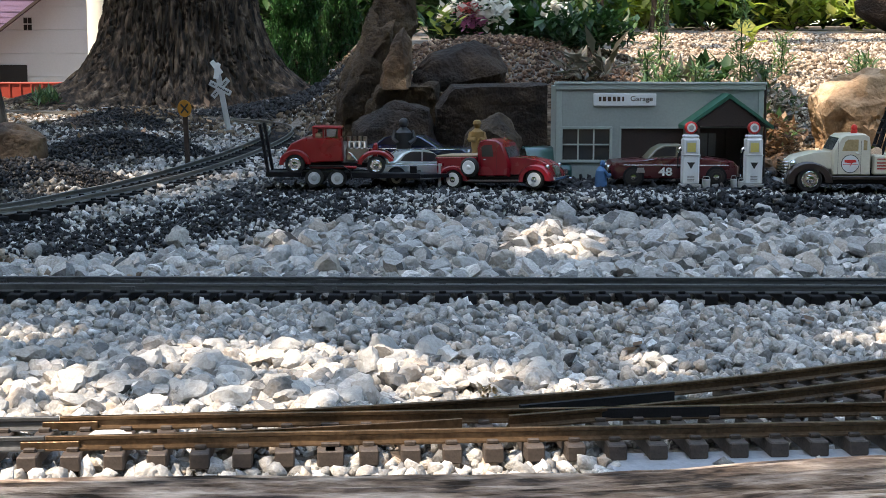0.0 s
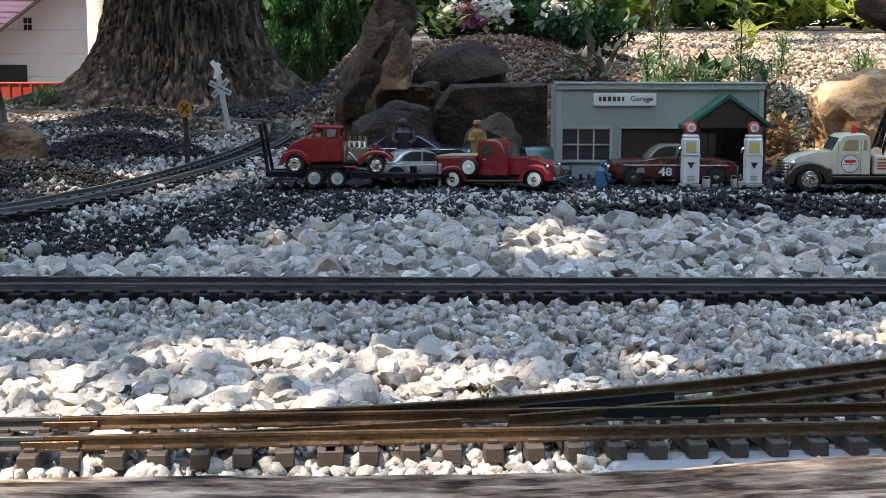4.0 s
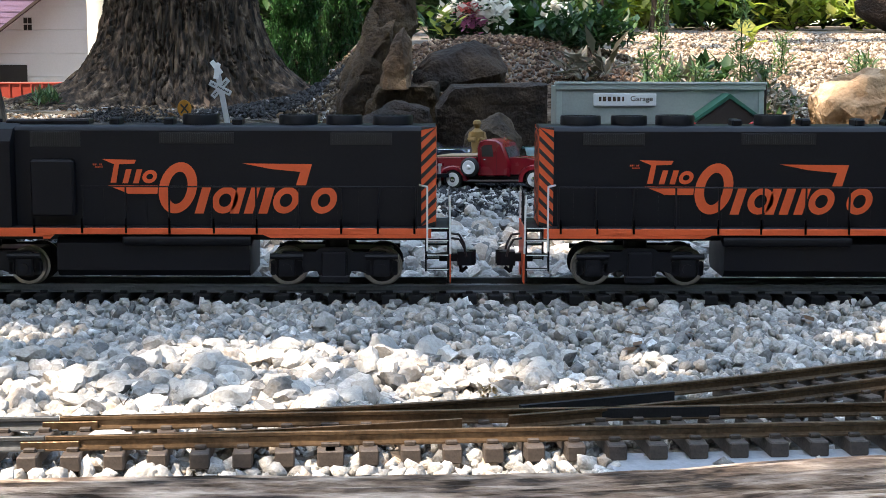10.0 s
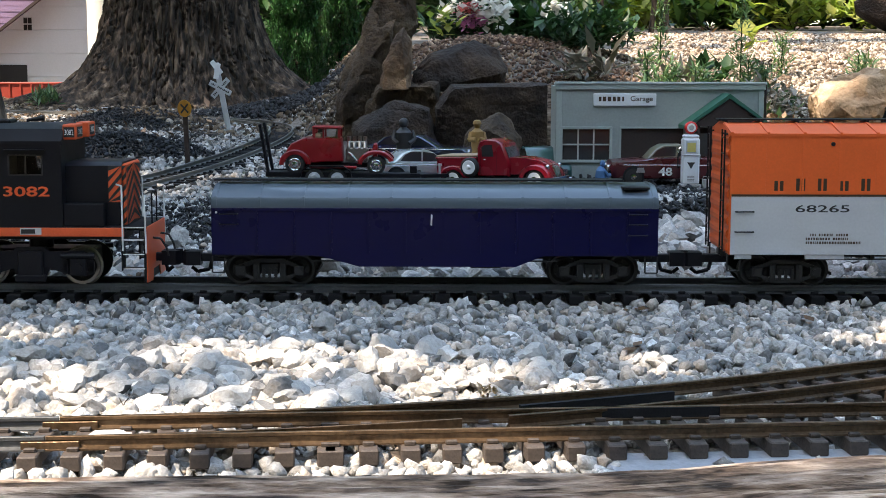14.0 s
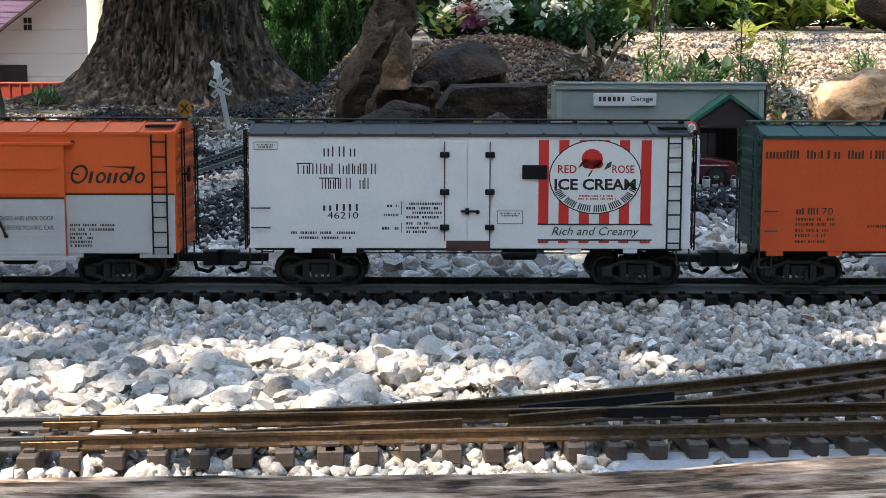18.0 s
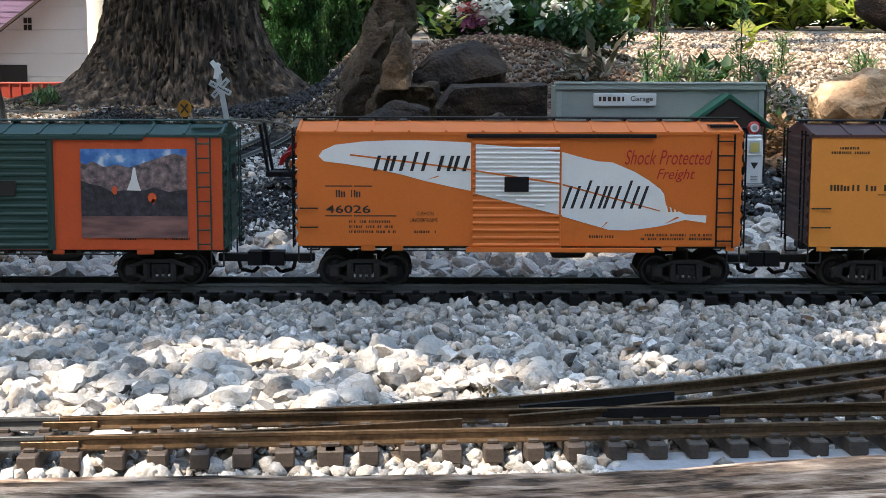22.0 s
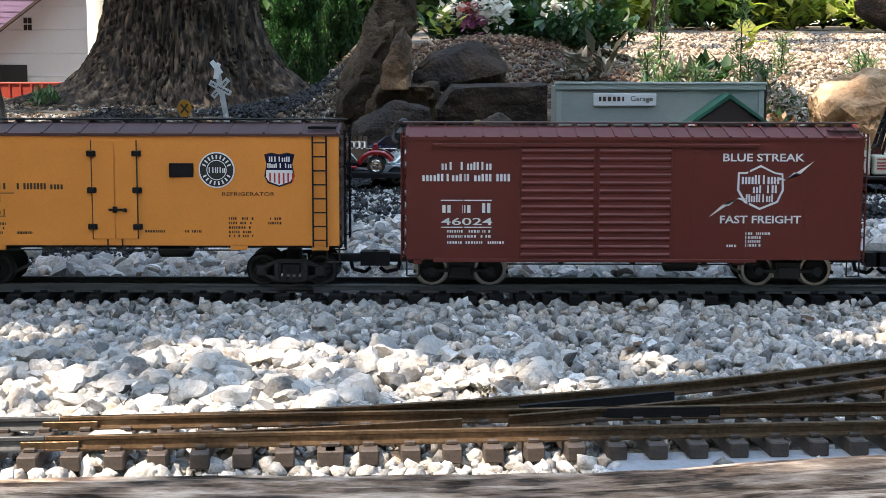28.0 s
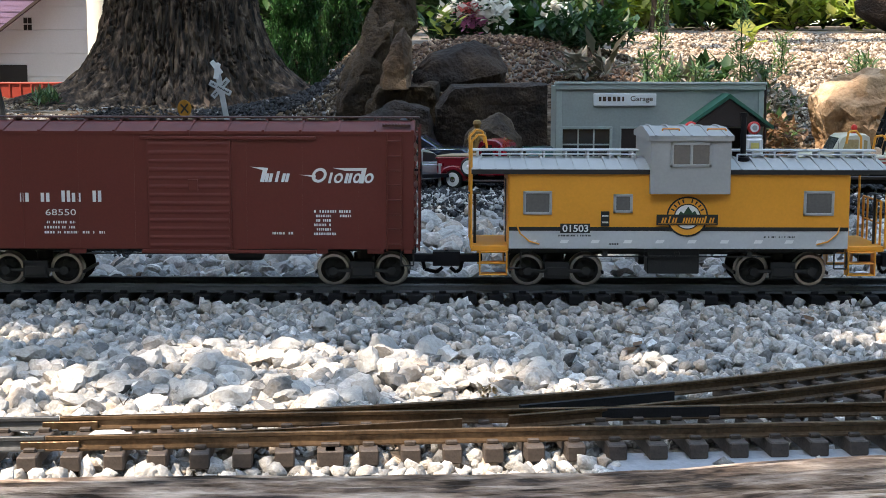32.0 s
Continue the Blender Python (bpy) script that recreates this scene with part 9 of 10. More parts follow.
hewn("rounded sandstone beside the black gravel mound", [(-0.82, 0.02), (-0.79, 0.10), (-0.725, 0.114), (-0.697, 0.116), (-0.652, 0.093), (-0.653, 0.06), (-0.70, 0.02)], 2.40, 0.09, "rust_stone", 33, 0.004)
rock("dark boulder under the far shrubs", (1.68, 5.6, 0.40), (0.12, 0.12, 0.085), (0, 0, 0), "sandstone", 29, 9, 0.05, 4)

wp_ = thing("wooden_stake", "weathered wooden stake beside the garage", "stake", m=pose(0.176, 2.42, 0.03))
part("stake", Shape().box(-0.0045, 0.0045, -0.004, 0.004, 0, 0.15, 0.001), "timber", wp_)
part("stake", Shape().box(0.008, 0.013, -0.004, 0.004, 0, 0.135, 0.001), "dark_wood", wp_)
for x, y, r, h, lab in ((0.42, 4.0, 0.011, 0.6, "dark bare stem beside the gravel path"), (0.80, 5.4, 0.022, 1.2, "slim grey-brown tree stem by the path"), (0.73, 5.2, 0.012, 1.0, "thin dark stem by the path")):
    st_ = thing("sapling", lab, "sapling", m=pose(x, y, float(ground_z(x, y)) - 0.02))
    pts = [(0.02 * noise.noise((x * 9, k * 0.7, 0)), 0.02 * noise.noise((k * 0.7, y, 3)), h * k / 8) for k in range(9)]
    part("stem", Shape().pipe(pts, r * 0.85, 10), "bark", st_)

# the big tree
tree = thing("tree", "broad old tree trunk with deeply furrowed brown bark", "tree", m=pose(-0.842, 4.75, 0.06))
TN, TH = 460, 300
tv = []
for j in range(TH + 1):
    z = 1.0 * j / 270 if j < 271 else 1.0 + 5.0 * (j - 270) / 30
    for i in range(TN):
        a = 2 * math.pi * i / TN
        flare = 0.17 * math.exp(-z / 0.10) * (1 + 0.5 * math.cos(3 * a + 0.6) + 0.35 * math.cos(5 * a)) + 0.07 * math.exp(-z / 0.35)
        r_ = 0.2 + flare - 0.02 * z
        u = 1.3 * noise.noise((math.cos(a) * 9, math.sin(a) * 9, z * 9))
        fur = abs(noise.noise((math.cos(a) * 21 + u, math.sin(a) * 21 + u, z * 6 + 7)))
        fine = abs(noise.noise((math.cos(a) * 44 + u, math.sin(a) * 44 - u, z * 8 + 3)))
        r_ += 0.014 - 0.024 * max(0, 1 - fur / 0.11) - 0.012 * max(0, 1 - fine / 0.16) + 0.010 * noise.noise((math.cos(a) * 30, math.sin(a) * 30, z * 9)) + 0.006 * noise.noise((math.cos(a) * 70, math.sin(a) * 70, z * 24))
        tv.append((r_ * math.cos(a), r_ * math.sin(a), z))
tv = np.array(tv)
ii = np.arange(TN)[None]
jj = np.arange(TH)[:, None] * TN
tf = np.stack([jj + ii, jj + (ii + 1) % TN, jj + TN + (ii + 1) % TN, jj + TN + ii], -1).reshape(-1, 4)
under_parent(fast_mesh("trunk", tv, tf, "bark", smooth=True), tree)
s = Shape()
for a, l, w_ in ((200, 0.62, 0.055), (165, 0.5, 0.04), (335, 0.55, 0.06), (290, 0.35, 0.05), (250, 0.4, 0.05)):
    a = radians(a)
    pts = [Vector((math.cos(a + 0.15 * noise.noise((k * 0.6, a, 0))) * (0.15 + l * k / 8), math.sin(a) * (0.15 + l * k / 8), 0.10 * (1 - k / 8) ** 2 + 0.015 - 0.03 * k / 8)) for k in range(9)]
    s = Shape()
    for k in range(8):
        s.cyl(pts[k], pts[k + 1], w_ * (1 - k / 9.5), 10, w_ * (1 - (k + 1) / 9.5))
    part("root", s, "bark", tree)
limbs = Shape()
tips = []
for k in range(11):
    a, e = k * 2.4, 0.35 + 0.08 * (k % 4)
    p, d = Vector((0, 0, 4.4 + 0.14 * k)), Vector((math.cos(a), math.sin(a), e)).normalized()
    rr = 0.1
    for j in range(7):
        q = p + d * 0.62
        limbs.cyl(p, q, rr, 8, rr * 0.8)
        p, rr = q, rr * 0.8
        d = (d + Vector((noise.noise((k, j, 0)), noise.noise((j, k, 5)), noise.noise((k, 9, j)) * 0.6)) * 0.5).normalized()
        tips.append(p.copy())
part("limbs", limbs, "bark", tree)

# crown: unseen leaves added for shade, left out over chosen sun patches; an added low bough shades the near gravel
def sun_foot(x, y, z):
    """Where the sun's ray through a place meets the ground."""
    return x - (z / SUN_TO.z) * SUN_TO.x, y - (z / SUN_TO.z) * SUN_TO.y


ADDED_BOUGH = (-0.72, 0.78, 0.42, 2.0)
# GAPS and THIN: sun patches picked from the camera's view, kept clear of leaves
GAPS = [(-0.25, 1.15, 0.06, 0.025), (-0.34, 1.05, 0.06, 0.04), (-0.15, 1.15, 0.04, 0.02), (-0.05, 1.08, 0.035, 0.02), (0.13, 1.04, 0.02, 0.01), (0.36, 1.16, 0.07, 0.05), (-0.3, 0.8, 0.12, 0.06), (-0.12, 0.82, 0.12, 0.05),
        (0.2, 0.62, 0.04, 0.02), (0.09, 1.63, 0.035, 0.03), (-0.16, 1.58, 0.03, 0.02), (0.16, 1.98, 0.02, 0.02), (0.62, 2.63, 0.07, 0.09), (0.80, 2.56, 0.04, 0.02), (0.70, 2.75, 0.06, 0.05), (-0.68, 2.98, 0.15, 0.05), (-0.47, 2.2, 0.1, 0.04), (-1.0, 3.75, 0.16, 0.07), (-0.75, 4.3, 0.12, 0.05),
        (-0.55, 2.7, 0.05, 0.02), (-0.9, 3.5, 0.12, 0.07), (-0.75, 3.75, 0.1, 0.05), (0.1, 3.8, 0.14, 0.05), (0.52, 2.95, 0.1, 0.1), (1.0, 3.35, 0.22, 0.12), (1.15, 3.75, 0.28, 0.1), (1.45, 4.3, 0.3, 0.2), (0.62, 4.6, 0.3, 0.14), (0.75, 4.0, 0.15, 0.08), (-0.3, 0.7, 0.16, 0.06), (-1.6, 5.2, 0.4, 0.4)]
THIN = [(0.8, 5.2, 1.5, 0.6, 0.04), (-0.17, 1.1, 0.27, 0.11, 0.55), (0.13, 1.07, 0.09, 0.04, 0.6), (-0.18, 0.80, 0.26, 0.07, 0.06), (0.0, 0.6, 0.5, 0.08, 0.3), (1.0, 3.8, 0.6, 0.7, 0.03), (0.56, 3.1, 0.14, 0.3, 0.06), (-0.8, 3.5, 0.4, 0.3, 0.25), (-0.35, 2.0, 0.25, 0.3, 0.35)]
r = np.random.default_rng(21)
N = 84000
lx, ly = r.uniform(-7.5, 1.0, N), r.uniform(-3.5, 4.5, N)
lz = 5.2 + 3.0 * r.random(N) * np.clip(1.2 - ((lx + 3) / 5) ** 2 - ((ly - 0.8) / 5) ** 2, 0.1, 1)
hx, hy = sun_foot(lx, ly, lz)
keep = ~((hx > ADDED_BOUGH[0] + 0.05) & (hx < ADDED_BOUGH[1] - 0.05) & (hy > ADDED_BOUGH[2] + 0.05) & (hy < ADDED_BOUGH[3] - 0.05))
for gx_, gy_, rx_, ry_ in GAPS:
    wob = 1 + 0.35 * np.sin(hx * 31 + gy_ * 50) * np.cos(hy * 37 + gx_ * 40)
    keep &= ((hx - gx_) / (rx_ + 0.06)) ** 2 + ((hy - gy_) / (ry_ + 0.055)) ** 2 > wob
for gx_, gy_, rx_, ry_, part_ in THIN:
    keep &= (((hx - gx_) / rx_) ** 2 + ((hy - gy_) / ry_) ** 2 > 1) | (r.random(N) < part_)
edge = np.arctan2(hy - 2.7, hx)
keep &= (hx / 2.5) ** 2 + ((hy - 2.7) / 2.95) ** 2 < 1 + 0.12 * np.sin(edge * 5 + 1) + 0.1 * np.sin(edge * 11)
crown_pts = np.stack([lx, ly, lz], 1)[keep] - np.array([-0.842, 4.75, 0.06])
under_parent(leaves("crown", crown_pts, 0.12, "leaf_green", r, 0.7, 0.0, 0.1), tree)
# openings in the added bough, set from sunny places in the camera's view: middle and half sizes on the ground, and of
# leafy clusters within them
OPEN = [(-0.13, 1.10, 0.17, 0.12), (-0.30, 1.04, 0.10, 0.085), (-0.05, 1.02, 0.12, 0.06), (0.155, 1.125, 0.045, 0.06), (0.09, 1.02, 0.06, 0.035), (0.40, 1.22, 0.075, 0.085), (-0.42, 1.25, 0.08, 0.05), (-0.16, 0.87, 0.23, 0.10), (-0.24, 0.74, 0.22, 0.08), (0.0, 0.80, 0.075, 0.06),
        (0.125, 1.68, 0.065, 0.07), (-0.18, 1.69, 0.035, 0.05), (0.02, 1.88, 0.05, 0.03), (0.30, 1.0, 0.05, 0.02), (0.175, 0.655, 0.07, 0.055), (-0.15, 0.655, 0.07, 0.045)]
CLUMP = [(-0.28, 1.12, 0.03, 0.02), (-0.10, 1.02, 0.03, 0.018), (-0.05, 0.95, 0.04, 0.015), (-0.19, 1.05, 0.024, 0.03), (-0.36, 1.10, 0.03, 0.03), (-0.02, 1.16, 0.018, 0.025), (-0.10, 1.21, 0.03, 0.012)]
r = np.random.default_rng(22)
n_b = 26000
fx, fy, lz = r.uniform(ADDED_BOUGH[0], ADDED_BOUGH[1], n_b), r.uniform(ADDED_BOUGH[2], ADDED_BOUGH[3], n_b), 2.3 + 0.5 * r.random(n_b)
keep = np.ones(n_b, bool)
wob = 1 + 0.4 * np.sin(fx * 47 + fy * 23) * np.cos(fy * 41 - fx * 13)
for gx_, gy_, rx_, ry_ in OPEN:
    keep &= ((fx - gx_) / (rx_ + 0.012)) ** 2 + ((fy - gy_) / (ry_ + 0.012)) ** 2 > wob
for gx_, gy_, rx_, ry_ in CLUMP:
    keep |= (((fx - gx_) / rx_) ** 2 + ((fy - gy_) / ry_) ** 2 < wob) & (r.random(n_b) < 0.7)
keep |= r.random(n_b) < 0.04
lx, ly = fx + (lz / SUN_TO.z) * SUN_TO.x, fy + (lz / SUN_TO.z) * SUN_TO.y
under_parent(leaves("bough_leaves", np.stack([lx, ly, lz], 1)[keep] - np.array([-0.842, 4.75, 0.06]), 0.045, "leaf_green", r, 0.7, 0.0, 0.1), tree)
# unseen limb made up to carry the shading leaves
s = Shape()
hang = [Vector((0, 0, 4.5)), Vector((-0.5, -1.2, 4.0)), Vector((-0.6, -2.4, 3.4)), Vector((-0.5, -3.4, 2.85)), Vector((-0.3, -4.0, 2.7))]
for k in range(4):
    s.cyl(hang[k], hang[k + 1], 0.09 - 0.02 * k, 8, 0.07 - 0.02 * k)
for k in range(14):
    a = hang[3].lerp(hang[4], k / 13)
    s.cyl(a, a + Vector(((-1) ** k * 0.5, -0.25, -0.08)), 0.006, 5, 0.002)
part("low_bough", s, "bark", tree)


def bush(label, at, size, count, leaf, material, seed, stems=6, category="shrub", wide=0.45, name="shrub", up=0.4, hollow=0.5):
    """Stems and a crown of single leaves with an uneven outline."""
    r = np.random.default_rng(seed)
    t = thing(name, label, category, m=pose(*at))
    for k in range(stems):
        a = r.uniform(0, 6.28)
        top = Vector((math.cos(a) * size[0] * 0.6, math.sin(a) * size[1] * 0.6, size[2] * r.uniform(0.8, 1.5)))
        midp = top * 0.5 + Vector(r.normal(0, 0.08, 3)) * size[2]
        part("stem", Shape().tube([(0, 0, 0), midp, top], min(max(0.0008, size[2] * 0.018), size[2] * 0.1), 5), "bark", t)
    u = r.normal(size=(count, 3))
    u /= np.linalg.norm(u, axis=1)[:, None]
    lump = np.array([1 + 0.35 * noise.noise(Vector(q) * 2.4 + Vector((seed, 0, 0))) + 0.2 * noise.noise(Vector(q) * 6) for q in u])
    rad = (hollow + (1 - hollow) * r.random(count)) * lump
    p = u * rad[:, None] * np.array(size) + np.array([0, 0, size[2] * 0.95])
    p = p[p[:, 2] > 0.01]
    under_parent(leaves("foliage", p, leaf, material, r, wide, up), t)
    return t


def conifer(label, at, radius, height, count, seed):
    """A dense small cypress: a stem and upright flat sprays."""
    r = np.random.default_rng(seed)
    t = thing("cypress", label, "conifer", m=pose(*at))
    part("stem", Shape().cyl((0, 0, 0), (0, 0, height * 0.9), 0.02, 8, 0.005), "bark", t)
    h = r.random(count) ** 0.8
    a = r.uniform(0, 6.28, count)
    lump = np.array([noise.noise((math.cos(q) * 2.2, math.sin(q) * 2.2, w * 9 + seed)) for q, w in zip(a, h)])
    prof = radius * (1 - h) ** 0.55 * (0.9 + 0.55 * lump) * (0.8 + 0.25 * r.random(count))
    p = np.stack([np.cos(a) * prof, np.sin(a) * prof, h * height + 0.02], 1)
    under_parent(leaves("sprays", p, 0.02, "cypress", r, 0.3, 0.9), t)
    return t


conifer("dense green dwarf cypress behind the boulders", (-0.57, 5.7, 0.08), 0.125, 0.62, 24000, 41)
conifer("dense green dwarf cypress behind the boulders", (-0.41, 5.9, 0.08), 0.09, 0.72, 15000, 42)

# shrubs at the back
for k, (x, y, sx_, sz_, cnt, lf, mt_) in enumerate(((-0.75, 7.0, 0.5, 0.35, 1500, 0.09, "leaf_dark"), (-0.15, 7.2, 0.4, 0.34, 1500, 0.08, "leaf_dark"), (0.2, 6.4, 0.45, 0.32, 1500, 0.085, "leaf_dark"), (0.62, 6.9, 0.45, 0.36, 1500, 0.08, "leaf_green"),
        (1.05, 7.2, 0.5, 0.4, 1500, 0.08, "leaf_green"), (1.5, 6.9, 0.5, 0.36, 1400, 0.1, "leaf_lime"), (1.95, 7.0, 0.5, 0.4, 1400, 0.1, "leaf_green"), (1.25, 6.3, 0.25, 0.2, 700, 0.09, "leaf_dark"), (0.9, 8.2, 0.7, 0.5, 1500, 0.1, "leaf_lime"),
        (-0.3, 8.4, 0.7, 0.5, 1500, 0.1, "leaf_green"), (0.35, 8.6, 0.6, 0.5, 1400, 0.1, "leaf_lime"), (1.7, 8.5, 0.7, 0.5, 1400, 0.1, "leaf_lime"), (2.4, 8.2, 0.7, 0.5, 1400, 0.1, "leaf_green"), (-1.0, 8.8, 0.7, 0.6, 1400, 0.1, "leaf_dark"), (-2.2, 8.5, 0.8, 0.6, 1400, 0.1, "leaf_dark"))):
    bush("leafy garden shrub with sunlit leaves" if mt_ != "leaf_dark" else "dense dark green garden shrub", (x, y, float(ground_z(x, y)) - 0.03), (sx_, 0.35, sz_), cnt, lf, mt_, 60 + k, 9)
for k, (x, y, sx_, sz_, mt_) in enumerate(((1.78, 5.9, 0.25, 0.09, "leaf_lime"), (1.42, 6.0, 0.22, 0.11, "leaf_lime"), (1.08, 6.0, 0.2, 0.09, "leaf_green"), (0.55, 5.8, 0.2, 0.08, "leaf_green"), (0.85, 6.1, 0.15, 0.1, "leaf_lime"))):
    bush("low shrub with bright sunlit leaves", (x, y, float(ground_z(x, y)) - 0.01), (sx_, 0.15, sz_), 260, 0.075, mt_, 90 + k, 5)
# woods ring added to block low sky light, mostly out of view
r = np.random.default_rng(5)
wa_, wr_ = r.uniform(0, 2 * math.pi, 26000), r.uniform(10.5, 13.5, 26000)
wz_ = 7.5 * r.random(26000)
tagged(leaves("far_woods", np.stack([wr_ * np.cos(wa_), wr_ * np.sin(wa_) + 1.5, wz_ + 0.1], 1), 0.8, "leaf_green", r, 0.75, 0.2), "green woods ring added to block low skylight, mostly unseen", "woods", kind="stuff")

# flower bed on the slope
bush("green leafy bedding plants with flowers", (0.16, 3.9, float(ground_z(0.16, 3.9)) - 0.02), (0.22, 0.12, 0.07), 900, 0.06, "leaf_dark", 80, 6, "flowering plant", 0.3)
bush("green leafy bedding plants with flowers", (0.32, 4.0, float(ground_z(0.32, 4.0)) - 0.02), (0.12, 0.1, 0.07), 600, 0.06, "leaf_green", 81, 6, "flowering plant", 0.3)


def blossom(label, at, size, material, seed):
    r = np.random.default_rng(seed)
    t = thing("blossom", label, "flower", "flowers of the bed", pose(*at))
    part("stalk", Shape().cyl((0, 0, -0.05), (0, 0, 0), 0.0015, 6), "leaf_dark", t)
    pts = r.normal(0, size * 0.35, (26, 3)) * np.array([1, 0.7, 0.7])
    under_parent(leaves("petals", pts, size * 0.55, material, r, 0.9, 0.4), t)
    return t


FLOWERS = [("petal_white", "white blossom in the flower bed"), ("petal_red", "rose red blossom in the bed"), ("petal_pink", "pink blossom in the flower bed")]
r = np.random.default_rng(3)
for x, z, sz_, kind in ((0.010, 0.352, 0.034, 0), (0.030, 0.375, 0.03, 0), (0.058, 0.37, 0.03, 1), (0.070, 0.36, 0.026, 1), (0.085, 0.372, 0.036, 0), (0.098, 0.352, 0.034, 0), (0.122, 0.362, 0.038, 0), (0.136, 0.345, 0.036, 0), (0.150, 0.372, 0.03, 0),
                        (0.058, 0.318, 0.026, 2), (0.080, 0.326, 0.028, 2), (0.070, 0.310, 0.022, 2), (0.095, 0.320, 0.024, 2), (0.29, 0.35, 0.034, 0), (0.275, 0.372, 0.03, 0), (0.305, 0.335, 0.028, 0)):
    blossom(FLOWERS[kind][1], (x, 3.66, z - (0.012 if kind == 2 else 0.026)), sz_ * 1.15, FLOWERS[kind][0], int(r.integers(0, 9999)))


def sprig(label, at, height, material, seed, leaf=0.018, count=120, spread=0.012, name="seedling"):
    """An upright shoot with whorls of narrow leaves."""
    r = np.random.default_rng(seed)
    t = thing(name, label, "plant", "", pose(*at, 0, 0, 0))
    part("stem", Shape().cyl((0, 0, 0), (0, 0, height), 0.002, 6, 0.001), "leaf_dark", t)
    h = r.random(count) * height
    p = np.stack([r.normal(0, spread * 0.3, count), r.normal(0, spread * 0.3, count), h], 1)
    under_parent(leaves("needles", p, leaf, material, r, 0.2, 0.55), t)
    return t


def gz_(x, y):
    return float(ground_z(x, y)) - 0.005


for k, (x, y, h) in enumerate(((0.415, 3.0, 0.10), (0.44, 2.95, 0.085), (0.465, 3.0, 0.09), (0.40, 2.9, 0.07), (0.505, 2.95, 0.10), (0.53, 3.0, 0.08), (0.485, 3.3, 0.22), (0.625, 3.1, 0.22), (0.61, 2.95, 0.12), (0.645, 2.95, 0.1), (0.57, 2.9, 0.06), (0.66, 3.05, 0.08), (0.69, 2.95, 0.06), (0.9, 3.2, 0.09), (0.93, 3.25, 0.07), (1.02, 3.15, 0.06), (0.78, 3.4, 0.1))):
    sprig("fine-needled green seedling growing in the gravel", (x, y, gz_(x, y)), h, "leaf_sage", 110 + k, 0.022, int(90 + 700 * h), 0.03)
bush("low plant with pale-edged grey leaves", (0.30, 3.05, gz_(0.3, 3.05)), (0.065, 0.05, 0.035), 90, 0.045, "leaf_grey", 131, 4, "plant", 0.35, "plant", 0.5)
bush("low plant with pale-edged grey leaves", (0.49, 3.05, gz_(0.49, 3.05)), (0.05, 0.04, 0.035), 50, 0.045, "leaf_grey", 132, 4, "plant", 0.35, "plant", 0.5)
bush("low dark ground cover on the slope", (0.33, 3.35, gz_(0.33, 3.35)), (0.12, 0.1, 0.05), 500, 0.035, "leaf_dark", 133, 4, "plant", 0.4, "plant")
bush("plant with dark broad leaves", (0.575, 3.2, gz_(0.575, 3.2)), (0.05, 0.05, 0.03), 60, 0.035, "leaf_dark", 134, 4, "plant", 0.6, "plant")
bush("small plant with large yellow-green leaves", (0.74, 3.6, gz_(0.74, 3.6) + 0.01), (0.05, 0.04, 0.04), 8, 0.075, "leaf_lime", 135, 3, "plant", 0.6, "plant", 0.45)
bush("bright young leaves beside the flower bed", (-0.02, 3.6, gz_(-0.02, 3.6) + 0.02), (0.06, 0.04, 0.04), 26, 0.04, "leaf_lime", 136, 3, "plant", 0.55, "plant", 0.3)
bush("low leafy weeds on the slope beside the garage", (0.60, 2.72, gz_(0.6, 2.72)), (0.06, 0.07, 0.035), 120, 0.028, "leaf_sage", 137, 3, "plant", 0.45, "plant", 0.4)
bush("green weed at the foot of the tree", (-1.19, 4.4, gz_(-1.19, 4.4)), (0.045, 0.04, 0.03), 110, 0.035, "leaf_sage", 138, 4, "plant", 0.2, "plant", 0.9)
bush("small green weed among the stones", (-0.215, 0.965, -0.012), (0.006, 0.005, 0.004), 24, 0.006, "leaf_sage", 139, 2, "plant", 0.3, "plant", 0.6)
bush("small green sprout by the main track", (0.392, 1.385, -0.012), (0.006, 0.005, 0.006), 24, 0.007, "leaf_lime", 140, 2, "plant", 0.5, "plant", 0.6)
bush("dry brown tuft beside the front track", (0.030, 0.950, -0.012), (0.007, 0.006, 0.009), 90, 0.0055, "leaf_tan", 141, 2, "plant", 0.4, "plant", 0.6)

bush("dry leafy plants on the bank beside the garage", (0.585, 2.62, gz_(0.585, 2.62) - 0.01), (0.05, 0.08, 0.05), 520, 0.017, "leaf_rust", 151, 3, "plant", 0.5, "plant", 0.3)
bush("pale grey-leaved plants on the bank", (0.61, 2.8, gz_(0.61, 2.8)), (0.08, 0.1, 0.06), 520, 0.02, "leaf_grey", 152, 3, "plant", 0.5, "plant", 0.3)
for k, (x, y, q) in enumerate(((0.575, 2.46, 0.018), (0.60, 2.42, 0.014), (0.545, 2.5, 0.016), (0.615, 2.5, 0.02), (0.56, 2.38, 0.012), (0.59, 2.56, 0.02))):
    rock("rusty brown stone at the foot of the bank", (x, y, 0.036 + q * 0.6), (q, q, q * 0.7), (0, 0, 40 * k), "rust_stone", 300 + k, 8, 0.06, 3)

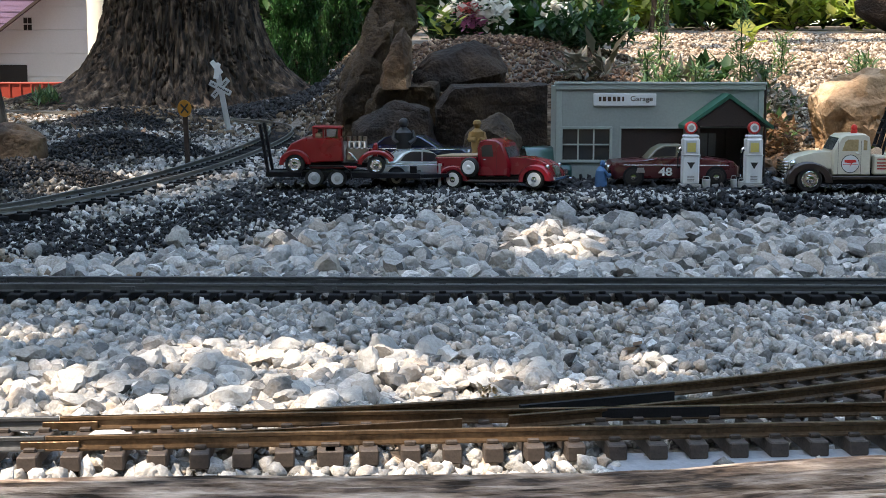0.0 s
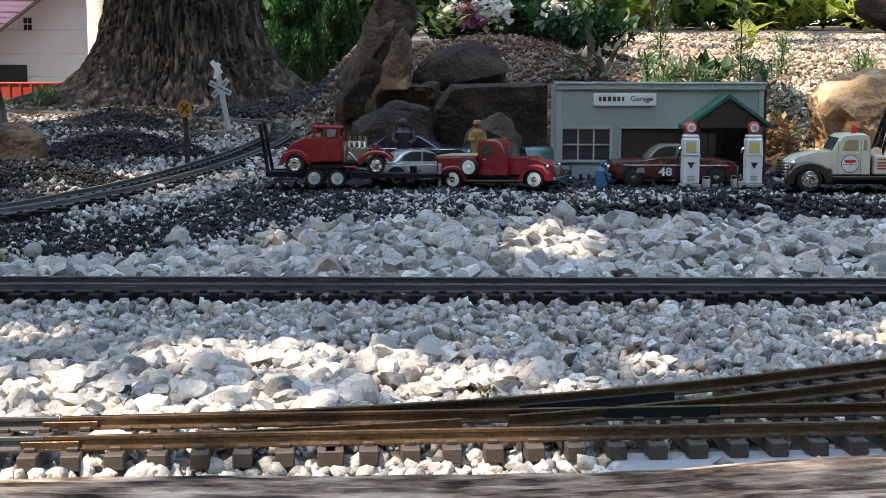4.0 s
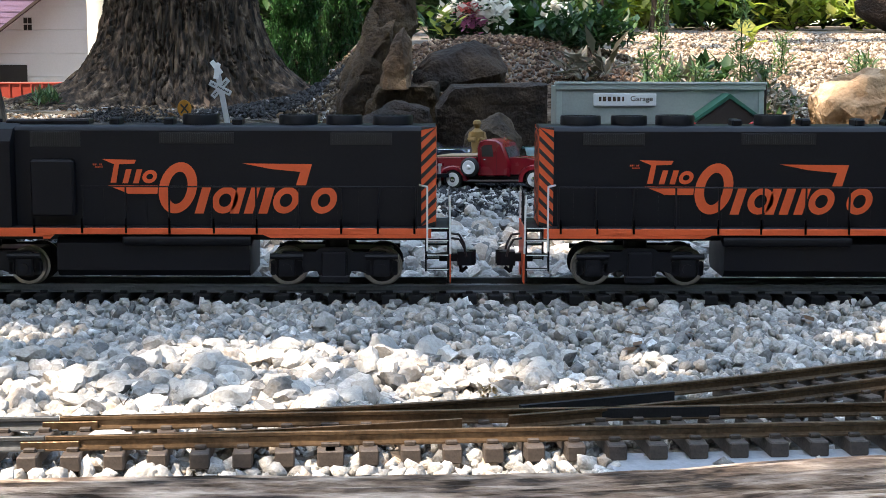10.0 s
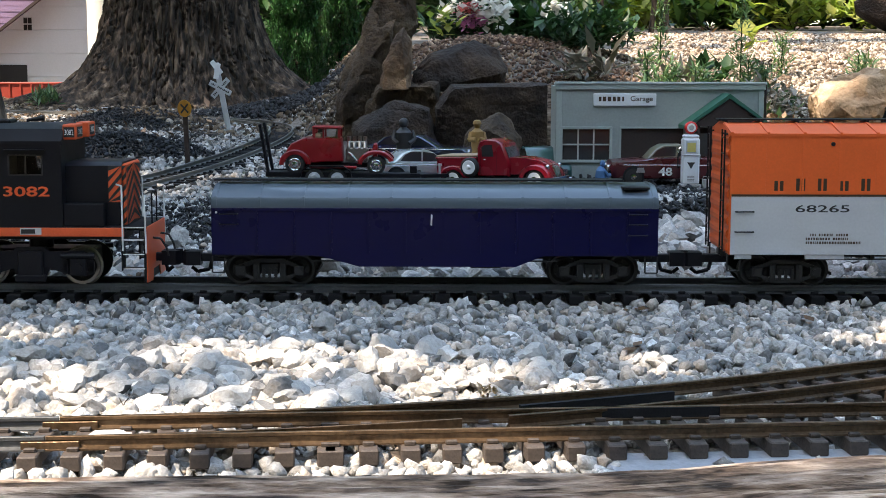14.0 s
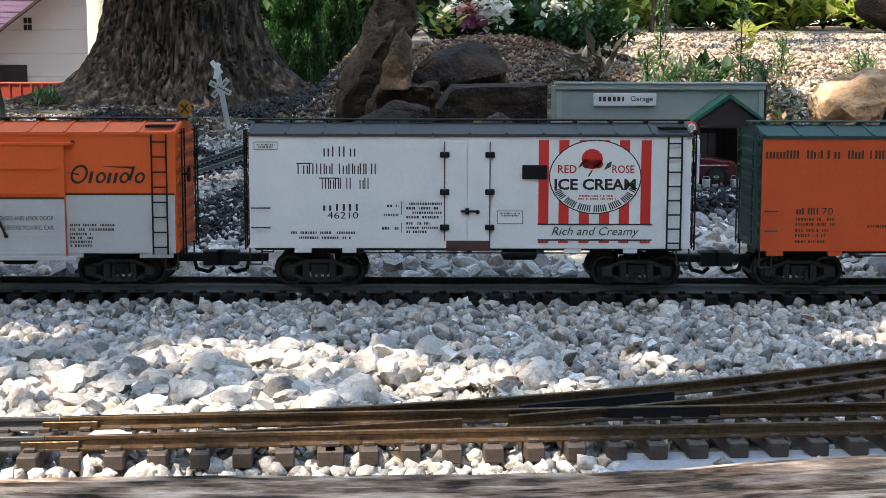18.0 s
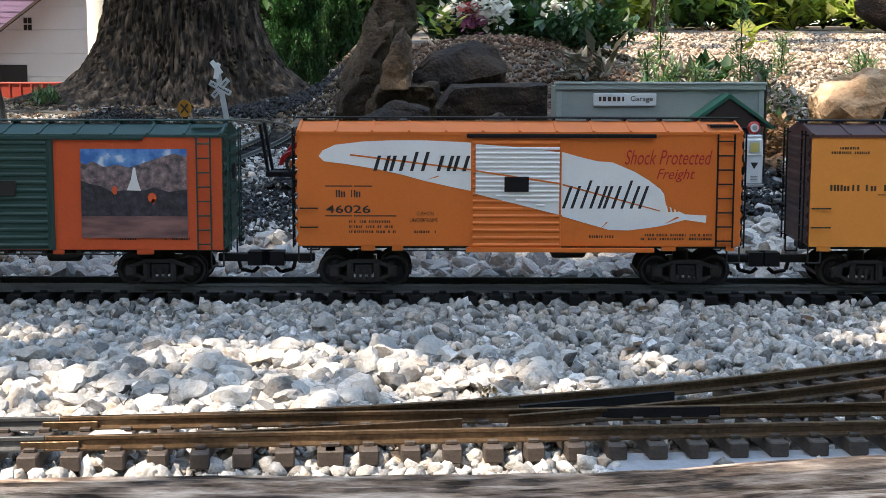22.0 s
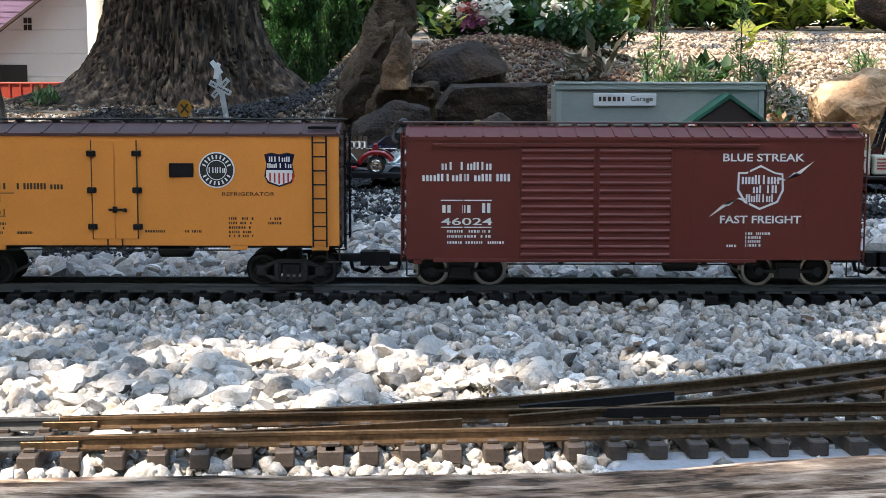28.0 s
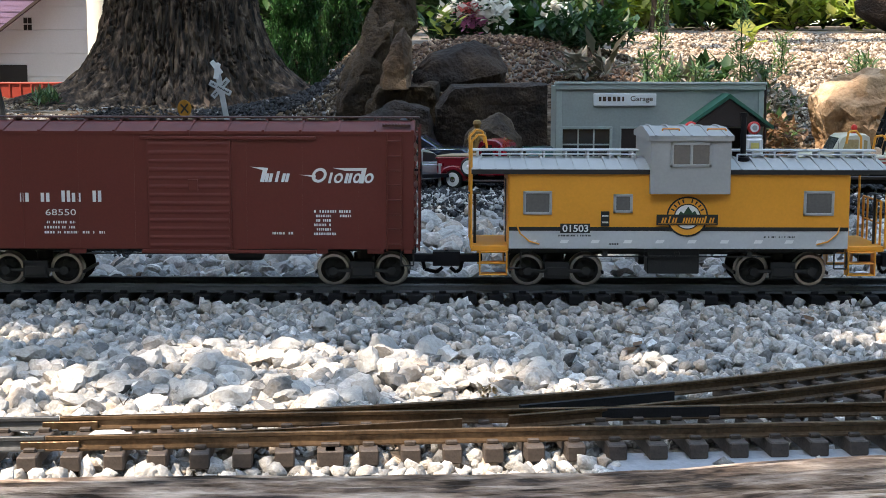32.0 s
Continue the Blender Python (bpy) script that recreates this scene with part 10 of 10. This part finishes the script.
# gravel slopes, path, mulch and fallen leaves
bed("pea_gravel", "pinkish brown pea gravel on the slope", "gravel", -0.1, 0.75, 2.75, 3.95, 0.0078, 0.0047, small_kinds, "pea_gravel", 201, keep=lambda p: p[:, 0] < 0.42 + 0.1 * np.sin(p[:, 1] * 5))
bed("path_gravel", "pale gravel of the garden path", "gravel", 0.3, 1.9, 2.6, 5.2, 0.0092, 0.0052, small_kinds, "path_gravel", 202, keep=lambda p: (np.abs(p[:, 0]) < 0.36 * p[:, 1]) & (p[:, 0] > 0.42 + 0.1 * np.sin(p[:, 1] * 5)))
bed("mulch", "brown bark mulch and fallen leaves by the tree", "mulch", -1.9, -0.2, 2.9, 5.2, 0.0125, 0.0068, small_kinds, "mulch", 203, keep=lambda p: (p[:, 1] > 3.05 + 0.25 * np.sin(p[:, 0] * 6)) & ~on_mound(p))
r = np.random.default_rng(77)
px_, py_ = r.uniform(-1.9, 1.3, 1500), r.uniform(2.6, 5.6, 1500)
k_ = ((px_ < -0.35) & ~on_mound(np.stack([px_, py_], 1))) | ((px_ > 0.5) & (py_ < 3.2)) | (py_ > 5.0)
tagged(leaves("leaf_litter", np.stack([px_, py_, ground_z(px_, py_) + 0.010], 1)[k_], 0.026, "leaf_rust", r, 0.5, 0.1), "scattered dry brown leaves on the ground", "leaf litter", kind="stuff")

# barn, silo and hopper cars behind the tree
barn = thing("model_barn", "white model barn with a purple shingled gambrel roof", "model building", m=pose(-1.78, 5.75, 0.06))
bw = 0.44
part("gable_wall", Shape().prism([(-0.62, 0), (bw, 0), (bw, 0.9), (0.1, 0.9), (-0.62, 0.9)], 0, 0.01), "barn_white", barn)
first = None
for k in range(10):
    part("siding", Shape().box(-0.62, bw, -0.003, 0, 0.09 * k + 0.001, 0.09 * (k + 1) - 0.001, 0.001), "barn_white", barn)
for i in range(2):
    for j in range(2):
        part("window_pane", Shape().box(0.150 + i * 0.017, 0.164 + i * 0.017, -0.006, -0.004, 0.268 + j * 0.027, 0.29 + j * 0.027), "ink", barn)
# flat black plate painted for the doorway's dark inside
part("barn_door", Shape().box(0.0, 0.158, -0.006, -0.004, 0.0, 0.135), "ink", barn, "black panel in place of the dark inside of an open doorway")
sl = part("roof", Shape().prism([(0.6, 0.642), (-0.4, -0.114), (-0.9, 0.34), (-0.2, 0.94), (0.6, 0.94)], -0.13, -0.12), "barn_roof", barn, "purple shingled roof slope")
for k in range(26):
    z = 0.05 + 0.022 * k
    part("shingle", Shape().prism([(-0.9, z), ((z - 0.189) / 0.755, z), ((z - 0.169) / 0.755, z + 0.02), (-0.9, z + 0.02)], -0.134 - 0.0015 * (k % 2), -0.13), "barn_roof", sl)
part("barge_board", Shape().prism([(0.6, 0.642), (-0.4, -0.114), (-0.406, -0.106), (0.594, 0.65)], -0.14, -0.12), "dark_wood", barn)
sil = thing("model_silo", "cream cylindrical silo beside the barn", "silo", m=pose(-1.285, 5.55, 0.06))
part("silo_wall", Shape().lathe([(0.05, 0), (0.05, 1.2)], (0, 0, 0), "z", 32), "silo", sil)
part("silo_dome", Shape().ball((0, 0, 1.2), 0.05, 16), "silo", sil)
for k, x in enumerate((-1.42, -1.80)):
    hp = thing("hopper_car", "red-orange model hopper car on a distant track", "train car", "distant hopper cars", pose(x, 5.25, 0.034))
    part("hopper_body", Shape().prism([(-0.16, 0.02), (-0.17, 0.098), (0.17, 0.098), (0.16, 0.02)], -0.045, 0.045), "hopper_red", hp)
    for i in range(9):
        part("hopper_rib", Shape().box(-0.155 + i * 0.0385, -0.149 + i * 0.0385, -0.049, -0.045, 0.02, 0.098, 0.0006), "hopper_red", hp)
    part("hopper_rim", Shape().box(-0.172, 0.172, -0.049, 0.049, 0.096, 0.102, 0.001), "hopper_red", hp)
    part("hopper_truck", Shape().box(-0.14, -0.08, -0.035, 0.035, 0.0, 0.014, 0.002), "truckblack", hp)
    part("hopper_truck", Shape().box(0.08, 0.14, -0.035, 0.035, 0.0, 0.014, 0.002), "truckblack", hp)
yb = thing("model_shed", "small yellow model shed behind the rocks", "model building", m=pose(-0.345, 4.9, 0.09))
part("shed_wall", Shape().box(-0.03, 0.05, 0, 0.08, 0, 0.085, 0.001), "tan", yb)
part("shed_roof", Shape().box(-0.034, 0.054, -0.006, 0.086, 0.085, 0.096, 0.002), "silver", yb)
snag = thing("tree_stump", "dark weathered stump at the edge of the black gravel", "stump", m=pose(-0.90, 2.9, 0.06))
s = Shape()
for k in range(8):
    s.cyl((-0.004 * k, 0, 0.03 * k), (-0.004 * (k + 1), 0, 0.03 * (k + 1)), 0.045 - 0.002 * k, 12, 0.043 - 0.002 * k)
part("stump", s, "bark", snag)

# single large white stones among the gravel
r = np.random.default_rng(31)
crag_single = crag_kinds(12, 3, 19, (0.62, 0.85))
protos = []
for k in range(12):
    v, f_ = crag_single[k]
    me = bpy.data.meshes.new("stone")
    me.from_pydata([tuple(q) for q in v], [], [tuple(q) for q in f_])
    me.polygons.foreach_set("use_smooth", [True] * len(me.polygons))
    me.set_sharp_from_angle(angle=radians(34))
    me.materials.append(M["limestone_one"])
    protos.append(me)
for k in range(230):
    while True:
        x, y = r.uniform(-0.5, 0.55), r.uniform(0.96, 1.9)
        if (y < 1.17 and y > 1.0 + 0.083 * x + max(0, x) * 0.45) or (1.56 < y < float(bank_edge(x)) - 0.07):
            break
    sz_ = ((0.0100 if x < 0.1 else 0.0075) if y < 1.3 else 0.0108) * math.exp(r.normal(0, 0.24))
    st = new("stone", protos[int(r.integers(0, 12))])
    st.matrix_basis = Matrix.LocRotScale((x, y, float(ground_z(x, y)) + sz_ * 0.6 + 0.005), Euler((r.uniform(-0.4, 0.4), r.uniform(-0.4, 0.4), r.uniform(0, 6.28))), (sz_, sz_, sz_))
    tagged(st, "broken white limestone lying on the gravel bed", "stone", "white stones of the gravel bed")

for x, y, q in ((-0.105, 1.27, 0.0105), (-0.056, 1.09, 0.012), (-0.31, 1.69, 0.014), (-0.185, 0.895, 0.009)):
    st = new("stone", protos[3])
    st.matrix_basis = Matrix.LocRotScale((x, y, float(ground_z(x, y)) + q * 1.5), Euler((0.2, 0.1, x * 30)), (q * 1.05, q, q * 1.35))
    tagged(st, "large pale limestone standing out of the gravel", "stone", "white stones of the gravel bed")
st = new("stone", protos[5])
st.matrix_basis = Matrix.LocRotScale((-0.203, 0.872, -0.0085), Euler((0, 0, 0.1)), (0.0125, 0.009, 0.005))
tagged(st, "flat pale tan stone lying between the rails", "stone", "white stones of the gravel bed")
r = np.random.default_rng(8)
for x, y in ((0.172, 1.372), (0.185, 1.36), (0.165, 1.235), (-0.112, 1.258), (0.205, 1.25), (0.028, 0.955), (0.16, 1.18), (0.33, 1.3)):
    lf = leaves("dry_leaf", np.array([[0.0, 0.0, 0.0], [0.005, 0.002, 0.001], [-0.003, 0.004, 0.002]]), 0.013, "leaf_rust", r, 0.6, 0.05)
    lf.matrix_basis = pose(x, y, float(ground_z(x, y)) + 0.012) @ Matrix.Diagonal((1, 1, 0.35, 1))
    tagged(lf, "curled dry brown leaf on the gravel", "leaf", "fallen leaves on the gravel")


# ---- movement ----
RUN = [(0.0, 3866.0), (2.0, 3004.0), (4.0, 2145.0), (6.0, 1287.0), (7.0, 858.9), (8.0, 427.9), (9.0, 0.0), (10.0, -427.0), (11.0, -856.0), (12.0, -1286.0), (13.0, -1719.0), (14.0, -2158.5), (14.5, -2379.5), (15.5, -2818.0),
       (16.5, -3256.6), (17.5, -3694.6), (18.5, -4132.6), (19.5, -4573.0), (20.5, -5005.5), (21.5, -5430.5), (22.5, -5856.5), (23.5, -6275.5), (24.5, -6692.5), (25.5, -7114.5), (26.5, -7538.0), (27.5, -7961.0), (28.5, -8379.0), (29.5, -8800.0),
       (30.5, -9229.0), (31.5, -9656.0), (32.0, -9868.0)]


def run_at(t):
    return float(np.interp(t, [a for a, _ in RUN], [b for _, b in RUN]))


def motions():
    for car, c in TRAIN:
        walk(car.root, [(t, pose((c + s - 784) / SC, TRACK_Y, 0)) for t, s in RUN])
    step = 1 / 12
    times = [k * step for k in range(384 + 1)]
    for wheel, x, r in WHEELS:
        walk(wheel, [(t, pose(x, 0, r, 0, math.degrees((run_at(t) - RUN[0][1]) / SC / r), 0)) for t in times])


motions()
